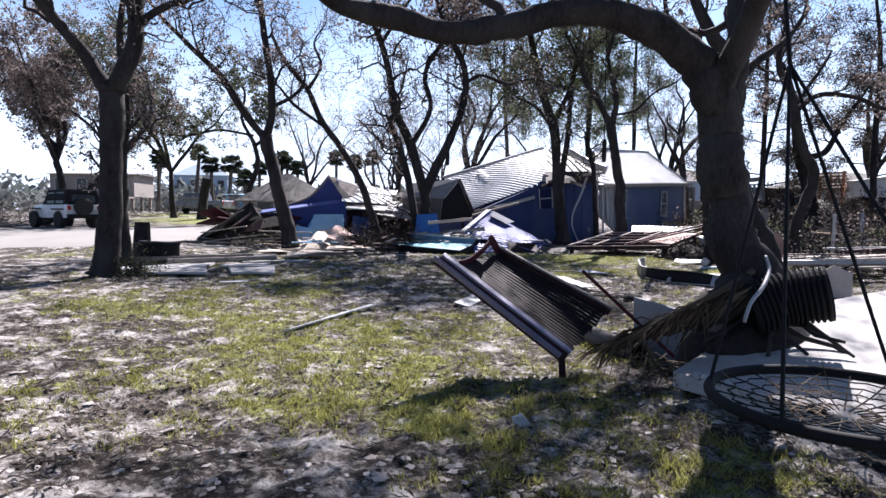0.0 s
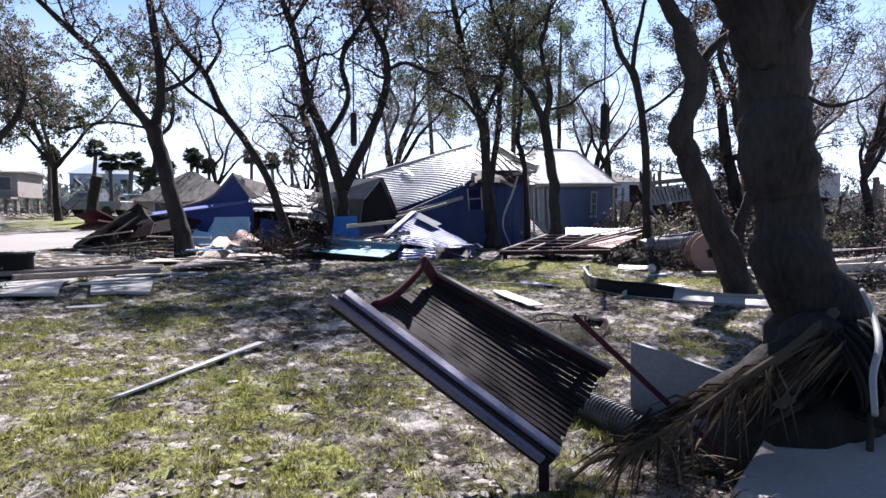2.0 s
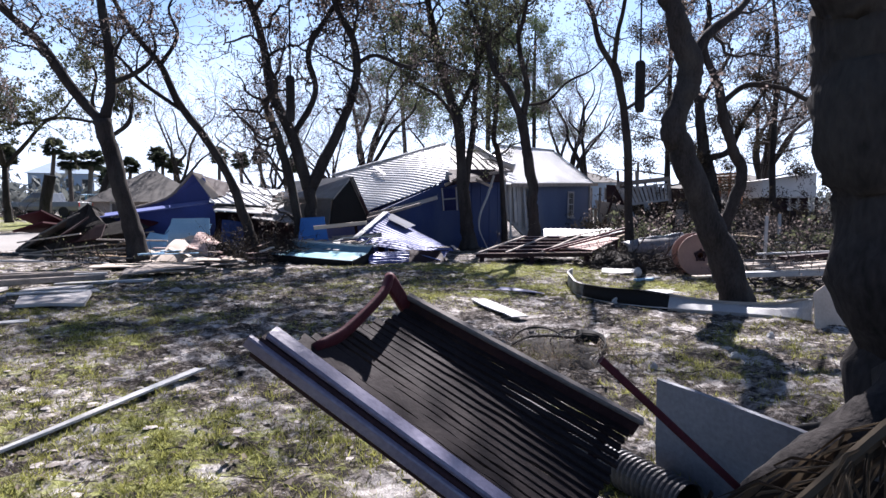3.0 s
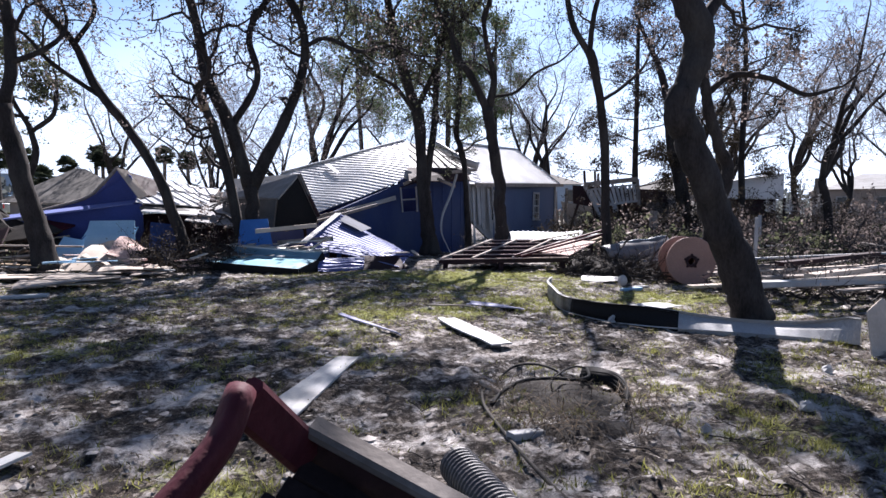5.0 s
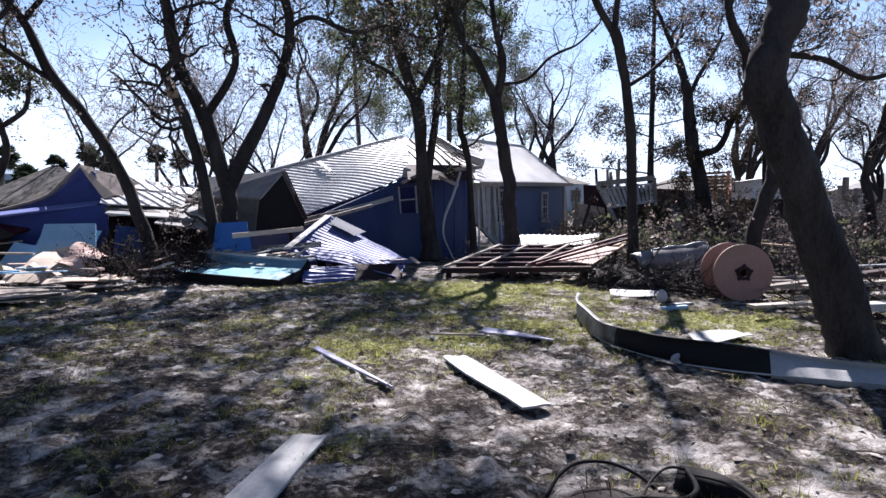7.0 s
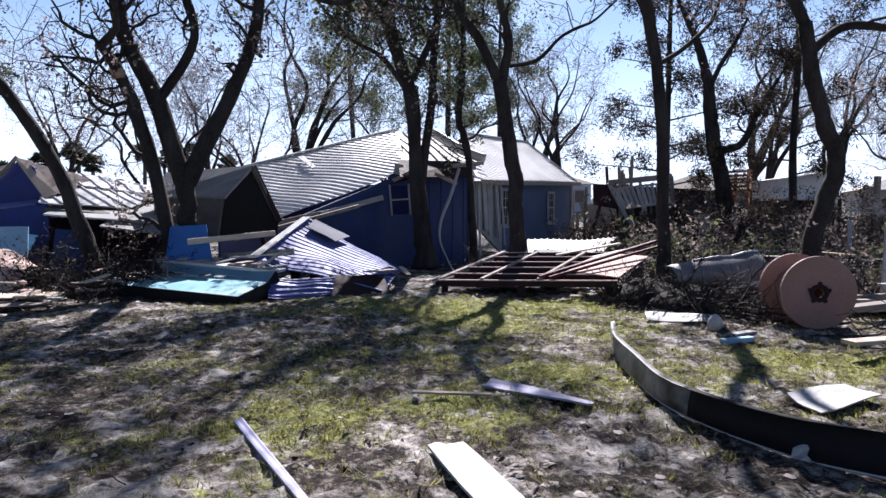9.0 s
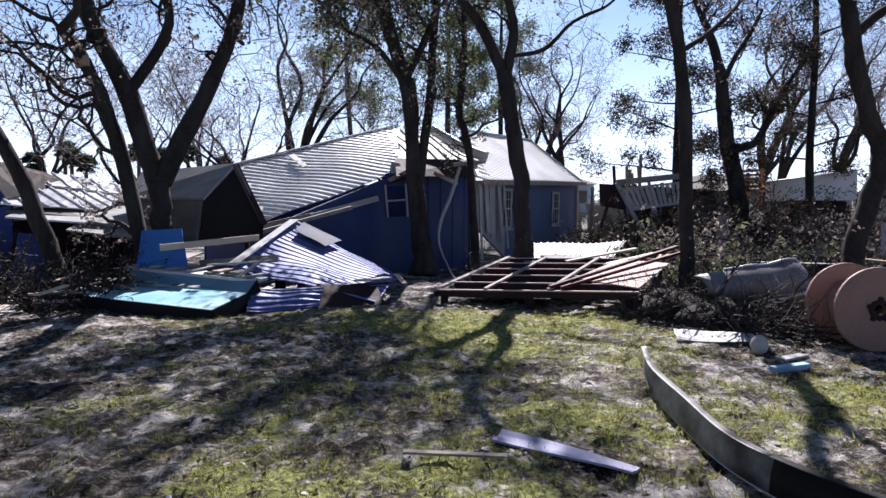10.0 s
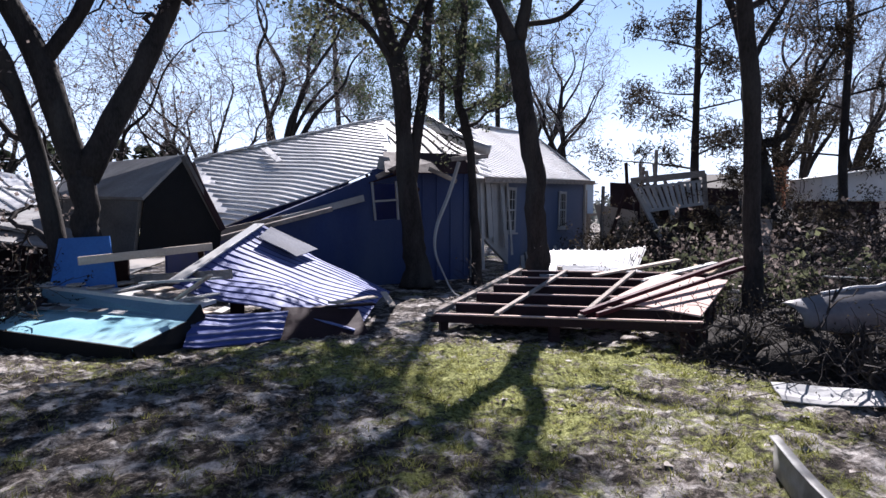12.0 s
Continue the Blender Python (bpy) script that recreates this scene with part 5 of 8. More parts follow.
part("edge_cap", Geo().beam(*sp_((0.7, 22.18, 0.75), (1.8, 24.4, 1.55)), 0.2, 0.03), PALE_METAL, bs, "pale edge cap")
for u, v in ((0.25, 0.25), (0.3, 0.8), (0.8, 0.85), (0.8, 0.4)):
    p = bil(BS_Q, u, v)
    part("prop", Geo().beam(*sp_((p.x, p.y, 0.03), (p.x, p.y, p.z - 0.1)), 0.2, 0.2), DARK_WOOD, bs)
bs2 = thing("roofing_sheet", "crumpled dark blue metal strip below a roofing sheet", "roofing", (1.7, 20.8, 0.05))
ribbed(bs2, [Vector(p) - Vector((1.7, 20.8, 0.05)) for p in ((2.2, 20.95, 0.1), (2.3, 21.6, 0.34), (1.05, 21.6, 0.38), (1.05, 20.75, 0.12))], 5, 0.0, DEEP_BLUE, BLUE_RIB, 0.04, 0.025, 0.02, "sheet", 0.08, 9)
sheet("skylight_panel", [bil(BS_Q, u, v) + Vector((0.02, -0.03, 0.13)) for u, v in ((0.70, 0.62), (0.98, 0.58), (0.99, 0.92), (0.76, 0.9))], 0.015, SKYLIGHT, "milky grey skylight panel on the slumped roofing", "panel", 0.03, 2)
# Dark board fills the shaded gap below the sheet's lower edge.
sheet("shade_board", [(2.2, 21.0, 0.03), (3.4, 21.3, 0.03), (3.3, 21.8, 0.35), (2.2, 21.7, 0.4)], 0.04, DARK_WOOD, "dark board standing for shade under the roofing", "board", 0.03, 2)

# ---- fallen red-brown wooden frame ----
fr = thing("wooden_frame", "fallen red-brown timber wall frame lying on the lawn", "frame", (6.5, 21.0, 0.05))
FB = Vector((6.5, 21.0, 0.05))
fFL, fFR, fBL = Vector((4.32, 21.4, 0.2)), Vector((6.99, 18.92, 0.38)), Vector((6.36, 23.22, 0.62))
fBR = fFR + (fBL - fFL) * 0.92
def fp(u, v, dz=0.0):
    return bil([fFL, fFR, fBR, fBL], u, v) - FB + Vector((0, 0, dz))
part("front_beam", Geo().beam(fp(0, 0, 0.02), fp(1.0, 0, 0.02), 0.05, 0.11), DARK_WOOD, fr)
# Dark board stands in for the shadow beneath the frame's side.
part("side_skirt", Geo().beam(fp(1.0, 0.03, -0.2), fp(0.9, 1.0, -0.3), 0.03, 0.3), DARK_WOOD, fr)
# Pale strip paints the sunlit top of the front beam.
part("front_cap", Geo().beam(fp(0, 0, 0.085), fp(1.0, 0, 0.085), 0.07, 0.022), INSULATION, fr, "pale strip standing for the sunlit beam top")
for v in (0.2, 0.42, 0.62, 0.82, 1.0):
    part("joist", Geo().beam(fp(0.02, v, 0.02), fp(0.98 - 0.1 * v, v, 0.0), 0.05, 0.13), DARK_WOOD, fr)
    # Sunlight on each joist's top edge, put into a pale strip.
    part("joist_cap", Geo().beam(fp(0.02, v, 0.095), fp(0.98 - 0.1 * v, v, 0.075), 0.06, 0.02), (INSULATION, CREAM)[int(v * 10) % 2], fr, "pale strip standing for the sunlit joist top")
part("end_board", Geo().beam(fp(0, -0.03, 0.09), fp(0, 1.03, 0.1), 0.11, 0.04), WOOD, fr, "pale weathered end board")
for u in (0.28, 0.6):
    part("cross_piece", Geo().beam(fp(u, 0, 0.11), fp(u - 0.03, 1, 0.1), 0.07, 0.04), WOOD, fr)
part("cross_piece", Geo().beam(fp(0.6, 0.02, 0.14), fp(1.0, 0.9, 0.35), 0.09, 0.05), RED_WOOD, fr)
part("cross_piece", Geo().beam(fp(0.66, 0.0, 0.14), fp(1.06, 0.75, 0.33), 0.06, 0.05), RED_WOOD, fr)
part("sheathing", Geo().slab([fp(0.62, 0.35, 0.09), fp(0.98, 0.1, 0.09), fp(0.98, 0.8, 0.1), fp(0.7, 0.95, 0.1)], 0.02, (0, 0, 1)), INSULATION, fr, "pinkish sheathing board")
part("sheathing", Geo().slab([fp(0.05, 0.05, -0.06), fp(0.6, 0.02, -0.06), fp(0.6, 0.95, -0.04), fp(0.05, 0.95, -0.05)], 0.02, (0, 0, 1)), DARK_WOOD, fr, "dark sheathing board")
for u, v in ((0.03, 0.05), (0.95, 0.03), (0.9, 0.95), (0.03, 0.95), (0.5, 0.02)):
    p = fp(u, v)
    part("prop", Geo().beam(p, Vector((p.x, p.y, -0.03)), 0.12, 0.12), DARK_WOOD, fr)
for a, b, w, m in (((7.2, 22.0, 0.72), (8.6, 21.7, 0.98), 0.2, CREAM), ((7.6, 21.2, 0.7), (9.0, 21.3, 0.95), 0.14, WHITE), ((7.9, 20.6, 0.62), (9.3, 21.6, 0.85), 0.1, RAW_WOOD), ((6.6, 22.8, 0.66), (8.2, 22.3, 0.74), 0.3, GREY_BOARD)):
    plank(a, b, w, 0.035, m, "pale board thrown over the wooden frame", group="boards on the wooden frame")
porch = thing("porch_roof_sheet", "pale corrugated porch roof sheet lying before the house", "roofing", (8.8, 25.2, 0.05))
PB = Vector((8.8, 25.2, 0.05))
ribbed(porch, [Vector(p) - PB for p in ((7.35, 23.9, 0.5), (9.6, 24.6, 0.5), (11.9, 27.8, 0.85), (8.0, 26.0, 0.9))], 16, 0.0, PALE_METAL, RIB_METAL, 0.05, 0.03, 0.02, "sheet", 0.08, 6)
for x, y, h in ((7.6, 24.2, 0.42), (9.4, 24.8, 0.42), (11.4, 27.5, 0.72), (8.2, 25.8, 0.8)):
    part("prop", Geo().beam(Vector((x, y, 0.03)) - PB, Vector((x, y, h)) - PB, 0.1, 0.1), DARK_WOOD, porch)
sheet("grey_sheet", [(7.1, 23.3, 0.45), (8.6, 22.9, 0.4), (9.2, 23.7, 0.65), (7.5, 24.1, 0.72)], 0.03, GREY_BOARD, "grey sheet leaning on the fallen roofing", "sheet", 0.06, 5)
for k in range(5):
    a, b = Vector((7.2 + 0.25 * k, 23.4 + 0.2 * k, 0.1)), Vector((7.0 + 0.3 * k, 23.2 + 0.3 * k, 0.65 + 0.1 * (k % 2)))
    plank(a, b, 0.1, 0.03, (WHITE, CREAM)[k % 2], "pale splintered board beside an oak", group="splintered boards by the oak")
brush("tangled twigs and cables beside the oak", [(6.1, 23.6, 0.5), (7.6, 23.2, 0.5)], 26, 61, 0.7, 0.8, leaf_n=2)

# ---- debris to the left of the lawn ----
mound = thing("debris_heap", "dark heap of shingles, soil and broken timber", "heap", (-7.6, 24.2, 0.2))
mg = Geo()
rings = []
for j in range(9):
    v = j / 8
    rings.append([Vector((math.cos(a) * 2.2 * (1 - v) * (1 + 0.3 * noise.noise((a * 1.1, v * 2, 3))), math.sin(a) * 1.3 * (1 - v) * (1 + 0.3 * noise.noise((a, v * 3, 6))), -0.05 + 1.6 * v ** 0.8 + 0.18 * noise.noise((a * 2, v * 5, 1)))) for a in [k / 20 * 6.283 for k in range(20)]])
mg.loft(rings)
part("core", mg, SOIL, mound)
for k in range(16):
    a = k * 0.83
    p = Vector((math.cos(a) * 1.6, math.sin(a) * 1.0, 0.25 + 0.16 * (k % 4)))
    t = Vector((-math.sin(a), math.cos(a), 0.25 + 0.2 * math.sin(k * 2.7)))
    part("slab", Geo().slab([p, p + t * 1.1, p * 0.5 + t * 0.9 + Vector((0, 0, 0.65)), p * 0.5 + Vector((0, 0, 0.6))], 0.05), (SHINGLE, DARK_WOOD, SOIL, RED_WOOD)[k % 4], mound)
rr = random.Random(5)
for k in range(16):
    a = (-9.3 + rr.uniform(0, 2.8), 22.9 + rr.uniform(-0.6, 1.0), 0.25 + rr.uniform(0, 0.5))
    d = rr.uniform(-0.5, 0.5)
    L = rr.uniform(1.0, 2.4)
    plank(a, (a[0] + L * math.cos(d), a[1] + L * math.sin(d), a[2] + rr.uniform(-0.15, 0.3)), rr.uniform(0.06, 0.16), 0.04, rr.choice((WOOD, WOOD, RAW_WOOD, CREAM)), "weathered timber on the debris heap", "timber", "timber", "timbers on the debris heap")
scrap((-7.6, -3.4, 18.6, 21.6), 9, 21, (WOOD, WHITE, CREAM, WOOD), "weathered board among the debris", 0.5, 2.2, 0.2, along=8)
scrap((-5.2, -1.6, 20.8, 23.4), 26, 22, (CREAM, WHITE, WOOD, LIGHT_BLUE, INSULATION), "torn board among the debris", 0.4, 1.3, 0.5)
scrap((-9.0, -5.6, 15.6, 18.6), 8, 23, (WOOD, WHITE, WOOD), "long grey board on the sand", 0.8, 3.0, 0.08, along=4)
scrap((-1.2, 4.2, 21.9, 24.2), 26, 24, (WOOD, CREAM, WHITE, DARK_WOOD), "splintered board before the house", 0.4, 1.4, 0.45)
for k, (x, y, z, s, m, lb) in enumerate(((-4.6, 21.7, 0.12, 1.0, CREAM, "tan wallboard sheet lying crumpled"), (-3.9, 22.0, 0.3, 0.9, CREAM, "tan wallboard sheet lying crumpled"), (-5.4, 22.4, 0.35, 0.8, CREAM, "tan wallboard sheet lying crumpled"), (-3.3, 21.6, 0.08, 0.5, INSULATION, "pink insulation scrap on the ground"), (-6.2, 22.2, 0.5, 0.8, WOOD, "grey plywood sheet among the debris"))):
    a = k * 1.3
    u, v = Vector((math.cos(a), math.sin(a), 0.15)) * s, Vector((-math.sin(a), math.cos(a), 0.35)) * s * 0.7
    o = Vector((x, y, z + 0.05))
    sheet("wallboard", [o - u / 2, o + u / 2, o + u / 2 + v, o - u / 2 + v], 0.015, m, lb, "board", 0.12, k + 2)
sheet("blue_wallboard", [(-5.5, 23.7, 0.4), (-4.2, 23.9, 0.35), (-3.9, 24.3, 1.15), (-5.1, 24.3, 1.3)], 0.03, LIGHT_BLUE, "light blue ribbed panel leaning on the ruin", "panel", 0.03, 4)
sheet("blue_wallboard", [(-5.9, 23.3, 0.3), (-5.2, 23.2, 0.25), (-4.9, 23.7, 0.75), (-5.7, 23.9, 0.9)], 0.03, LIGHT_BLUE, "light blue panel lying askew", "panel", 0.03, 6)
sheet("blue_wallboard", [(-3.6, 23.9, 0.1), (-2.9, 24.1, 0.1), (-2.9, 24.5, 1.2), (-3.6, 24.4, 1.3)], 0.03, BLUE_WALL, "blue wall panel standing askew", "panel", 0.03, 7)
for a, w in (((-5.3, 23.76, 0.75), 0), ((-4.75, 23.85, 0.75), 0), ((-4.35, 23.95, 0.72), 0)):
    plank(a, (a[0] + 0.35, a[1] + 0.4, a[2] + 0.5), 0.02, 0.02, NAVY, "thin dark batten on a blue panel", "batten", "batten", "battens on the blue panel")
for q_, m_, lb, wp, sd in ((((-4.5, 17.6), (-2.9, 18.5), (-3.1, 19.1), (-4.7, 18.5)), WOOD, "broad grey plywood lying flat on the sand", 0.06, 32),
                            (((-3.9, 20.4), (-2.6, 20.9), (-2.5, 21.5), (-3.8, 21.3)), CREAM, "broad tan wallboard lying flat on the sand", 0.1, 33)):
    sheet("wallboard", [(x, y, gz(x, y) + 0.13 + 0.06 * (k % 2)) for k, (x, y) in enumerate(q_)], 0.02, m_, lb, "board", wp, sd, 8)
sheet("wallboard", [(-5.0, 22.0, 0.16), (-3.3, 22.0, 0.3), (-3.85, 22.6, 0.85), (-4.5, 22.6, 0.8)], 0.02, CREAM, "tan wallboard sheet crumpled against the debris", "board", 0.15, 34, 8)
sheet("blue_wallboard", [(-5.1, 23.4, 0.5), (-3.8, 23.4, 0.5), (-3.86, 23.7, 1.35), (-5.0, 23.7, 1.35)], 0.03, LIGHT_BLUE, "pale blue wall panel standing against the ruin", "panel", 0.08, 35, 8)
for q_ in (((-6.5, 13.2), (-5.1, 13.2), (-5.9, 15.2), (-7.4, 15.0)), ((-4.6, 13.3), (-3.7, 13.5), (-4.2, 15.2), (-5.3, 15.0))):
    sheet("pale_slab", [(x, y, gz(x, y) + 0.10) for x, y in q_], 0.05, CONCRETE, "pale flat concrete slab on the sand beside the road", "slab", 0.03, 36, 8)
brush("uprooted twigs and leaves before the ruin", [(-2.6, 22.4, 0.9), (-1.6, 22.3, 0.6), (-3.2, 22.6, 0.6)], 190, 31, 1.0, 0.9, LEAF_DARK, 5)
brush("snapped branches around a leaning oak", [(-5.9, 21.2, 1.0), (-6.9, 21.2, 0.8), (-4.9, 21.0, 0.5)], 26, 32, 0.4, 0.9, LEAF_GREEN, 3)
brush("low shrub of palmetto and grass at an oak", [(-6.6, 13.2, 0.35)], 34, 33, 0.35, 0.45, LEAF_GREEN, 6, "shrub")
tub = thing("planter_tub", "dark round planter tub beside the road", "tub", (-7.7, 16.5, 0.12))
pr = [(0.50, 0.0), (0.56, 0.02), (0.57, 0.42), (0.60, 0.44), (0.60, 0.5), (0.52, 0.5), (0.50, 0.3)]
part("shell", Geo().loft([[Vector((r * math.cos(a), r * math.sin(a) * 0.8, z)) for a in [k / 24 * 6.283 for k in range(24)]] for r, z in pr]), BLACK, tub, smooth=False)
part("soil", Geo().cyl((0, 0, 0.28), (0, 0, 0.4), 0.42, 16), SOIL, tub)
plank((-8.15, 16.45, 0.66), (-7.2, 16.4, 0.62), 0.05, 0.03, WOOD, "grey stick across the planter tub", "stick", "stick")
stump = thing("stump", "short dark tree stump beside the road", "stump", (-8.45, 17.2, 0.15))
part("wood", Geo().tube([(0, 0, -0.1), (0, 0, 0.4), (0.02, 0, 1.0)], [0.26, 0.22, 0.2], 12, True, 0.08, np.random.default_rng(4)), BARK, stump)
for k, (x, y, a, L, w, m) in enumerate(((-6.6, 15.4, 8, 1.5, 0.7, CONCRETE), (-5.1, 15.9, 5, 1.1, 0.5, CONCRETE), (-7.9, 17.9, 2, 2.6, 0.12, WOOD), (-5.9, 17.3, 6, 2.4, 0.14, WOOD), (-4.6, 16.9, 12, 1.8, 0.25, WHITE), (-6.4, 18.6, 3, 2.6, 0.12, WOOD))):
    lay(x, y, L, a, w, 0.05, m, "pale flat slab on the sand" if m is CONCRETE else "weathered board on the sand", 0.0, 0.03)

for c, m, lb, wp, sd in ((((-4.75, 17.95), (-3.45, 18.1), (-3.25, 18.75), (-4.6, 18.9)), CREAM, "tan wallboard sheet lying flat on the sand", 0.05, 11), (((-4.6, 19.2), (-3.0, 19.25), (-3.2, 19.8), (-4.5, 19.9)), WOOD, "grey plywood sheet lying flat on the sand", 0.05, 12),
                         (((-5.9, 19.5), (-4.9, 19.4), (-4.8, 20.0), (-5.8, 20.3)), CREAM, "tan wallboard sheet lying flat on the sand", 0.06, 13), (((-3.2, 20.3), (-2.3, 20.1), (-2.2, 20.5), (-3.1, 20.8)), WOOD, "grey plywood sheet lying flat on the sand", 0.05, 14),
                         (((-5.2, 14.3), (-4.0, 15.0), (-4.2, 15.35), (-5.4, 14.7)), WHITE, "pale board slab lying on the sand", 0.02, 15), (((-7.4, 13.9), (-6.3, 14.6), (-6.5, 15.0), (-7.6, 14.3)), WHITE, "pale board slab lying on the sand", 0.02, 16)):
    sheet("wallboard", [(x, y, gz(x, y) + 0.09 + 0.03 * (k % 2)) for k, (x, y) in enumerate(c)], 0.02, m, lb, "board", wp, sd)
sheet("wallboard", [(-4.8, 21.1, 0.14), (-3.6, 21.8, 0.12), (-3.5, 22.9, 0.5), (-4.6, 22.5, 0.75)], 0.02, CREAM, "large tan wallboard sheet lying crumpled", "board", 0.2, 21, 10)
sheet("wallboard", [(-4.2, 22.0, 0.5), (-3.4, 21.9, 0.3), (-3.3, 22.6, 0.7), (-4.0, 22.8, 0.95)], 0.02, INSULATION, "torn pinkish sheathing folded over the debris", "board", 0.22, 22, 8)
sheet("wallboard", [(-3.15, 22.4, 0.12), (-2.75, 22.5, 0.1), (-2.8, 22.9, 0.16), (-3.2, 22.8, 0.2)], 0.02, WHITE, "small white board at the edge of the debris", "board", 0.03, 23)
plank((-6.9, 15.3, 0.22), (-4.6, 16.85, 0.2), 0.16, 0.1, WOOD, "long weathered beam on the sand", "timber", "timber", "long beams on the sand")
plank((-8.2, 15.6, 0.22), (-5.4, 17.4, 0.22), 0.14, 0.1, WOOD, "long weathered beam on the sand", "timber", "timber", "long beams on the sand")

# ---- right-hand side: reel, bent gutter, tub, timber and brush ----
reel = thing("cable_reel", "large pink-brown wooden cable reel standing on its rims", "cable reel", (8.45, 16.2, 0.05))
rax = Vector((0.31, 0.95, 0)).normalized()
def reel_at(d, z=0.5):
    return Vector((0, -0.05, z)) + rax * d
def disc(d0, d1, r, hole=0.0, sides=40):
    """A flat round board between two places on the reel's axis."""
    y = rax.cross(Vector((0, 0, 1)))
    ring = [(r - 0.012, d0), (r, d0 + 0.012), (r, d1 - 0.012), (r - 0.012, d1), (hole, d1), (hole, d0)]
    rings = [[reel_at(d) + (y * math.cos(a) + Vector((0, 0, 1)) * math.sin(a)) * q for q, d in ring] for a in [k / sides * 2 * math.pi for k in range(sides + 1)]]
    return Geo().loft(rings, True, False)
part("flange", disc(0, 0.06, 0.5, 0.07), REEL_WOOD, reel, smooth=False)
part("flange", disc(0.66, 0.72, 0.5, 0.07), REEL_WOOD, reel, smooth=False)
for k in range(18):
    a0, a1 = k / 18 * 6.283, (k + 0.94) / 18 * 6.283
    y = rax.cross(Vector((0, 0, 1)))
    e = [(y * math.cos(a) + Vector((0, 0, 1)) * math.sin(a)) for a in (a0, a1)]
    part("drum_stave", Geo().loft([[reel_at(d) + e[0] * 0.3, reel_at(d) + e[1] * 0.3, reel_at(d) + e[1] * 0.27, reel_at(d) + e[0] * 0.27] for d in (0.06, 0.66)]), REEL_WOOD, reel)
part("hub_plate", disc(-0.012, 0.0, 0.13, 0.07, 8), DARK_WOOD, reel, "rusty hub plate")
for k in range(5):
    a = k / 5 * 6.283 + 0.3
    y = rax.cross(Vector((0, 0, 1)))
    c = reel_at(-0.02) + (y * math.cos(a) + Vector((0, 0, 1)) * math.sin(a)) * 0.13
    part("bolt", Geo().cyl(c, c + rax * 0.02, 0.03, 6), DARK_WOOD, reel)

gut = thing("bent_gutter", "long bent white metal gutter twisted across the lawn", "gutter", (5.7, 13.4, 0.05))
GB2 = Vector((5.7, 13.4, 0.05))
# its lower edge (x, y) and lean in degrees: it stands on edge, then lies over
gl = smooth_line([(5.28, 15.95, 0.24, 88), (4.86, 15.15, 0.25, 84), (4.60, 14.35, 0.23, 76), (4.42, 13.63, 0.22, 80), (4.42, 13.1, 0.23, 80), (4.52, 12.63, 0.24, 78), (4.66, 12.3, 0.25, 72), (4.95, 11.95, 0.26, 50), (5.4, 11.6, 0.26, 28), (5.9, 11.2, 0.27, 20), (6.3, 10.85, 0.28, 30), (6.5, 10.45, 0.3, 84)], 6)
g1 = []
for i in range(len(gl)):
    p = Vector((gl[i, 0], gl[i, 1], 0.085))
    d = Vector((*(gl[min(i + 1, len(gl) - 1), :2] - gl[max(i - 1, 0), :2]), 0)).normalized()
    sidev = Vector((0, 0, 1)).cross(d).normalized()
    a = radians(gl[i, 3]) + 0.08 * noise.noise((i * 0.05, 0, 5))
    wv = sidev * math.cos(a) + Vector((0, 0, 1)) * math.sin(a)
    nv = d.cross(wv).normalized()
    h = gl[i, 2] * (1 + 0.06 * noise.noise((i * 0.06, 3, 1)))
    prof = [(-0.0, -0.07), (0.0, 0.0), (h * 0.5, 0.02 * noise.noise((i * 0.09, 7, 2)) + 0.01), (h, 0.0), (h - 0.01, 0.045)]
    g1.append([p + wv * u + nv * v - GB2 for u, v in prof] + [p + wv * (u * 0.98) + nv * (v + 0.008) - GB2 for u, v in prof][::-1])
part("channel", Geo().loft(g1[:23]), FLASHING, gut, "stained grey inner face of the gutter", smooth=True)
# Black on this stretch paints the shade under the curled lip.
part("channel", Geo().loft(g1[22:46]), BLACK, gut, "inner face of the gutter blackened for its shade", smooth=True)
part("channel", Geo().loft(g1[45:]), WHITE, gut, "white outer face of the gutter", smooth=False)
part("rolled_lip", Geo().tube([r[1] for r in g1[3:50]], 0.010, 6), WHITE, gut, "white rolled lip along the ground")
part("top_edge", Geo().loft([[r[3] + Vector((0, 0, 0.004)), r[4] + Vector((0, 0, 0.012)), r[4] + Vector((0, 0, 0.002)), r[3] - Vector((0, 0, 0.006))] for r in g1[40:]]), WHITE, gut, "white upper flange")
flap = [Vector(p) - GB2 for p in ((6.22, 10.05, 0.06), (6.85, 10.2, 0.06), (6.95, 10.35, 0.46), (6.6, 10.3, 0.62), (6.3, 10.2, 0.5))]
part("end_flap", Geo().slab(flap, 0.012), CREAM, gut, "pale torn end of the gutter standing up")
tubg = thing("plastic_trough", "torn grey plastic trough lying on its side", "trough", (8.0, 18.2, 0.05))
rt, rt_top = [], []
for i in range(15):
    u = i / 14
    x = -0.45 + 1.7 * u
    top = Vector((x, 0.15 - 0.1 * u, 0.74 + 0.20 * u - 0.03 * (1 - u) ** 4 + 0.03 * noise.noise((u * 5, 1, 2))))
    low = Vector((x + 0.1 * (1 - u), -0.02, 0.42 - 0.12 * u + 0.06 * (1 - u) ** 4))
    row = []
    for q in range(8):
        v = q / 7
        row.append(lerp(top, low, v) + Vector((0, -0.26 * math.sin(v * 2.6) * (0.4 + 0.6 * u), 0.05 * math.sin(v * 3.14) + 0.02 * noise.noise((u * 6, v * 4, 3)))))
    rt.append(row + [p + Vector((0, 0.02, -0.012)) for p in row[::-1]])
    rt_top.append(top)
part("shell", Geo().loft(rt), TARP, tubg, smooth=True)
part("rim", Geo().tube(rt_top[4:], 0.022, 6), PALE_METAL, tubg, "pale rim along the top edge")
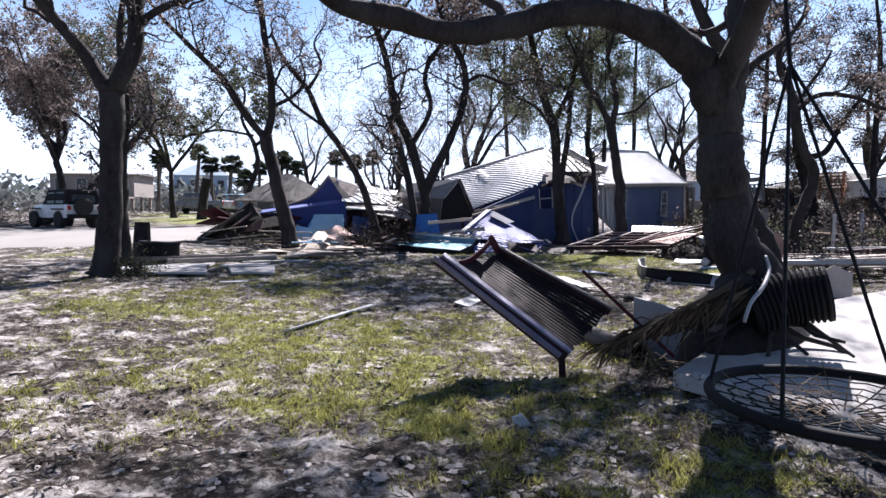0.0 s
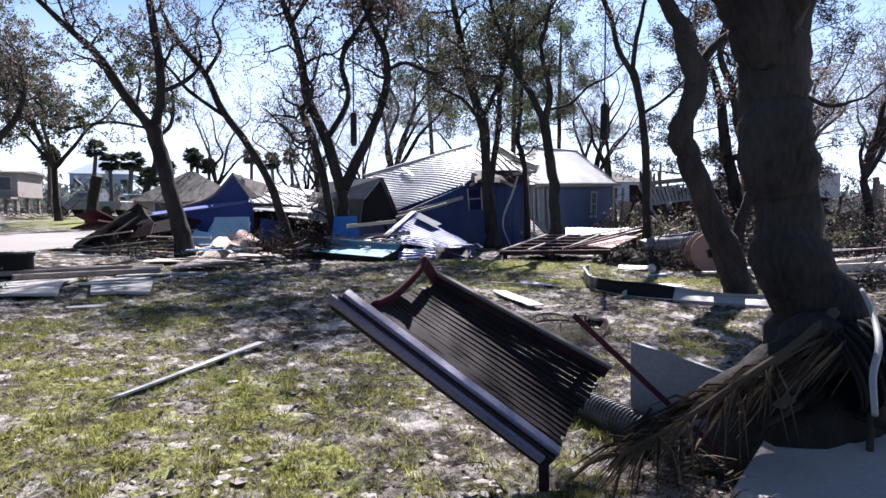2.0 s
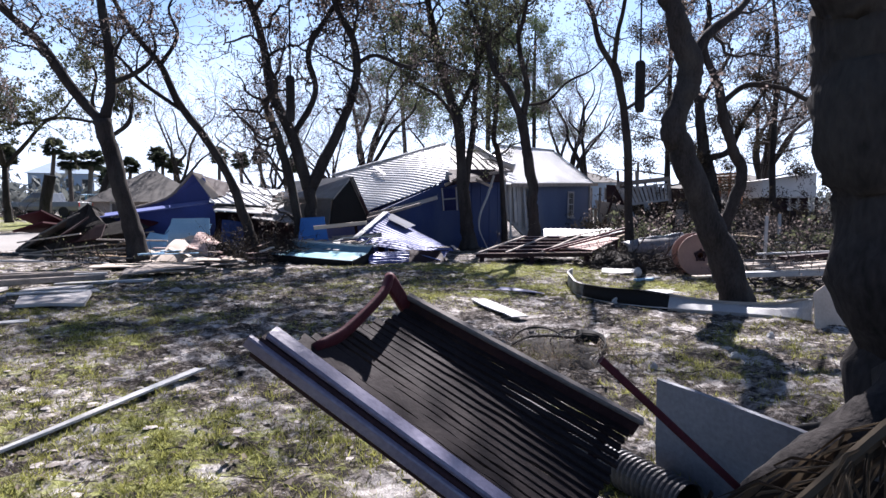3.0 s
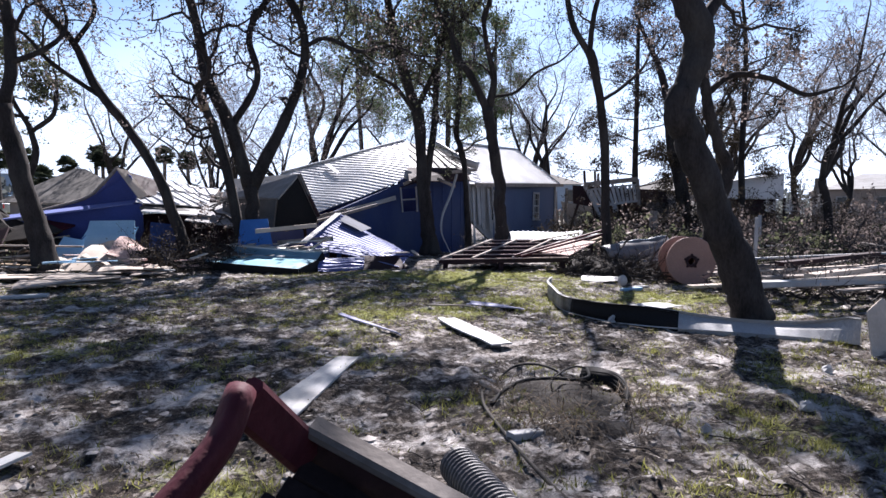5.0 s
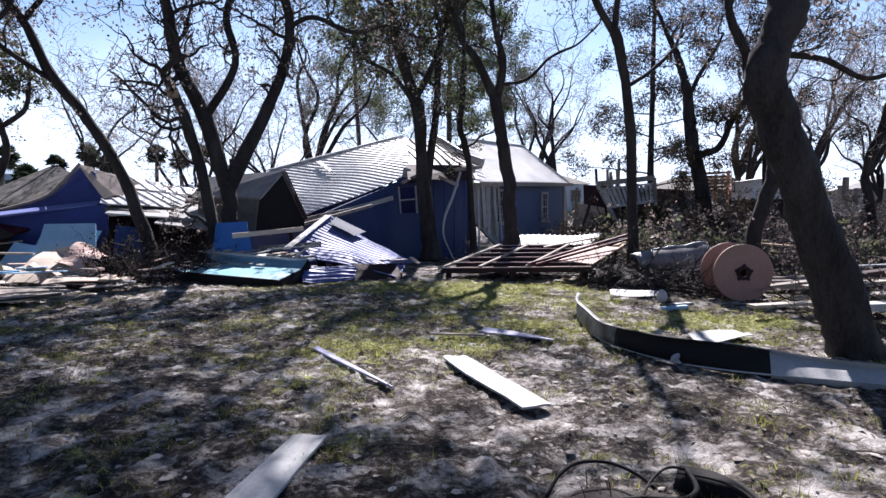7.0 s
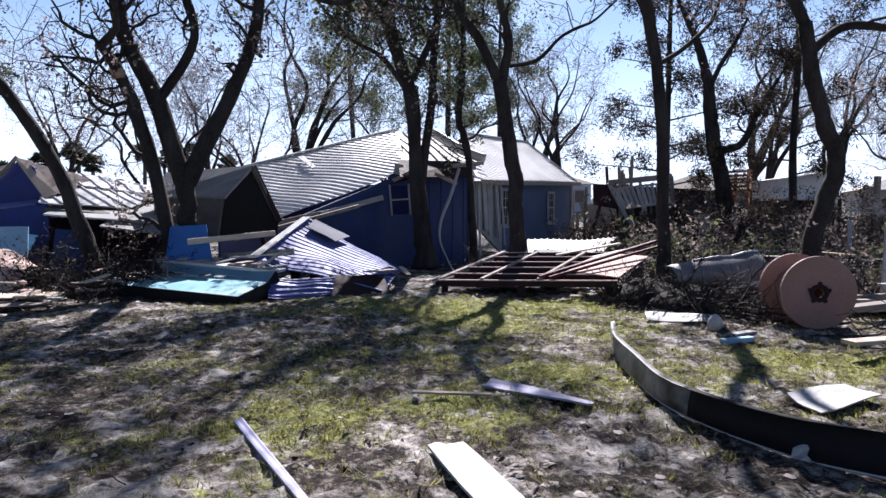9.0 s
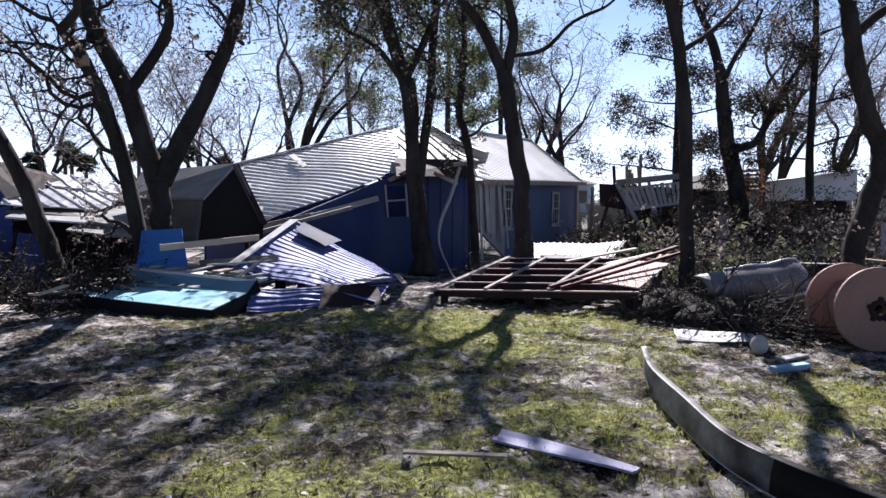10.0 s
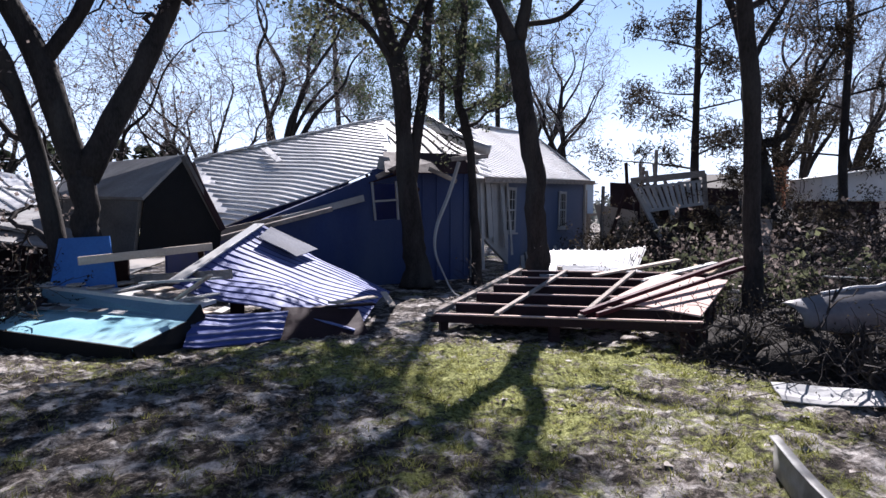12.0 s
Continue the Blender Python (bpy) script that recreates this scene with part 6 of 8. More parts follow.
part("pole", Geo().tube([(0.45, -0.25, 0.36), (0.8, -0.3, 0.40), (1.3, -0.28, 0.52)], 0.022, 6), PALE_METAL, tubg, "pale pole under the trough")
part("prop", Geo().beam((0.4, 0.15, -0.02), (0.4, 0.15, 0.7), 0.3, 0.2), DARK_WOOD, tubg)
part("prop", Geo().beam((1.1, 0.15, -0.02), (1.1, 0.15, 0.8), 0.2, 0.2), DARK_WOOD, tubg)
ball = thing("float_ball", "small pale float ball on the sand", "float", (7.03, 16.4, 0.05))
part("shell", Geo().tube([(0, 0, 0.0), (0, 0, 0.03), (0, 0, 0.1), (0, 0, 0.17), (0, 0, 0.21), (0, 0, 0.225)], [0.03, 0.075, 0.10, 0.08, 0.045, 0.01], 14), CONCRETE, ball, smooth=True)
sheet("white_strip", [(6.5, 17.2, 0.1), (7.3, 16.7, 0.1), (7.4, 16.95, 0.16), (6.65, 17.5, 0.16)], 0.012, WHITE, "pale curved strip lying on the sand", "strip", 0.06, 3)
sheet("white_strip", [(5.45, 13.1, 0.09), (6.3, 13.35, 0.09), (6.3, 13.7, 0.12), (5.5, 13.5, 0.12)], 0.012, WHITE, "white board lying beside the gutter", "board", 0.03, 5)
lay(7.25, 16.15, 0.5, 20, 0.12, 0.03, WHITE, "short white board near a float ball")
lay(6.85, 15.75, 0.45, 5, 0.1, 0.06, LIGHT_BLUE, "short pale blue board on the sand")
rr = random.Random(8)
for k in range(30):
    x, y = rr.uniform(8.2, 15.0), rr.uniform(12.6, 17.2)
    if (x - 8.45) ** 2 + (y - 16.4) ** 2 < 1.3:
        x += 2.0
    L, a = rr.uniform(1.2, 4.2), rr.gauss(-2, 9)
    lay(x, y, L, a, rr.uniform(0.08, 0.24), rr.choice((0.03, 0.045, 0.09)), rr.choice((WOOD, WOOD, DARK_WOOD, WHITE, CREAM, WOOD)), "weathered plank in a loose pile of lumber", rr.uniform(0.0, 0.42), rr.uniform(-0.05, 0.15), group="planks in the lumber pile")
plank((14.67, 21.5, 0.1), (14.75, 21.6, 1.5), 0.12, 0.03, WHITE, "white stake standing in the brush", "stake", "stake", up=(0, -1, 0))
brush("wide tangle of snapped branches and dead leaves", [(11.2, 19.5, 1.8), (13.5, 21.5, 2.4), (10.5, 23.5, 1.8), (15.8, 24.5, 2.8), (12.5, 17.2, 1.5), (17.5, 20.5, 2.4), (13.0, 26.0, 2.0)], 380, 41, 0.8, 1.4, LEAF_BROWN, 3, thick=0.022, lsize=0.09)
brush("tall brush with brown leaves behind the reel", [(12.0, 23.0, 1.6), (15.0, 22.5, 1.8), (17.0, 25.5, 2.0), (19.5, 23.0, 2.0)], 190, 42, 1.7, 1.3, LEAF_BROWN, 7, lsize=0.12)
brush("green-leaved branches flattened in the brush", [(11.5, 20.5, 1.6), (14.5, 20.0, 1.6), (16.5, 22.5, 1.8), (10.0, 22.0, 1.4)], 120, 62, 0.9, 1.1, LEAF_GREEN, 7, lsize=0.13)
scrap((9.6, 17.5, 18.5, 24.0), 34, 63, (WOOD, PALE_METAL, WOOD, RAW_WOOD), "pale broken board caught in the brush", 0.5, 2.0, 0.9, (0.06, 0.16), "boards in the brush")
plank((11.2, 17.6, 0.1), (11.19, 17.55, 1.45), 0.09, 0.04, WHITE, "pale upright stake in the brush", "stake", "stake", "", (0, -1, 0))
for k in range(7):
    x, y = 16.2 + 0.36 * k, 22.9 + 0.25 * math.sin(k * 2.3)
    gr_ = thing("plume_grass", "dry plume grass with a pale feathery head", "grass", (x, y, land(x, y)), "plume grasses in the brush")
    top = Vector((0.12 * math.sin(k * 1.7), 0.05, 2.05 + 0.14 * math.sin(k * 2.9)))
    part("stalk", Geo().tube([(0, 0, 0), tuple(top * 0.5), tuple(top)], 0.012, 5), STRAW, gr_)
    rng, pg = np.random.default_rng(700 + k), Geo()
    for _ in range(70):
        u = rng.random()
        p = np.array(top) * (0.76 + 0.24 * u)
        e = p + np.array((rng.normal(0, 0.1), rng.normal(0, 0.1), rng.uniform(0.0, 0.16))) * (1.15 - 0.7 * u)
        w = rng.normal(0, 0.009, 3)
        pg.add([p - w, p + w, e], [(0, 1, 2)])
    tagged(part("plume", pg, PLUME, gr_, "pale feathery plume"), kind="stuff")
brush("torn palmetto and twigs beside the wooden frame", [(7.6, 19.0, 0.75), (8.3, 19.4, 0.7), (7.6, 18.2, 0.7), (8.5, 18.4, 0.7)], 190, 43, 0.6, 0.7, LEAF_DARK, 2, lsize=0.03)
brush("twigs heaped in front of the grey trough", [(7.9, 17.3, 0.6), (8.6, 17.5, 0.5)], 120, 44, 0.5, 0.7, LEAF_DARK, 2, lsize=0.03)
brush("flattened twigs among the lumber", [(10.0, 14.5, 1.6), (12.5, 14.0, 1.6), (9.6, 12.2, 1.0), (8.6, 13.6, 0.8)], 150, 45, 0.35, 0.9, leaf_n=2)
rb = thing("soil_bank", "dark bank of torn soil and roots", "soil", (8.0, 19.0, 0.0))
def lump(parent, c, rx, ry, h, seed, material=SOIL):
    rings = []
    for j in range(8):
        v = j / 7
        rings.append([Vector(c) + Vector((math.cos(a) * rx * math.cos(v * 1.5) * (1 + 0.3 * noise.noise((math.cos(a) * 1.4, math.sin(a) * 1.4 + v, seed))), math.sin(a) * ry * math.cos(v * 1.5) * (1 + 0.3 * noise.noise((math.cos(a) * 2, math.sin(a) * 2, seed + v))), -0.06 + h * math.sin(v * 1.5) * (1 + 0.3 * noise.noise((a, v * 2, seed))))) for a in [k / 22 * 6.283 for k in range(22)]])
    return part("lump", Geo().loft(rings), material, parent, smooth=True)
lump(rb, (0.1, -0.1, 0), 0.9, 0.7, 0.42, 1)
lump(rb, (0.9, -0.9, 0), 1.0, 0.6, 0.35, 2)
lump(rb, (1.6, 1.2, 0), 1.3, 0.9, 0.4, 3)
lump(rb, (-0.35, 0.25, 0), 0.55, 0.5, 0.5, 4)
lump(rb, (0.5, -1.2, 0), 0.8, 0.4, 0.28, 5)
lump(rb, (-0.5, -0.1, 0), 0.6, 0.5, 0.5, 6)
lump(rb, (-0.3, -0.8, 0), 0.5, 0.55, 0.42, 7)
lump(rb, (0.5, -0.5, 0), 0.8, 0.6, 0.5, 8)

rail = thing("deck_railing", "tilted white deck railing torn from a porch", "railing", (15.2, 31.6, 0.05))
RL = Vector((15.2, 31.6, 0.05))
r0, r1 = Vector((13.5, 31.3, 2.9)) - RL, Vector((16.0, 30.9, 3.17)) - RL
d0, d1 = Vector((0.55, -0.1, -1.0)), Vector((0.05, -0.05, -1.0))
part("top_rail", Geo().beam(r0, r1, 0.16, 0.22), WOOD, rail)
part("bottom_rail", Geo().beam(r0 + d0, r1 + d1, 0.08, 0.10), WHITE, rail)
part("upper_rail", Geo().beam(r0 + d0 * 0.24, r1 + d1 * 0.24, 0.06, 0.08), WHITE, rail)
part("post", Geo().beam(r0, r0 + Vector((1.05, -0.2, -2.0)), 0.14, 0.14), WHITE, rail)
part("post", Geo().beam(r1, r1 + d1 * 1.2, 0.14, 0.14), WOOD, rail)
for k in range(11):
    u = 0.07 + k * 0.085
    part("baluster", Geo().beam(lerp(r0 + d0 * 0.26, r1 + d1 * 0.26, u), lerp(r0 + d0 * 0.97, r1 + d1 * 0.97, u), 0.12, 0.05, (0, -1, 0)), WHITE, rail)
part("bracket", Geo().beam(lerp(r0 + d0, r1 + d1, 0.42), lerp(r0 + d0, r1 + d1, 0.44) + Vector((0.05, 0, -0.4)), 0.2, 0.06, (0, -1, 0)), WHITE, rail)
part("deck", Geo().slab([r0 + Vector((1.0, 0.3, -1.7)), r1 + Vector((0.3, 0.2, -1.6)), r1 + Vector((1.6, 2.4, -1.3)), r0 + Vector((1.6, 2.4, -1.3))], 0.12, (0, 0, 1)), DARK_WOOD, rail, "dark broken deck")
for dx, dy in ((0.7, 0.5), (2.0, -0.6), (2.6, 1.4), (1.2, 2.3)):
    part("post", Geo().beam(r0 + Vector((dx, dy, -1.7)), r0 + Vector((dx, dy, -2.75)), 0.12, 0.12), DARK_WOOD, rail)
rr = random.Random(12)
for k in range(16):
    x, y = 13.2 + rr.uniform(0, 3.2), 33.2 + rr.uniform(-0.8, 2.2)
    plank((x, y, 0.3), (x + rr.uniform(-0.9, 0.9), y + rr.uniform(-0.5, 0.5), rr.uniform(2.4, 4.3)), 0.1, 0.1, rr.choice((WOOD, DARK_WOOD)), "broken post standing askew beside the wing", "post", "post", "broken posts beside the wing", (0, -1, 0))
for k in range(12):
    x, y = 13.0 + rr.uniform(0, 6), 29.5 + rr.uniform(-2, 3)
    plank((x, y, 0.2 + rr.uniform(0, 0.8)), (x + rr.uniform(-1.5, 1.5), y + rr.uniform(-1, 1), 0.3 + rr.uniform(0, 1.3)), 0.16, 0.04, rr.choice((WOOD, WHITE, DARK_WOOD)), "broken deck board in the wreckage", group="broken deck boards")
sheet("wall_section", [(13.9, 33.5, 0.2), (14.9, 32.6, 0.2), (14.7, 32.9, 1.9), (13.5, 33.9, 2.2)], 0.08, CREAM, "leaning tan wall section beside the wing", "wall", 0.05, 3)
brush("dark brush filling the broken porch", [(14.8, 32.2, 1.7), (17.2, 30.6, 2.0), (13.0, 30.3, 1.0), (19.5, 28.5, 2.2), (21.5, 27.0, 2.0), (16.5, 28.0, 1.6)], 560, 46, 2.6, 1.4, LEAF_DARK, 13, lsize=0.09)

brush("dark leafy wreckage behind the railing", [(17.6, 31.2, 1.6), (19.4, 30.2, 1.6), (15.6, 33.0, 1.2)], 260, 49, 3.6, 1.3, LEAF_DARK, 14, lsize=0.1)

deck = thing("orange_deck", "orange pine deck frame wrecked among the trees", "deck", (21.2, 33.3, 0.7))
for k in range(6):
    part("deck_board", Geo().beam((-0.8, 0.1 * k, 2.05 + 0.17 * k), (0.8, 0.3, 2.1 + 0.17 * k + 0.02 * (k % 3)), 0.03, 0.11), ORANGE_WOOD, deck)
for x in (-0.7, -0.1, 0.6):
    part("post", Geo().beam((x, 0.35, -0.75), (x + 0.1, 0.4, 2.9 + 0.3 * x), 0.12, 0.12), ORANGE_WOOD, deck)
part("stair_stringer", Geo().beam((-1.4, 0.2, 3.1), (-0.9, 0.0, 2.0), 0.05, 0.2), WHITE, deck)

# dark fill and porch remains behind the railing, and shade under the slumped roofing
# Dark sheet added where a dark void shows between the balusters.
sheet("porch_wall", [(14.0, 33.4, 0.0), (18.2, 31.5, 0.0), (18.1, 31.8, 2.7), (14.1, 33.8, 3.0)], 0.08, DARK_WOOD, "dark sheet filling the shaded void behind the railing", "wall", 0.08, 3)
sheet("porch_floor", [(14.2, 31.4, 0.75), (17.3, 30.0, 0.6), (18.2, 32.0, 1.1), (15.0, 33.4, 1.3)], 0.1, DARK_WOOD, "dark collapsed porch floor", "floor", 0.1, 5)
sheet("fallen_shingles", [(16.8, 30.6, 1.4), (19.4, 29.8, 1.2), (19.8, 31.8, 2.2), (17.2, 32.4, 2.3)], 0.06, SHINGLE, "torn shingle roof section in the brush", "roofing", 0.1, 7)
for k, (x, y, rx, h) in enumerate(((15.4, 31.9, 1.9, 1.5), (18.0, 30.6, 1.6, 1.2), (20.5, 28.8, 2.2, 1.1), (12.9, 30.6, 0.8, 0.9))):
    hb = thing("soil_bank", "dark heap of soil, roots and wreckage under the porch", "soil", (x, y, 0.0), "dark heaps round the porch")
    lump(hb, (0, 0, 0), rx, rx * 0.7, h, 31 + k)
# Dark lump added as the shade beneath the roofing sheet.
us = thing("soil_bank", "dark lump standing for shade under the slumped roofing", "soil", (2.45, 22.0, 0.02))
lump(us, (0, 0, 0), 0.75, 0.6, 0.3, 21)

# ---- foreground: bench, pipe, ring of straw, boards ----
bench = thing("swing_bench", "dark red slatted wooden swing bench tipped over on the lawn", "bench", (0.9, 5.7, 0.05))
BB = Vector((0.9, 5.7, 0.05))
bA, bB, bC, bD = Vector((-0.05, 5.45, 1.10)), Vector((1.07, 5.2, 0.26)), Vector((1.6, 5.8, 0.55)), Vector((0.56, 6.16, 1.10))
bn = (bB - bA).cross(bD - bA).normalized()
def bp_(u, v, h=0.0):
    """Along the bench (u), across its slats (v), above them (h); the seat sags a little across."""
    return bil([bA, bB, bC, bD], u, v) + bn * (h - 0.05 * math.sin(v * math.pi)) - BB
near_axis = (bB - bA).normalized()
part("near_beam", Geo().beam(bp_(0.015, 0.0, -0.03), bp_(1.0, 0.0, -0.03), 0.045, 0.10, bn, 0.008), DARK_WOOD, bench, "worn dark front rail")
part("near_cap", Geo().beam(bp_(0.015, 0.035, 0.035), bp_(1.0, 0.035, 0.035), 0.075, 0.026, bn, 0.008), BENCH_CAP, bench)
part("near_lip", Geo().beam(bp_(0.0, -0.035, -0.02), bp_(0.97, -0.035, -0.02), 0.03, 0.05, bn, 0.006), BENCH_CAP, bench)
part("far_rail", Geo().beam(bp_(0.0, 1.0, 0.0), bp_(1.0, 1.0, 0.0), 0.05, 0.09, bn, 0.008), DARK_WOOD, bench)
part("far_cap", Geo().beam(bp_(0.0, 0.975, 0.055), bp_(1.0, 0.975, 0.055), 0.05, 0.024, bn, 0.008), BENCH_EDGE, bench, "pale worn edge of the bench rail")
br_ = random.Random(3)
slat_y = bn.cross(near_axis).normalized()
for k in range(17):
    v = 0.075 + k * 0.0535
    u0, u1 = 0.02 + 0.03 * br_.random(), 1.0 - 0.02 * br_.random()
    rings = []
    for i in range(29):
        u = u0 + (u1 - u0) * i / 28
        lo = 0.022 - 0.008 * ss(5 * (noise.noise((u * 6, k * 3.1, 1.0)) - 0.1))
        hi = 0.022 - 0.008 * ss(5 * (noise.noise((u * 6, k * 3.1, 8.0)) - 0.1))
        c = bp_(u, v)
        rings.append([c - slat_y * lo - bn * 0.008, c + slat_y * hi - bn * 0.008, c + slat_y * hi + bn * 0.008, c - slat_y * lo + bn * 0.008])
    part("slat", Geo().loft(rings), BENCH_SLAT, bench)
for u in (0.1, 0.5, 0.92):
    part("batten", Geo().tube([bp_(u, v, -0.04) for v in (0.0, 0.2, 0.4, 0.6, 0.8, 1.0)], 0.024, 6), DARK_WOOD, bench)
tip = Vector((0.47, 5.97, 1.25)) - BB
arm = smooth_line([(*bp_(0.08, 0.2, -0.02), 0.05), (*(bp_(0.06, 0.42, 0.03)), 0.055), (*lerp(bp_(0.05, 0.6, 0.08), tip, 0.5), 0.055), (*tip, 0.06)], 5)
rings = []
for i in range(len(arm)):
    p = Vector(arm[i, :3])
    d = Vector(arm[min(i + 1, len(arm) - 1), :3] - arm[max(0, i - 1), :3]).normalized()
    w = near_axis - near_axis.dot(d) * d
    w.normalize()
    up = w.cross(d)
    s = 1.0 if i < len(arm) - 1 else 0.7
    rings.append([p + w * math.cos(a) * 0.022 + up * math.sin(a) * 0.062 * s for a in [k / 12 * 6.283 for k in range(12)]])
part("arm", Geo().loft(rings), RED_WOOD, bench, "rounded red arm rest", smooth=True)
part("arm_post", Geo().beam(tip + Vector((0.0, 0.03, -0.02)), bp_(0.02, 0.97, 0.0), 0.07, 0.035, near_axis, 0.008), RED_WOOD, bench)
part("leg", Geo().beam(bp_(0.98, 0.03, -0.06), Vector((bp_(0.98, 0.03).x, bp_(0.98, 0.03).y + 0.1, -0.05)), 0.05, 0.05, near_axis), DARK_WOOD, bench)


def corrugated(label, line, r, material, pitch=0.035, sides=20, name="corrugated_pipe"):
    """A ribbed plastic pipe along a line, open at both ends."""
    ln = smooth_line([(*p, 0) for p in line], 12)[:, :3]
    seg = np.linalg.norm(np.diff(ln, axis=0), axis=1)
    s = np.concatenate([[0], np.cumsum(seg)])
    n = int(s[-1] / pitch * 3)
    q = np.linspace(0, s[-1], n)
    pts = np.stack([np.interp(q, s, ln[:, i]) for i in range(3)], axis=1)
    rad = r * (1 + 0.055 * np.where(np.arange(n) % 3 == 0, -1, 1))
    o = np.array((line[0][0], line[0][1], 0.05))
    ob = thing(name, label, "pipe", tuple(o))
    pts_l = pts - o
    part("outer_wall", Geo().tube(pts_l, rad, sides, False), material, ob)
    part("inner_wall", Geo().tube(pts_l, np.full(n, r * 0.88), sides, False), BLACK, ob)
    for e in (0, n - 1):
        d = unit(pts[min(e + 1, n - 1)] - pts[max(e - 1, 0)])
        part("end_ring", Geo().tube([pts_l[e] - d * 0.008, pts_l[e], pts_l[e] + d * 0.008], [r * 1.03, r * 1.05, r * 1.03], sides, False), material, ob)
    return ob


corrugated("grey corrugated drain pipe half under the bench", [(1.38, 8.2, 0.15), (1.46, 7.5, 0.14), (1.65, 6.7, 0.13), (1.9, 5.85, 0.13)], 0.10, PIPE_GREY)
corrugated("wide black corrugated culvert pipe behind the big oak", [(2.58, 5.1, 0.70), (2.84, 5.02, 0.79), (3.1, 4.9, 0.85)], 0.215, BLACK, 0.04, 28)

# torn ring of a dark tub in the sand, with soil and straw in it
RING_AT = Vector((2.66, 9.72, 0.05))
ring = thing("buried_tub", "dark buried tub rim filled with dry straw and soil", "tub", RING_AT)
lump(ring, (0.0, -0.3, 0), 0.50, 0.40, 0.10, 8)
lump(ring, (-0.1, 0.15, 0), 0.36, 0.26, 0.09, 11)
lump(ring, (-0.25, -0.95, 0), 0.42, 0.26, 0.12, 9)
lump(ring, (-0.5, -1.15, 0), 0.3, 0.18, 0.08, 10)
for label, r, line in (("thin black hoop standing up from the tub", 0.010, [(2.2, 9.98, 0.08), (2.32, 10.09, 0.14), (2.46, 10.15, 0.17), (2.62, 10.12, 0.17), (2.72, 10.0, 0.15), (2.78, 9.9, 0.1)]),
                       ("dark front rim of the tub", 0.015, [(1.95, 9.38, 0.08), (2.1, 9.55, 0.13), (2.33, 9.69, 0.16), (2.58, 9.70, 0.16), (2.78, 9.68, 0.14), (2.93, 9.76, 0.14), (3.02, 9.97, 0.15)]),
                       ("black loop of hose over the rim", 0.008, [(3.02, 9.97, 0.15), (2.92, 9.98, 0.17), (2.79, 9.91, 0.17), (2.65, 9.79, 0.15), (2.56, 9.69, 0.12), (2.54, 9.62, 0.08)])):
    part("rim", Geo().tube([Vector(p[:3]) - RING_AT for p in smooth_line([(*q, r) for q in line], 5)], r, 7), BLACK, ring, label, smooth=True)
wall_l = smooth_line([(3.00, 10.02, 0.14, 0), (3.10, 9.88, 0.16, 0), (3.15, 9.72, 0.17, 0), (3.12, 9.52, 0.16, 0), (3.03, 9.3, 0.13, 0), (2.9, 9.1, 0.09, 0)], 4)
part("side_wall", Geo().loft([[Vector((x - 0.05, y - 0.02, 0.02)) - RING_AT, Vector((x, y, z + 0.02 * math.sin(9 * y))) - RING_AT, Vector((x + 0.012, y + 0.006, z)) - RING_AT, Vector((x + 0.06, y + 0.02, 0.02)) - RING_AT] for x, y, z, _ in wall_l]), BLACK, ring, smooth=True)
for k in range(3):
    part("wall_rib", Geo().tube([Vector((x - 0.012 - 0.012 * k, y - 0.006, max(0.03, z - 0.025 - 0.03 * k))) - RING_AT for x, y, z, _ in wall_l[:14]], 0.006, 5), BLACK, ring)


def straw(parent, c, r, count, seed, h=0.1, length=0.3, material=STRAW, name="straw", width=0.006):
    rng = np.random.default_rng(seed)
    g = Geo()
    for _ in range(count):
        a, q = rng.uniform(0, 6.283), r * math.sqrt(rng.random())
        p = np.array(c) + np.array((q * math.cos(a), q * math.sin(a), rng.uniform(0.01, h)))
        d = unit(np.array((rng.normal(), rng.normal(), rng.normal(0, 0.22)))) * length * rng.uniform(0.4, 1.2)
        s = unit(np.cross(d, (0, 0, 1))) * width
        m = p + d * 0.5 + np.array((0, 0, 0.02))
        g.add([p - s, p + s, m + s, m - s, p + d], [(0, 1, 2, 3), (3, 2, 4)])
    return tagged(part(name, g, material, parent, "dry straw"), kind="stuff")


straw(ring, (-0.2, -0.25, 0.05), 0.42, 260, 51, 0.08, 0.16, DEAD_FROND, width=0.003)
straw(ring, (-0.45, -0.82, 0.05), 0.32, 260, 52, 0.08, 0.16, STRAW, width=0.003)
straw(ring, (-0.3, -1.1, 0.03), 0.4, 160, 56, 0.06, 0.2, DEAD_FROND, width=0.003)
straw(ring, (-0.62, -0.05, 0.03), 0.16, 90, 57, 0.08, 0.16, STRAW, width=0.003)
straw(ring, (0.4, -0.5, 0.03), 0.2, 90, 58, 0.06, 0.18, STRAW, width=0.003)
straw(ring, (0.1, -0.95, 0.02), 0.5, 90, 59, 0.05, 0.2, STRAW, width=0.003)
hs = smooth_line([(2.0, 9.75, 0.08, 0.012), (1.94, 9.6, 0.11, 0.012), (1.87, 9.3, 0.10, 0.012), (1.85, 8.95, 0.09, 0.012), (1.83, 8.5, 0.09, 0.012), (1.83, 7.9, 0.09, 0.012), (1.9, 7.3, 0.09, 0.012)], 5)
tagged(part("garden_hose", Geo().tube(hs[:, :3], hs[:, 3], 7), PALM_BARK, smooth=True), "thin brown hose trailing over the sand", "hose")
lay(1.96, 8.7, 0.26, 20, 0.08, 0.05, WHITE, "short pale wood block beside the straw")
lay(2.12, 9.9, 0.38, -80, 0.05, 0.04, WOOD, "short broken stick beside the straw", name="stick", category="stick")
lay(2.55, 9.15, 0.6, 12, 0.02, 0.015, WOOD, "thin dry stick across the straw", name="stick", category="stick")
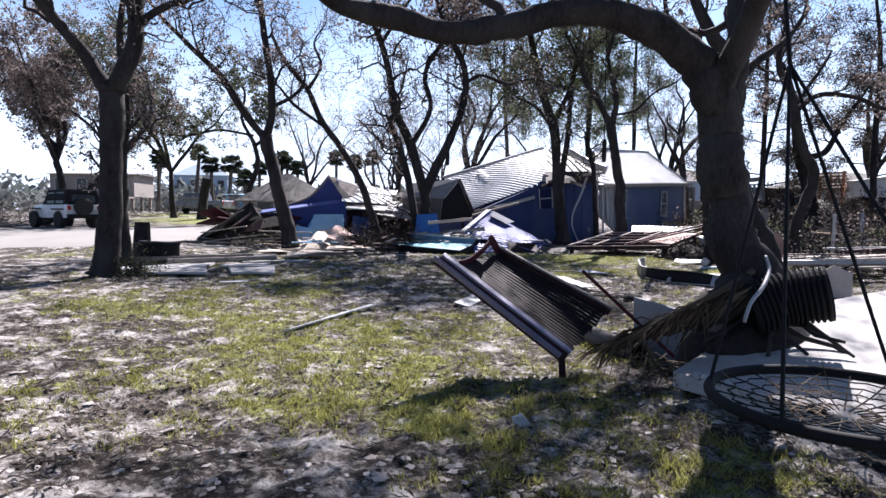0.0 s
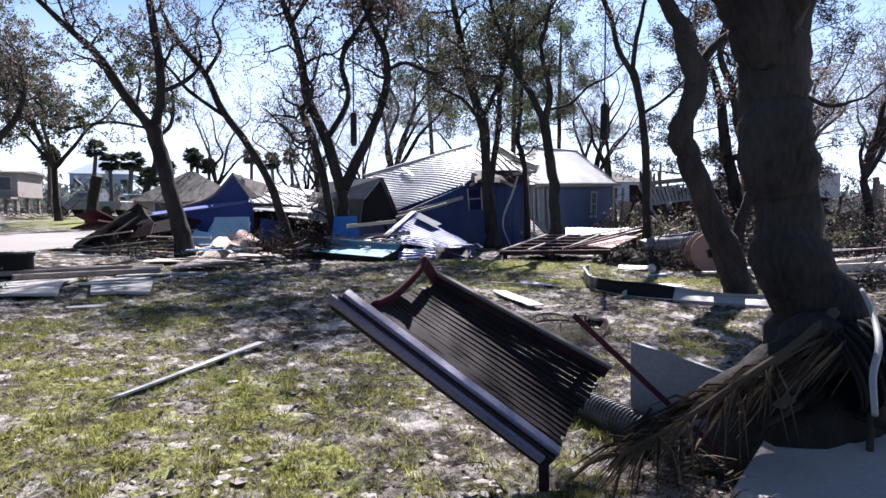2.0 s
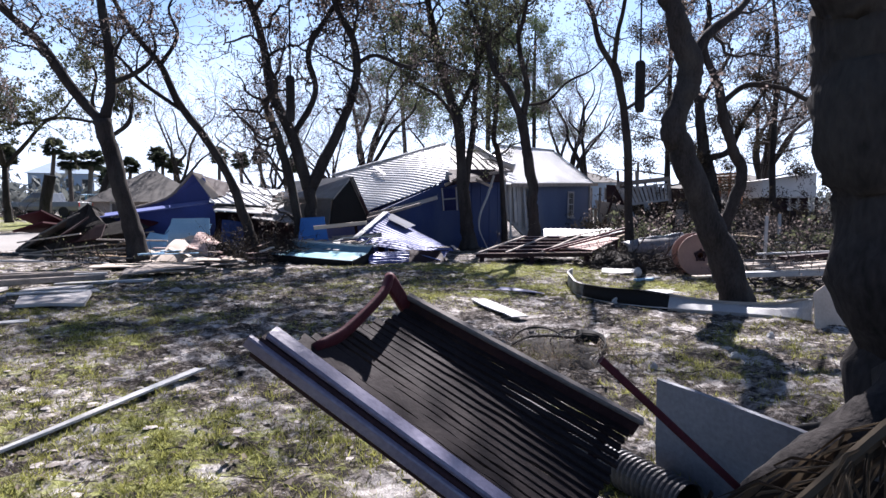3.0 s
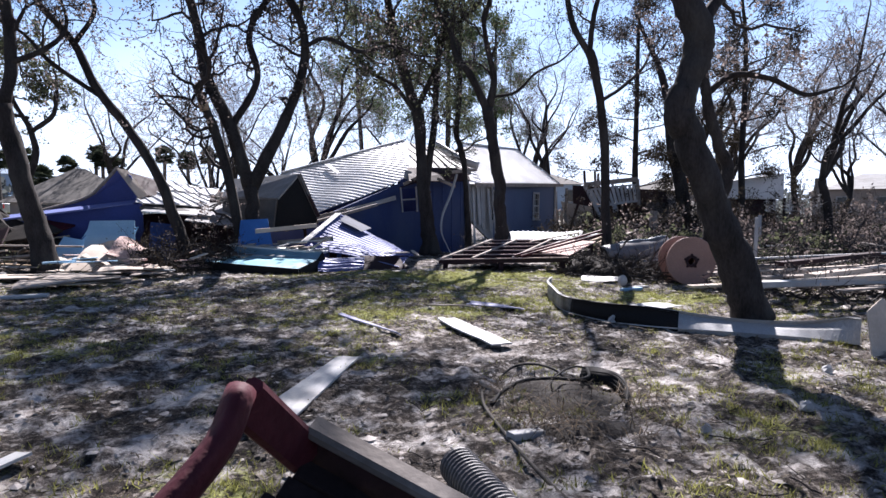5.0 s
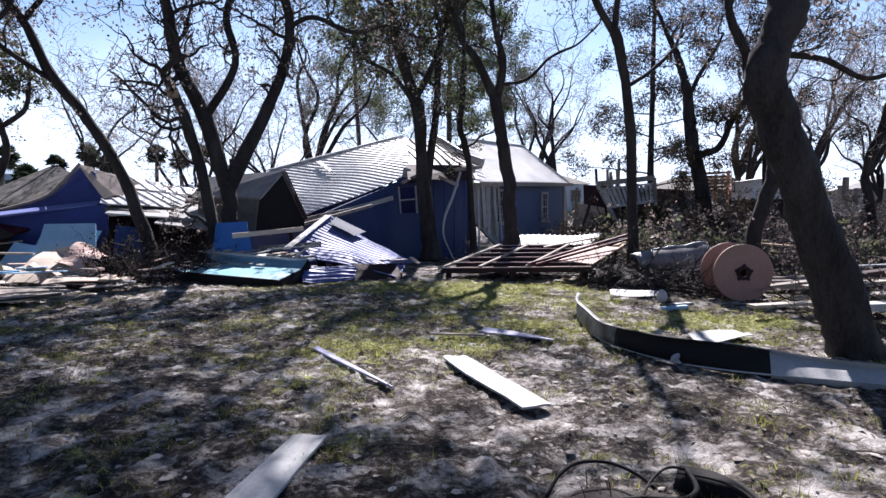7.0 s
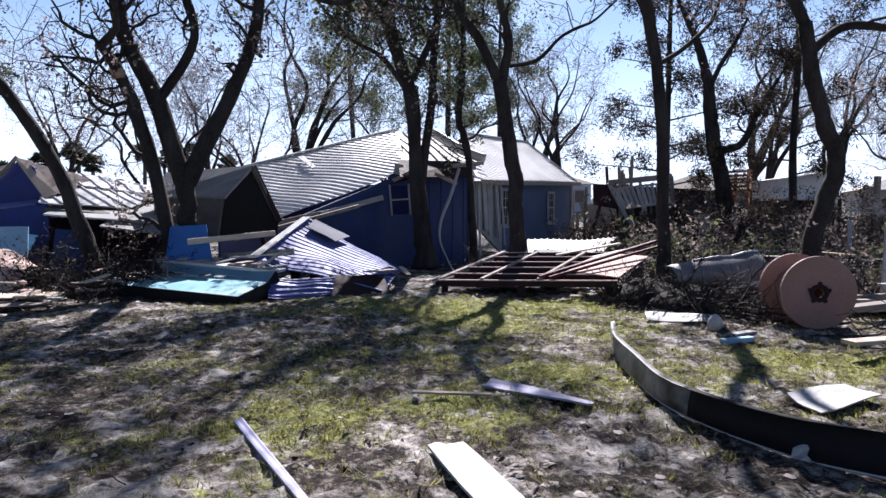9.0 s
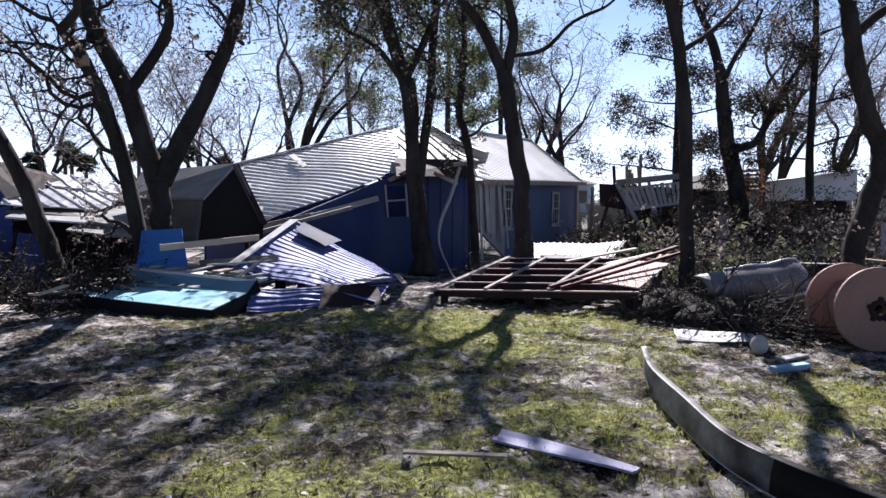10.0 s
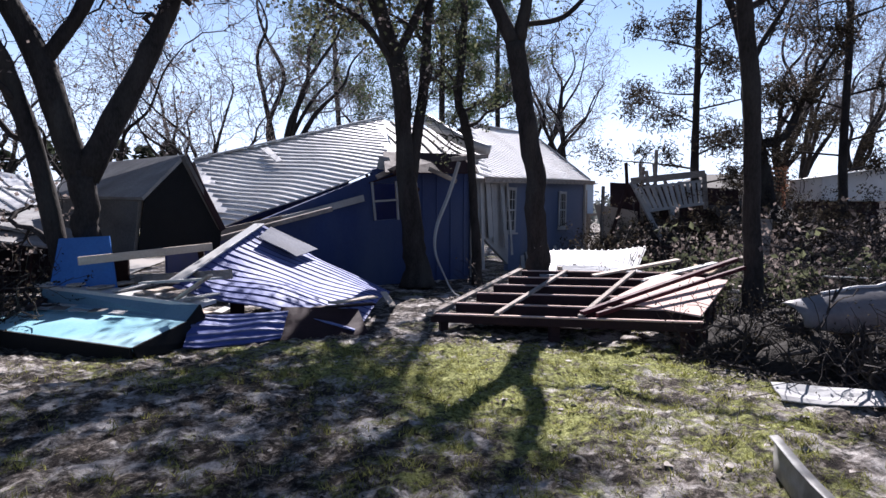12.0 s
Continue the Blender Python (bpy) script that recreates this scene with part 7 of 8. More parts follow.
sheet("grey_wallboard", [(2.05, 6.4, 0.03), (2.55, 5.35, 0.03), (2.42, 5.2, 0.55), (2.0, 6.32, 0.62)], 0.025, GREY_BOARD, "grey panel leaning behind the fronds", "panel", 0.02, 4)
plank((1.23, 5.38, 0.98), (2.0, 5.23, 0.25), 0.035, 0.03, RED_WOOD, "slim red-brown stick leaning on the bench", "stick", "stick")

# pale planks on the lawn
def ground_board(name, a, b, w, material, label, bend=0.0, seed=1):
    """A thin board lying on the ground between two places."""
    a, b = Vector((*a, 0)), Vector((*b, 0))
    d = (b - a).normalized()
    s = Vector((-d.y, d.x, 0)) * w / 2
    c = []
    for p in (a - s, b - s, b + s, a + s):
        c.append((p.x, p.y, gz(p.x, p.y) + 0.045))
    return sheet(name, c, 0.018, material, label, "board", bend, seed)
ground_board("plank", (1.02, 11.15), (0.28, 9.2), 0.24, WHITE, "long white board on the sand", 0.02, 2)
ground_board("plank", (2.5, 13.1), (2.72, 11.4), 0.25, WHITE, "short white board with curled end on the grass", 0.05, 3)
ground_board("plank", (-1.04, 9.1), (-1.86, 7.2), 0.11, WHITE, "narrow pale plank on the grass", 0.01, 4)
ground_board("plank", (3.2, 14.45), (3.85, 13.72), 0.15, LILAC, "pale lilac-blue board on the grass", 0.02, 5)
ground_board("plank", (1.13, 14.0), (1.7, 12.15), 0.06, LILAC, "narrow lilac-blue strip on the grass", 0.02, 6)
ground_board("plank", (2.5, 14.25), (3.12, 14.05), 0.03, WOOD, "thin grey lath on the grass", 0.0, 7)
ground_board("plank", (-3.9, 12.2), (-4.4, 12.0), 0.1, WHITE, "small pale scrap on the grass", 0.01, 9)
for k, (x, y, r) in enumerate(((0.52, 4.1, 0.05), (4.6, 12.4, 0.05), (3.2, 8.6, 0.035), (5.3, 9.7, 0.05), (4.2, 8.8, 0.04))):
    ob = thing("paper_scrap", "crumpled white paper scrap on the ground", "scrap", (x, y, gz(x, y)), "paper scraps")
    part("paper", Geo().tube([(0, 0, 0.0), (0.3 * r, 0.2 * r, r), (0.1 * r, -0.5 * r, 1.9 * r)], [r * 0.9, r * 1.2, r * 0.4], 6, True, 0.4, np.random.default_rng(k)), WHITE, ob)

# ---- slab, fronds and net swing round the big oak ----
slab = thing("concrete_slab", "raised pale concrete slab beside the big oak", "slab", (4.5, 6.0, 0.05))
shaped("slab_body", Geo().slab([Vector(p) - Vector((4.5, 6.0, 0.05)) for p in ((1.85, 4.86, 0.22), (2.9, 3.3, 0.2), (6.8, 2.4, 0.42), (8.0, 8.2, 0.86), (3.3, 6.15, 0.5))], 0.13, (0, 0, 1)), CONCRETE, 0.012, slab)
for k in range(4):
    ob = thing("rubble", "pale concrete crumb on the slab edge", "rubble", (1.97 + 0.05 * k, 4.7 - 0.075 * k, 0.2), "concrete crumbs")
    part("crumb", Geo().tube([(0, 0, 0), (0.01, 0, 0.03), (0, 0.01, 0.055)], [0.04, 0.05, 0.02], 6, True, 0.3, np.random.default_rng(k + 9)), WHITE, ob)
rt_ = thing("root_mound", "dark mound of roots and soil at the foot of the oak", "roots", (2.55, 5.38, 0.05))
lump(rt_, (0.2, 0.1, 0), 0.65, 0.5, 0.62, 4, SOIL)
lump(rt_, (0.1, -0.1, 0), 0.5, 0.3, 0.5, 15, SOIL)
rng = np.random.default_rng(77)
for k in range(14):
    a = rng.uniform(0, 6.283)
    p = np.array((0.2, 0.0, rng.uniform(0.35, 0.7)))
    out, ends = [], []
    grow_branch(rng, p, unit(np.array((math.cos(a), math.sin(a), -0.25))), 0.9, 0.035, 3, 3, out, ends, 0.3, -0.12)
    part("root", Geo().tube(np.maximum(out[0][1], (-9, -9, 0.0)), out[0][2], 6, False), BARK, rt_, smooth=True)
part("frond_base", Geo().tube(smooth_line([(0.1, -0.12, 0.8, 0.2), (-0.2, -0.12, 0.62, 0.15), (-0.5, -0.12, 0.5, 0.1), (-0.8, -0.15, 0.4, 0.055), (-1.02, -0.2, 0.33, 0.02)], 5)[:, :3], smooth_line([(0, 0, 0, 0.2), (0, 0, 1, 0.15), (0, 0, 2, 0.1), (0, 0, 3, 0.055), (0, 0, 4, 0.02)], 5)[:, 3], 10, True, 0.15, rng), BARK, rt_, smooth=True)
fro = thing("palm_frond", "dead brown palm frond draped over the root mound", "palm frond", (1.9, 5.2, 0.05))
stem = smooth_line([(0.75, 0.02, 0.95, 0.03), (0.45, -0.1, 0.8, 0.03), (0.1, -0.2, 0.66, 0.025), (-0.25, -0.28, 0.5, 0.02), (-0.55, -0.3, 0.36, 0.01)], 6)
part("stem", Geo().tube(stem[:, :3], stem[:, 3], 7), STRAW, fro)
for k in range(90):
    i = int(rng.integers(len(stem) // 3, len(stem)))
    p = stem[i, :3]
    side_ = rng.choice((-1, 1))
    d = unit(np.array((-0.75 + rng.normal(0, 0.35), side_ * 0.5 + rng.normal(0, 0.3) - 0.25, -0.35 + rng.normal(0, 0.2))))
    L = rng.uniform(0.2, 0.45)
    w = unit(np.cross(d, (0, 0, 1))) * rng.uniform(0.004, 0.009)
    m, e = p + d * L * 0.5, p + d * L + np.array((0, 0, -0.12))
    m[2], e[2] = max(m[2], 0.03), max(e[2], 0.01)
    part("leaflet", Geo().add([p - w * 0.5, p + w * 0.5, m + w, e, m - w, m + np.array((0, 0, -0.012))], [(0, 1, 2, 5), (0, 5, 4), (5, 2, 3), (4, 5, 3)]), (STRAW, STRAW, DEAD_FROND)[k % 3], fro)
for k in range(90):
    u = 0.75 * rng.random()
    ridge = np.array((-1.0 + 1.6 * u, -0.22 - 0.1 * u, 0.36 + 0.66 * u ** 0.85)) + rng.normal(0, 0.03, 3)
    d = unit(np.array((-0.85 + rng.normal(0, 0.12), -0.25 + rng.normal(0, 0.14), -0.5 + rng.normal(0, 0.12))))
    L = rng.uniform(0.3, 0.6)
    w = unit(np.cross(d, (0, 1, 0))) * rng.uniform(0.006, 0.014)
    m, e = ridge + d * L * 0.5 + np.array((-0.03, -0.03, 0.02)), ridge + d * L
    m[2], e[2] = max(m[2], 0.02), max(e[2], 0.0)
    part("dead_leaflet", Geo().add([ridge - w, ridge + w, m + w * 0.8, e, m - w * 0.8], [(0, 1, 2, 4), (4, 2, 3)]), (DEAD_FROND, STRAW)[k % 2], rt_)
straw(rt_, (-0.75, -0.25, 0.02), 0.35, 110, 53, 0.2, 0.3)

net = thing("net_swing", "round black net swing hanging from an oak limb", "swing", (2.2, 3.3, 0.0))
NR, NZ = 0.68, 0.47
circ = lambda a, r, z: (r * math.cos(a), r * math.sin(a), z)
ringp = [circ(k / 40 * 6.2832, NR, NZ) for k in range(41)]
part("ring", Geo().tube(ringp, 0.032, 10, False), BLACK, net, "padded black ring", smooth=True)
for k in range(20):
    a = k / 20 * 6.2832
    part("cord", Geo().tube([circ(a, NR - 0.02, NZ), circ(a, NR * 0.55, NZ - 0.05), circ(a, 0.08, NZ - 0.075)], 0.005, 5, False), BLACK, net)
for r in (0.16, 0.26, 0.36, 0.46, 0.56, 0.66):
    z = NZ - 0.078 * (1 - (r / NR) ** 1.5)
    part("hoop_cord", Geo().tube([circ(k / 40 * 6.2832, r + (0.018 if k % 2 else -0.018), z) for k in range(41)], 0.005, 5, False), BLACK, net)
hub = (0.02, 0.7, 2.45)
for a in (radians(35), radians(150), radians(215), radians(325)):
    part("rope", Geo().tube([circ(a, NR, NZ), tuple(lerp(circ(a, NR, NZ), hub, 0.5)), hub], 0.011, 6, False), BLACK, net)
part("hanger", Geo().tube([hub, (0.03, 0.8, 2.9), (0.05, 0.9, 3.35)], 0.014, 6, False), BLACK, net)
straw(net, (-0.15, 0.0, NZ - 0.06), 0.42, 110, 54, 0.06, 0.25, width=0.0035)
white_branch = smooth_line([(2.68, 5.08, 1.14, 0.01), (2.66, 4.98, 1.03, 0.015), (2.5, 4.76, 0.92, 0.016), (2.33, 4.6, 0.82, 0.015), (2.21, 4.45, 0.70, 0.013)], 5)
tagged(part("bare_branch", Geo().tube(white_branch[:, :3], white_branch[:, 3], 7), WHITE, smooth=True), "peeled pale branch standing against the oak", "branch")
# wind chimes hanging from the limb
for x, y, z, top in ((1.43, 5.5, 2.1, 3.0), (0.04, 6.0, 2.1, 3.0)):
    ch = thing("hanging_log", "dark log bird feeder hanging on a cord", "feeder", (x, y, z - 0.16), "hanging log feeders")
    part("log", Geo().tube([(0, 0, 0), (0, 0, 0.02), (0, 0, 0.19), (0, 0, 0.2)], [0.014, 0.02, 0.02, 0.014], 10), BARK, ch)
    part("cord", Geo().cyl((0, 0, 0.2), (0, 0, 1.9), 0.004, 4), BLACK, ch)

# ---- trees further off ----
def far_oak(x, y, h, seed, spread_=1.0, leaves=LEAF_BROWN, leaf_n=3, label="bare live oak standing behind the houses", lean=0.0, side=(2.2, 1.5), size=0.06, burst=0.28, name="oak_tree", group="oaks behind the houses"):
    """A free-grown oak: a bent trunk that divides into winding limbs."""
    rng = np.random.default_rng(seed)
    g = land(x, y)
    t1 = (x + lean + rng.normal(0, 0.25), y + rng.normal(0, 0.2), g + h * 0.28)
    trunk = [(x, y, g - 0.05, h * 0.026), (x + lean * 0.3 + rng.normal(0, 0.12), y, g + h * 0.14, h * 0.02), (*t1, h * 0.018)]
    limbs = []
    for k in range(int(rng.integers(4, 7))):
        a = rng.uniform(0, 6.283)
        r = h * rng.uniform(0.18, 0.36) * spread_
        up = h * rng.uniform(0.35, 0.7)
        pts = [(*t1, h * 0.014)]
        for j in range(1, 6):
            u = j / 5
            pts.append((t1[0] + lean * u + math.cos(a) * r * u + rng.normal(0, 0.017 * h), t1[1] + math.sin(a) * r * u + rng.normal(0, 0.017 * h), t1[2] + up * u ** 0.85 + rng.normal(0, 0.015 * h), h * (0.014 - 0.0115 * u)))
        limbs.append(pts)
    return tree(label, trunk, limbs, seed, leaves, leaf_n, size, side, name=name, group=group, thin=1.0, burst=burst, spread_r=0.12, twigs=HAZED_TWIG)


def pine(x, y, h, seed, label="tall pine with ragged needle tufts", needles=LEAF_PINE, low=0.45):
    rng = np.random.default_rng(seed)
    g = land(x, y)
    s = h / 13
    trunk = [(x, y, g - 0.05, 0.2 * s), (x + rng.normal(0, 0.1), y, g + h * 0.35, 0.17 * s), (x + rng.normal(0, 0.2), y, g + h * 0.7, 0.13 * s), (x + rng.normal(0, 0.25), y, g + h, 0.05)]
    limbs = []
    for k in range(18):
        u = low + (0.98 - low) * k / 18
        a = k * 2.4 + rng.normal(0, 0.3)
        L = ((1.0 - u) * 3.6 + 0.8) * s
        p = (x, y, g + h * u)
        limbs.append([(*p, 0.05), (x + math.cos(a) * L * 0.5, y + math.sin(a) * L * 0.5, p[2] + 0.25, 0.035), (x + math.cos(a) * L, y + math.sin(a) * L, p[2] + 0.35 + rng.normal(0, 0.2), 0.012)])
    return tree(label, trunk, limbs, seed, needles, 30, 0.2 * s, (0.7 * s, 1.8), name="pine_tree", last=2, group="pines behind the houses", spread_r=0.2 * s, slim=0.1, burst=0.62)


tree("bent live oak rising from the brush", [(10.6, 18.6, 0.1, 0.30), (10.72, 18.6, 1.2, 0.24), (11.07, 18.6, 2.14, 0.22), (11.15, 18.6, 2.76, 0.21), (10.84, 18.6, 3.36, 0.20), (10.56, 18.6, 4.25, 0.19), (10.4, 18.6, 5.03, 0.17)],
     [[(10.4, 18.6, 5.0, 0.16), (10.1, 18.8, 6.0, 0.13), (10.4, 19.1, 7.2, 0.09), (10.1, 19.4, 8.2, 0.05)],
      [(10.5, 18.6, 4.5, 0.13), (11.2, 18.5, 5.0, 0.12), (12.0, 18.2, 4.9, 0.1), (12.9, 18.0, 4.5, 0.08), (13.8, 17.8, 4.7, 0.05)]], 71, side=(1.8, 2.4), girth=0.68)
far_oak(18.5, 22.8, 9.5, 72, label="crooked live oak at the edge of the brush")
tree("dark forked live oak behind the broken deck", [(18.17, 30.40, 0.05, 0.36), (18.17, 30.40, 1.35, 0.32), (17.98, 30.40, 2.76, 0.30), (17.60, 30.40, 4.35, 0.27), (17.27, 30.40, 6.20, 0.22), (17.05, 30.40, 7.28, 0.18)],
     [[(17.05, 30.40, 7.28, 0.17), (16.61, 30.40, 8.41, 0.13), (16.18, 30.40, 9.14, 0.10), (15.58, 30.60, 10.64, 0.05)],
      [(17.70, 30.40, 4.12, 0.16), (18.78, 30.40, 4.51, 0.15), (19.41, 30.40, 5.62, 0.12), (19.96, 30.40, 6.45, 0.09), (20.54, 30.40, 7.29, 0.05)],
      [(17.21, 30.40, 6.51, 0.12), (17.78, 30.40, 7.52, 0.10), (18.45, 30.40, 8.54, 0.08), (18.89, 30.40, 9.37, 0.05)]], 73, side=(1.8, 2.2), group="oaks behind the houses", girth=1.0)
far_oak(0.2, 33.0, 7.0, 74, 1.3, label="bare winding live oak behind the metal roof", burst=0.3)
far_oak(-2.6, 31.5, 6.5, 75, 1.4, label="bare winding live oak behind the ruin", burst=0.3)
pine(13.2, 56.8, 21.0, 81)
pine(16.4, 54.0, 18.5, 82, "green pine behind the wing roof")
pine(17.0, 32.6, 13.0, 83, "dark pine beside the broken porch", LEAF_DARK, 0.22)
pine(21.2, 30.2, 13.0, 84, "thin dark pine among the oaks", LEAF_DARK, 0.25)
pine(5.8, 57.6, 19.0, 85)
oaks = [far_oak(17.5, 48.0, 12.5, 91, leaf_n=3), far_oak(-8.5, 42.0, 9.0, 92, burst=0.5), far_oak(24.5, 36.0, 11.0, 93, leaf_n=3)]
for i, (x, y, s, a) in enumerate(((2.0, 44.0, 1.1, 40), (6.5, 47.0, 1.15, 130), (18.0, 45.0, 1.15, 210), (28.5, 41.0, 1.1, 20), (27.5, 31.0, 0.95, 150),
                                  (31.5, 29.0, 1.0, 250), (36.0, 33.0, 1.1, 12), (25.0, 25.5, 0.95, 95), (-3.5, 50.0, 1.0, 280), (38.0, 45.0, 1.2, 60), (44.0, 38.0, 1.1, 170), (29.0, 22.5, 0.95, 30))):
    base = oaks[i % 3]
    c = copy_thing(base, Matrix.Translation((x, y, land(x, y))) @ Matrix.Rotation(radians(a), 4, "Z") @ Matrix.Scale(s, 4))
# big leafy oak and a toppled trunk beyond the road
far_oak(-22.5, 36.0, 12.5, 95, 1.3, LEAF_BROWN, 16, "large brown-leaved live oak beyond the road", side=(2.6, 2.2), size=0.13, group="", burst=0.9)
far_oak(-18.0, 41.0, 11.0, 96, 1.2, LEAF_GREEN, 10, "grey-green live oak beyond the road", side=(2.4, 2.0), size=0.12, group="", burst=0.8)
tree("toppled oak trunk leaning beside a parked jeep", [(-22.0, 33.2, 0.6, 0.36), (-20.4, 33.2, 1.4, 0.3), (-18.6, 33.2, 3.0, 0.26), (-17.2, 33.2, 4.5, 0.22)], [[(-17.2, 33.2, 4.5, 0.2), (-16.2, 33.4, 5.8, 0.17), (-15.9, 33.8, 7.2, 0.12), (-16.2, 34.0, 8.6, 0.06)], [(-17.6, 33.2, 4.1, 0.16), (-18.6, 33.0, 5.7, 0.12), (-20.0, 32.8, 6.9, 0.08), (-21.6, 32.6, 7.6, 0.04)]], 97, LEAF_BROWN, 10, 0.12, (2.2, 2.6), group="")
tree("slim crooked oak beyond the road", [(-12.2, 37.5, 0.7, 0.22), (-12.0, 37.5, 2.2, 0.2), (-11.3, 37.5, 4.2, 0.18), (-11.5, 37.5, 5.6, 0.17)], [[(-11.5, 37.5, 5.6, 0.15), (-12.2, 37.5, 7.0, 0.12), (-12.0, 37.5, 8.6, 0.08), (-12.8, 37.5, 10.0, 0.04)], [(-11.4, 37.5, 5.4, 0.14), (-10.5, 37.5, 6.2, 0.12), (-10.3, 37.5, 7.6, 0.08), (-10.6, 37.5, 9.0, 0.04)], [(-11.5, 37.5, 6.0, 0.1), (-13.5, 37.3, 6.3, 0.09), (-15.5, 37.0, 5.9, 0.07), (-17.0, 36.8, 6.1, 0.04)]], 98, LEAF_GREEN, 9, 0.14, (1.6, 2.2), moss=60, group="")
stub = thing("stump", "dark broken palm stump beside a pickup truck", "stump", (-15.4, 39.2, land(-15.4, 39.2)))
part("wood", Geo().tube([(0, 0, -0.1), (0.1, 0, 1.2), (0.35, 0, 2.6)], [0.34, 0.3, 0.28], 12, True, 0.1, np.random.default_rng(6)), BARK, stub)


def palm(x, y, h, seed):
    """A cabbage palm: a straight trunk and a round head of fans."""
    rng = np.random.default_rng(seed)
    g = land(x, y)
    ob = thing("palm_tree", "tall cabbage palm with a ragged round head", "palm tree", (x, y, g), "palms beyond the road")
    lean = rng.normal(0, 0.3)
    part("trunk", Geo().tube([(0, 0, -0.1), (lean * 0.4, 0, h * 0.5), (lean, 0, h)], [0.26, 0.2, 0.18], 9), PALM_BARK, ob)
    fg = Geo()
    for k in range(64):
        a, e = rng.uniform(0, 6.283), rng.uniform(-0.9, 1.2)
        d = np.array((math.cos(a) * math.cos(e), math.sin(a) * math.cos(e), math.sin(e)))
        L = rng.uniform(0.7, 1.1)
        c = np.array((lean, 0, h)) + d * L * 0.55
        s = unit(np.cross(d, (0, 0, 1)))
        u = np.cross(s, d)
        for j in range(9):
            b = (j - 4) * 0.27
            t = d * math.cos(b) + s * math.sin(b)
            w = unit(np.cross(t, u)) * 0.085
            tip = c + t * L * 0.75 + np.array((0, 0, -0.2 * abs(b)))
            fg.add([c, c + t * L * 0.45 + w, tip, c + t * L * 0.45 - w], [(0, 1, 2), (0, 2, 3)])
    part("crown", fg, LEAF_PALM, ob, "fan-shaped fronds")
    return ob


for i, (x, y, h) in enumerate(((-34.7, 75, 6.6), (-35.8, 77, 6.2), (-28.2, 70, 6.6), (-26.6, 71, 5.4), (-20.9, 60, 4.6), (-20.2, 63, 3.4), (-24.0, 80, 5.6), (-21.6, 82, 7.2), (-20.2, 80, 6.3), (-18.6, 79, 5.6), (-10.6, 76, 6.2), (-8.6, 78, 7.0), (-5.6, 80, 6.4), (-13.6, 78, 6.8))):
    palm(x, y, h, 200 + i)


# ---- vehicles ----
def wheel(parent, x, y, z, r, w, side):
    tyre = part("wheel", Geo().loft([[Vector((x + q * math.cos(a), y + d, z + q * math.sin(a))) for a in [k / 22 * 6.283 for k in range(22)]] for q, d in ((r * 0.6, -w / 2), (r * 0.94, -w / 2), (r, -w * 0.3), (r, w * 0.3), (r * 0.94, w / 2), (r * 0.6, w / 2))]), RUBBER, parent)
    part("rim", Geo().cyl((x, y - w * 0.46, z), (x, y + w * 0.46, z), r * 0.58, 14), CHROME, tyre)
    return tyre


def body_loft(profile, stations):
    """Cross-sections (x, half-width, low, high, top half-width) joined along a car's length."""
    rings = []
    for x, w, lo, hi, tw in stations:
        rings.append([Vector((x, -w, lo)), Vector((x, w, lo)), Vector((x, w * 1.02, (lo + hi) / 2)), Vector((x, tw, hi)), Vector((x, -tw, hi)), Vector((x, -w * 1.02, (lo + hi) / 2))])
    return Geo().loft(rings)


jeep = thing("jeep", "white off-road jeep with a black soft top parked by the road", "car", (-18.9, 30.6, land(-18.9, 30.6)))
jeep.rotation_euler = (0, 0, radians(146))
shaped("body", body_loft(0, [(-2.0, 0.78, 0.55, 1.12, 0.76), (-1.95, 0.8, 0.5, 1.14, 0.78), (0.35, 0.8, 0.5, 1.14, 0.78), (0.45, 0.78, 0.5, 1.16, 0.72), (1.75, 0.66, 0.55, 1.08, 0.6), (1.8, 0.62, 0.6, 1.02, 0.56)]), CAR_WHITE, 0.03, jeep)
shaped("soft_top", body_loft(0, [(-1.95, 0.76, 1.14, 1.80, 0.66), (-1.8, 0.77, 1.14, 1.86, 0.68), (0.05, 0.77, 1.14, 1.86, 0.68), (0.4, 0.76, 1.14, 1.2, 0.7)]), BLACK, 0.03, jeep, "black soft top")
for s in (-1, 1):
    for x0 in (-1.7, -0.8):
        part("window", Geo().slab([(x0, s * 0.785, 1.2), (x0 + 0.75, s * 0.785, 1.2), (x0 + 0.72, s * 0.72, 1.72), (x0 + 0.05, s * 0.72, 1.72)], 0.01), GLASS, jeep)
    part("fender", Geo().beam((1.75, s * 0.78, 0.95), (0.7, s * 0.8, 0.95), 0.26, 0.06), BLACK, jeep)
    part("fender", Geo().beam((-0.75, s * 0.84, 0.92), (-1.75, s * 0.84, 0.92), 0.2, 0.06), BLACK, jeep)
    part("tail_light", Geo().box(pose(-2.02, s * 0.68, 0.98), 0.06, 0.14, 0.2), LAMP_RED, jeep)
    wheel(jeep, 1.3, s * 0.75, 0.42, 0.42, 0.28, s)
    wheel(jeep, -1.25, s * 0.75, 0.42, 0.42, 0.28, s)
part("rear_window", Geo().slab([(-1.985, -0.55, 1.22), (-1.985, 0.55, 1.22), (-1.93, 0.5, 1.7), (-1.93, -0.5, 1.7)], 0.01), GLASS, jeep)
part("spare_wheel", Geo().tube([(-2.32, 0.1, 1.05), (-2.28, 0.1, 1.05), (-2.1, 0.1, 1.05), (-2.05, 0.1, 1.05)], [0.3, 0.42, 0.42, 0.3], 22), RUBBER, jeep, "black spare wheel")
part("bumper", Geo().beam((-2.12, -0.8, 0.58), (-2.12, 0.8, 0.58), 0.16, 0.2), BLACK, jeep)
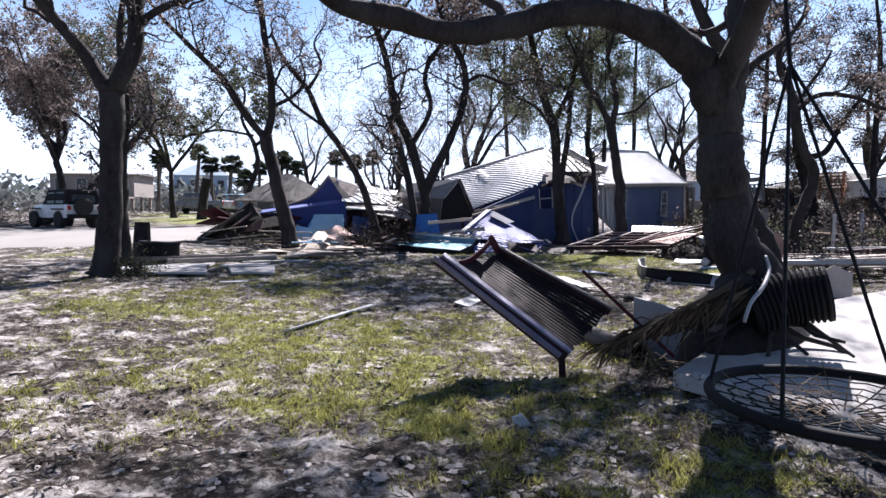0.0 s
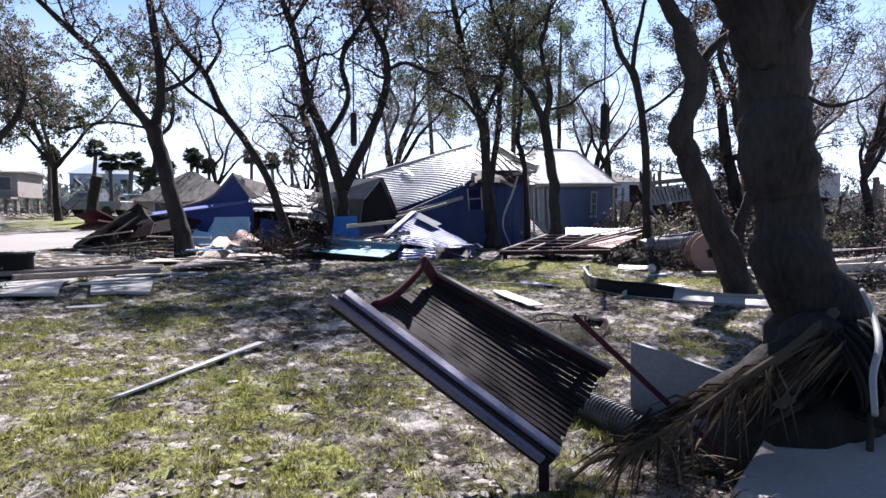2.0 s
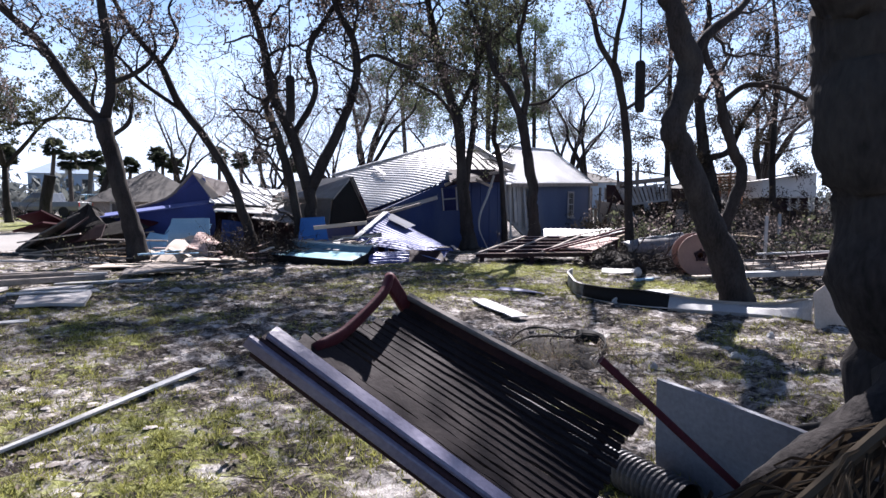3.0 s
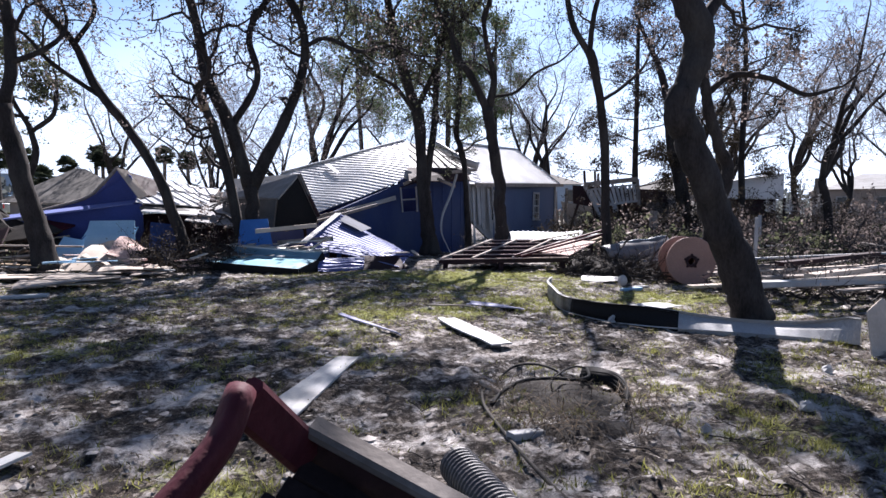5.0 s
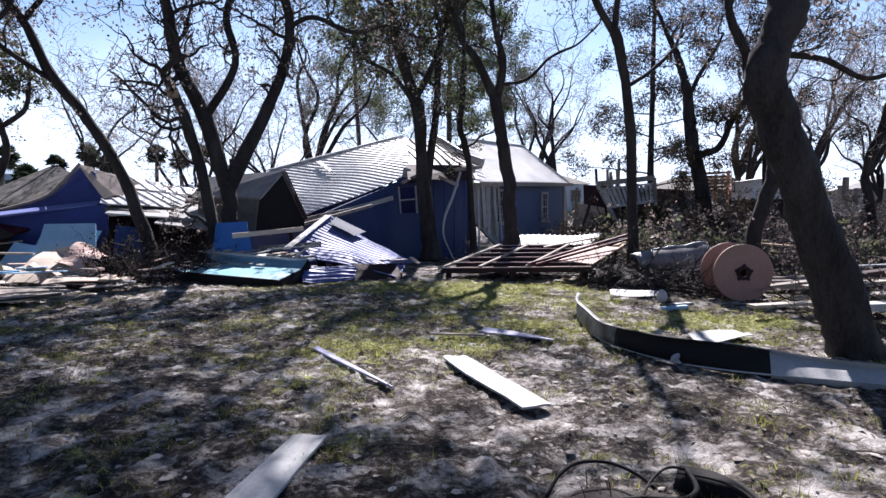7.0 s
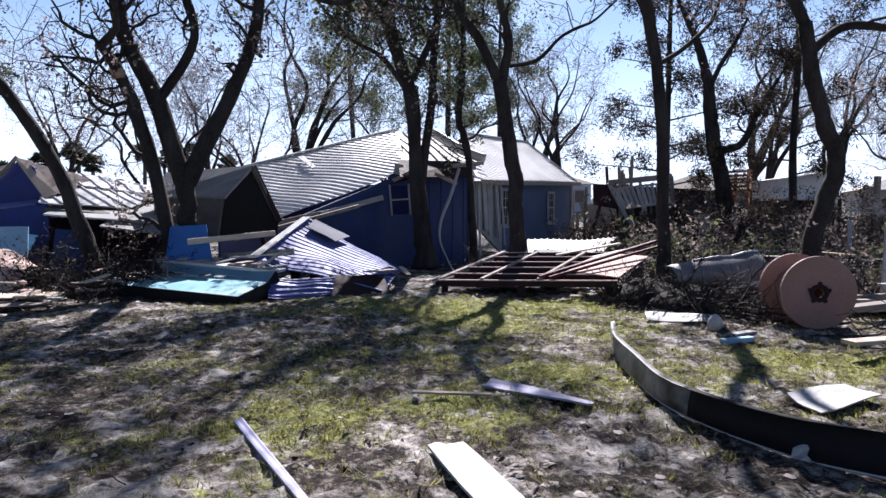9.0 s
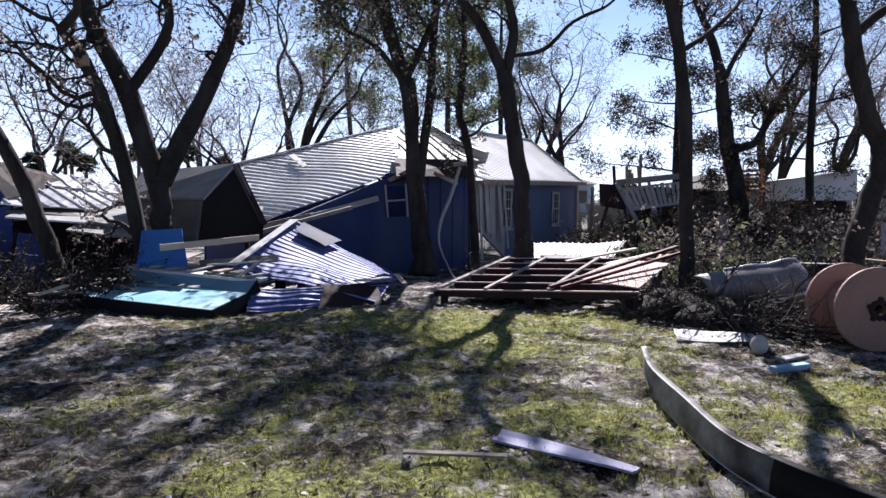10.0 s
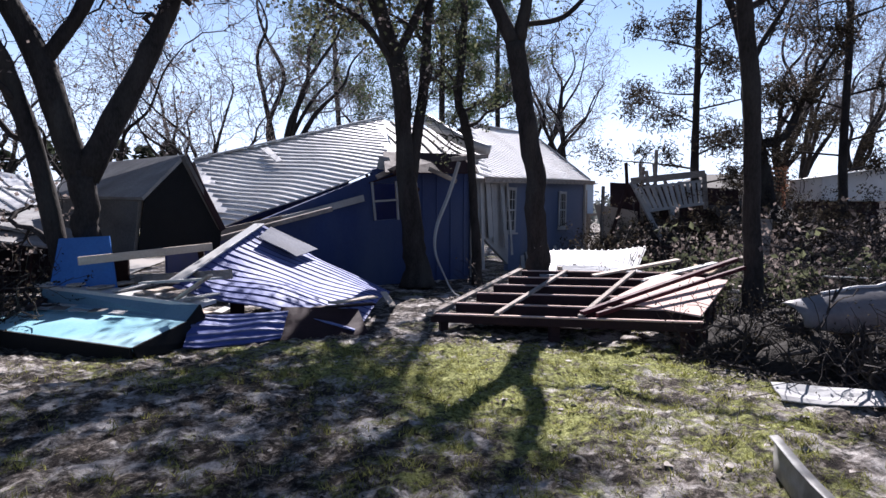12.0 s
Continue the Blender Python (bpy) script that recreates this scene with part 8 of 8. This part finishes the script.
part("bumper", Geo().beam((1.95, -0.75, 0.62), (1.95, 0.75, 0.62), 0.16, 0.2), BLACK, jeep)
part("plate", Geo().box(pose(-2.03, -0.45, 0.8), 0.02, 0.3, 0.15), WHITE, jeep)
part("windscreen", Geo().slab([(0.42, -0.7, 1.18), (0.42, 0.7, 1.18), (0.1, 0.64, 1.78), (0.1, -0.64, 1.78)], 0.02), GLASS, jeep)

truck = thing("pickup_truck", "dark grey pickup truck parked on the far grass", "truck", (-21.2, 53.3, land(-21.2, 53.3)))
truck.rotation_euler = (0, 0, radians(168))
shaped("body", body_loft(0, [(-2.85, 0.92, 0.5, 1.12, 0.9), (-2.8, 0.95, 0.48, 1.14, 0.92), (2.0, 0.95, 0.48, 1.12, 0.9), (2.75, 0.88, 0.5, 1.05, 0.82), (2.85, 0.82, 0.55, 0.95, 0.76)]), CAR_GREY, 0.04, truck)
shaped("cab", body_loft(0, [(-0.75, 0.9, 1.1, 1.15, 0.85), (-0.65, 0.9, 1.1, 1.8, 0.7), (0.75, 0.9, 1.1, 1.82, 0.7), (1.5, 0.9, 1.08, 1.14, 0.84)]), CAR_GREY, 0.03, truck)
for s in (-1, 1):
    for x0, x1 in ((-0.55, 0.1), (0.18, 0.95)):
        part("window", Geo().slab([(x0, s * 0.9, 1.2), (x1 + 0.1, s * 0.9, 1.2), (x1 - 0.1, s * 0.745, 1.72), (x0, s * 0.745, 1.72)], 0.015), GLASS, truck)
    wheel(truck, 1.85, s * 0.85, 0.4, 0.4, 0.26, s)
    wheel(truck, -1.75, s * 0.85, 0.4, 0.4, 0.26, s)
    part("headlight", Geo().box(pose(2.8, s * 0.66, 0.88), 0.1, 0.24, 0.14), CHROME, truck)
    part("tail_light", Geo().box(pose(-2.85, s * 0.82, 0.95), 0.06, 0.12, 0.3), LAMP_RED, truck)
part("windscreen", Geo().slab([(1.48, -0.8, 1.17), (1.48, 0.8, 1.17), (0.82, 0.66, 1.76), (0.82, -0.66, 1.76)], 0.02), GLASS, truck)
part("bumper", Geo().beam((2.9, -0.85, 0.6), (2.9, 0.85, 0.6), 0.14, 0.2), CHROME, truck)


# ---- houses further off ----
def far_house(x, y, w, d, h, roof_h, turn, wall, roof, label, stilt=0.0, rows=1, cols=4, hip=True):
    g = land(x, y)
    ob = thing("house", label, "house", (x, y, g), "")
    ob.rotation_euler = (0, 0, radians(turn))
    part("wall", Geo().box(pose(0, 0, stilt + h / 2), w, d, h), wall, ob)
    e = 0.4
    z = stilt + h
    in_ = d / 2 if hip else -e
    base = [(-w / 2 - e, -d / 2 - e, z), (w / 2 + e, -d / 2 - e, z), (w / 2 + e, d / 2 + e, z), (-w / 2 - e, d / 2 + e, z)]
    top = [(-w / 2 + min(in_, w / 2 - 0.2), 0, z + roof_h), (w / 2 - min(in_, w / 2 - 0.2), 0, z + roof_h)]
    part("roof", Geo().add(base + top, [(0, 1, 5, 4), (1, 2, 5), (2, 3, 4, 5), (3, 0, 4), (3, 2, 1, 0)]), roof, ob)
    for j in range(rows):
        for i in range(cols):
            cx = -w / 2 + (i + 0.5) * w / cols
            cz = stilt + (j + 0.55) * h / rows
            win = part("window", Geo().box(pose(cx, -d / 2 - 0.02, cz), 0.9, 0.04, 1.1), GLASS, ob)
            fg = Geo()
            for s in (-1, 1):
                fg.box(pose(cx + s * 0.49, -d / 2 - 0.05, cz), 0.09, 0.06, 1.28)
                fg.box(pose(cx, -d / 2 - 0.052, cz + s * 0.6), 0.9, 0.06, 0.09)
            part("window_frame", fg, WHITE, win)
    if stilt:
        for i in range(5):
            for k in (-1, 0, 1):
                part("stilt", Geo().beam((-w / 2 + 0.3 + i * (w - 0.6) / 4, k * (d / 2 - 0.3), -0.1), (-w / 2 + 0.3 + i * (w - 0.6) / 4, k * (d / 2 - 0.3), stilt), 0.25, 0.25), WOOD, ob)
        part("porch_floor", Geo().box(pose(0, -d / 2 - 0.8, stilt - 0.1), w, 1.6, 0.18), WOOD, ob)
    return ob


far_house(-35.2, 64.0, 7.8, 6, 2.2, 0.3, 8, BEIGE_WALL, SHINGLE, "beige house raised on wooden stilts", 1.5, hip=False)
far_house(-38.5, 100.0, 8, 8, 3.0, 2.6, 10, PALE_BLUE_WALL, PALE_BLUE_WALL, "pale blue house with a pyramid roof", 2.6)
far_house(-19.4, 60.0, 3.0, 2.0, 1.2, 0.1, 4, LIGHT_BLUE, LIGHT_BLUE, "pale teal trailer parked on the grass", 0.5, cols=2, hip=False)
far_house(-9.6, 38.0, 5.0, 5.0, 1.4, 1.7, 14, BEIGE_WALL, SHINGLE, "low grey-roofed shed beyond the ruin", 0.0, cols=2)
far_house(30.0, 47.0, 9, 6, 2.6, 1.2, -28, BEIGE_WALL, SHINGLE, "low house with a grey roof among trees", 0.6)
far_house(46.0, 44.0, 10, 6, 2.6, 1.3, -35, BEIGE_WALL, GREY_ROOF, "tan house with a grey roof among trees", 0.8)
far_house(24.5, 66.0, 9, 6, 2.6, 1.4, -8, PALE_BLUE_WALL, SHINGLE, "grey-blue house far behind the wing", 1.6)
shed = thing("storage_box", "pale tilted storage box in the brush", "box", (21.5, 31.5, land(21.5, 31.5)))
shaped("box_body", Geo().loft([[Vector((0, 0, 2.25)), Vector((0.35, 1.9, 2.25)), Vector((0.35, 1.9, 3.1)), Vector((0, 0, 3.12))], [Vector((2.7, -0.5, 2.25)), Vector((3.05, 1.4, 2.25)), Vector((3.05, 1.4, 3.5)), Vector((2.7, -0.5, 3.5))]]), PALE_PAINT, 0.04, shed)
part("lid", Geo().slab([(-0.08, -0.1, 3.14), (2.8, -0.62, 3.54), (3.15, 1.5, 3.54), (0.28, 2.0, 3.12)], 0.05, (0, 0, 1)), PALE_METAL, shed, "grey flat lid with a thin overhang")
part("base_frame", Geo().box(pose(1.5, 0.75, 1.12, 0, 0, -10), 2.3, 1.5, 2.24), DARK_WOOD, shed)
for x_, y_ in ((-0.02, -0.02), (2.7, -0.53)):
    part("corner_post", Geo().beam((x_, y_, 0.0), (x_, y_, 2.3), 0.1, 0.1), DARK_WOOD, shed)
for i, (x, y, h) in enumerate(((26.1, 31.0, 3.3), (28.5, 33.5, 3.0), (23.0, 27.5, 2.6), (31.0, 36.0, 3.2), (12.8, 24.6, 1.6))):
    plank((x, y, land(x, y) - 0.05), (x + 0.1, y, land(x, y) + h), 0.2, 0.2, WOOD, "weathered wooden fence post", "post", "post", "weathered fence posts", (0, -1, 0))
brush("low thicket at the edge of the brush", [(24.0, 29.0, 3.0), (28.0, 28.0, 3.0), (22.0, 25.0, 2.5), (31.0, 33.0, 3.0), (20.0, 34.0, 3.0), (26.0, 36.0, 3.0)], 330, 47, 2.2, 1.7, LEAF_BROWN, 9, "thicket", 0.02, 0.09)
brush("dark debris line beyond the road", [(-23.0, 31.5, 2.2), (-26.0, 33.0, 2.5), (-21.0, 45.0, 2.0), (-12.0, 42.0, 1.6), (-8.8, 33.0, 1.4), (-29.0, 40.0, 2.5)], 240, 48, 1.2, 1.6, LEAF_BROWN, 6)

# far belt of trees
fw = Geo()
rng = np.random.default_rng(5)
for k in range(15000):
    a = rng.uniform(-1.15, 1.25)
    r = rng.uniform(85, 170)
    x, y = math.sin(a) * r, math.cos(a) * r
    top = 2.2 + 2.6 * (0.5 + 0.5 * noise.noise((a * 14, r * 0.04, 2))) + 2.0 * noise.noise((a * 45, 0, 8))
    c = np.array((x, y, land(x, y) + rng.uniform(0.1, 1) ** 0.8 * max(1.5, top)))
    for _ in range(3):
        p = c + rng.normal(0, 0.7, 3)
        u, v = rng.normal(0, 0.26, 3), rng.normal(0, 0.26, 3)
        fw.add([p - u, p + v, p + u, p - v], [(0, 1, 2), (0, 2, 3)])
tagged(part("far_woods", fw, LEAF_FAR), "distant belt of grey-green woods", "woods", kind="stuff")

# ---- grass, leaf litter and twigs on the lawn ----
rng = np.random.default_rng(9)
gr = Geo()
tuft = 0
while tuft < 26000:
    y = 1.2 + 19.5 * rng.random() ** 1.25
    x = rng.uniform(-1, 1) * (1.5 + y * 0.62) + y * 0.12
    clump = noise.noise((x * 4.2, y * 4.2, 6.1)) + 0.6 * noise.noise((x * 9.0, y * 9.0, 2.1))
    if rng.random() > growth(x, y) ** 1.4 * (1.1 + 2.4 * clump):
        continue
    tuft += 1
    z = gz(x, y)
    tall = 1.0 + max(0.0, clump)
    for _ in range(int(rng.integers(5, 10))):
        p = np.array((x + rng.normal(0, 0.03), y + rng.normal(0, 0.03), z - 0.005))
        h = rng.uniform(0.018, 0.05) * tall
        d = rng.normal(0, 0.03, 2)
        w = rng.uniform(0.002, 0.006)
        a = rng.uniform(0, 3.14)
        s = np.array((math.cos(a) * w, math.sin(a) * w, 0))
        gr.add([p - s, p + s, p + np.array((d[0], d[1], h))], [(0, 1, 2)])
tagged(part("grass", gr, GRASS), "short patchy lawn grass", "grass", kind="stuff")
# small clods of sand and earth
cl = Geo()
for k in range(34000):
    y = 1.2 + 19 * rng.random() ** 1.35
    x = rng.uniform(-1, 1) * (1.5 + y * 0.62) + y * 0.12
    if noise.noise((x * 1.3, y * 1.3, 8.5)) + 0.7 * noise.noise((x * 4.5, y * 4.5, 3.5)) < rng.uniform(-0.1, 0.5):
        continue
    z = gz(x, y) - 0.004
    r, h = rng.uniform(0.012, 0.045), rng.uniform(0.004, 0.016)
    a0 = rng.uniform(0, 1.2)
    ring_ = [(x + r * math.cos(a0 + j * 1.2566) * rng.uniform(0.6, 1.3), y + r * math.sin(a0 + j * 1.2566) * rng.uniform(0.6, 1.3), z) for j in range(5)]
    cl.add(ring_ + [(x + rng.normal(0, r * 0.3), y + rng.normal(0, r * 0.3), z + h)], [(j, (j + 1) % 5, 5) for j in range(5)])
tagged(part("earth_clods", cl, CLOD), "loose clods of sand and earth on the lawn", "earth", kind="stuff")
lt = Geo()
for k in range(42000):
    y = 1.2 + 21 * rng.random() ** 1.3
    x = rng.uniform(-1, 1) * (1.5 + y * 0.65) + y * 0.12
    if noise.noise((x * 0.8, y * 0.8, 5.5)) + 0.35 * noise.noise((x * 3, y * 3, 1.5)) < rng.uniform(-0.45, 0.4):
        continue
    z = gz(x, y) + 0.004
    a, s = rng.uniform(0, 6.283), rng.uniform(0.010, 0.036)
    u = np.array((math.cos(a), math.sin(a), rng.normal(0, 0.3))) * s
    v = np.array((-math.sin(a), math.cos(a), rng.normal(0, 0.3))) * s * 0.45
    c = np.array((x, y, z + abs(u[2]) + abs(v[2])))
    lt.add([c - u, c + v + (0, 0, 0.006), c + u, c - v + (0, 0, 0.006)], [(0, 1, 2), (0, 2, 3)])
tagged(part("leaf_litter", lt, LITTER), "dead oak leaves strewn over the sand", "leaves", kind="stuff")
tw = Geo()
for k in range(700):
    y = 1.5 + 20 * rng.random() ** 1.2
    x = rng.uniform(-1, 1) * (1.5 + y * 0.65) + y * 0.12
    a, L = rng.uniform(0, 6.283), rng.uniform(0.05, 0.26)
    pts = []
    for j in range(4):
        a += rng.normal(0, 0.25)
        px, py = x + math.cos(a) * L * j / 3, y + math.sin(a) * L * j / 3
        pts.append((px, py, gz(px, py) + 0.012 + rng.uniform(0, 0.02)))
    tw.tube(pts, rng.uniform(0.002, 0.005), 4, False)
tagged(part("fallen_twigs", tw, TWIG), "thin fallen twigs on the lawn", "twigs", kind="stuff")
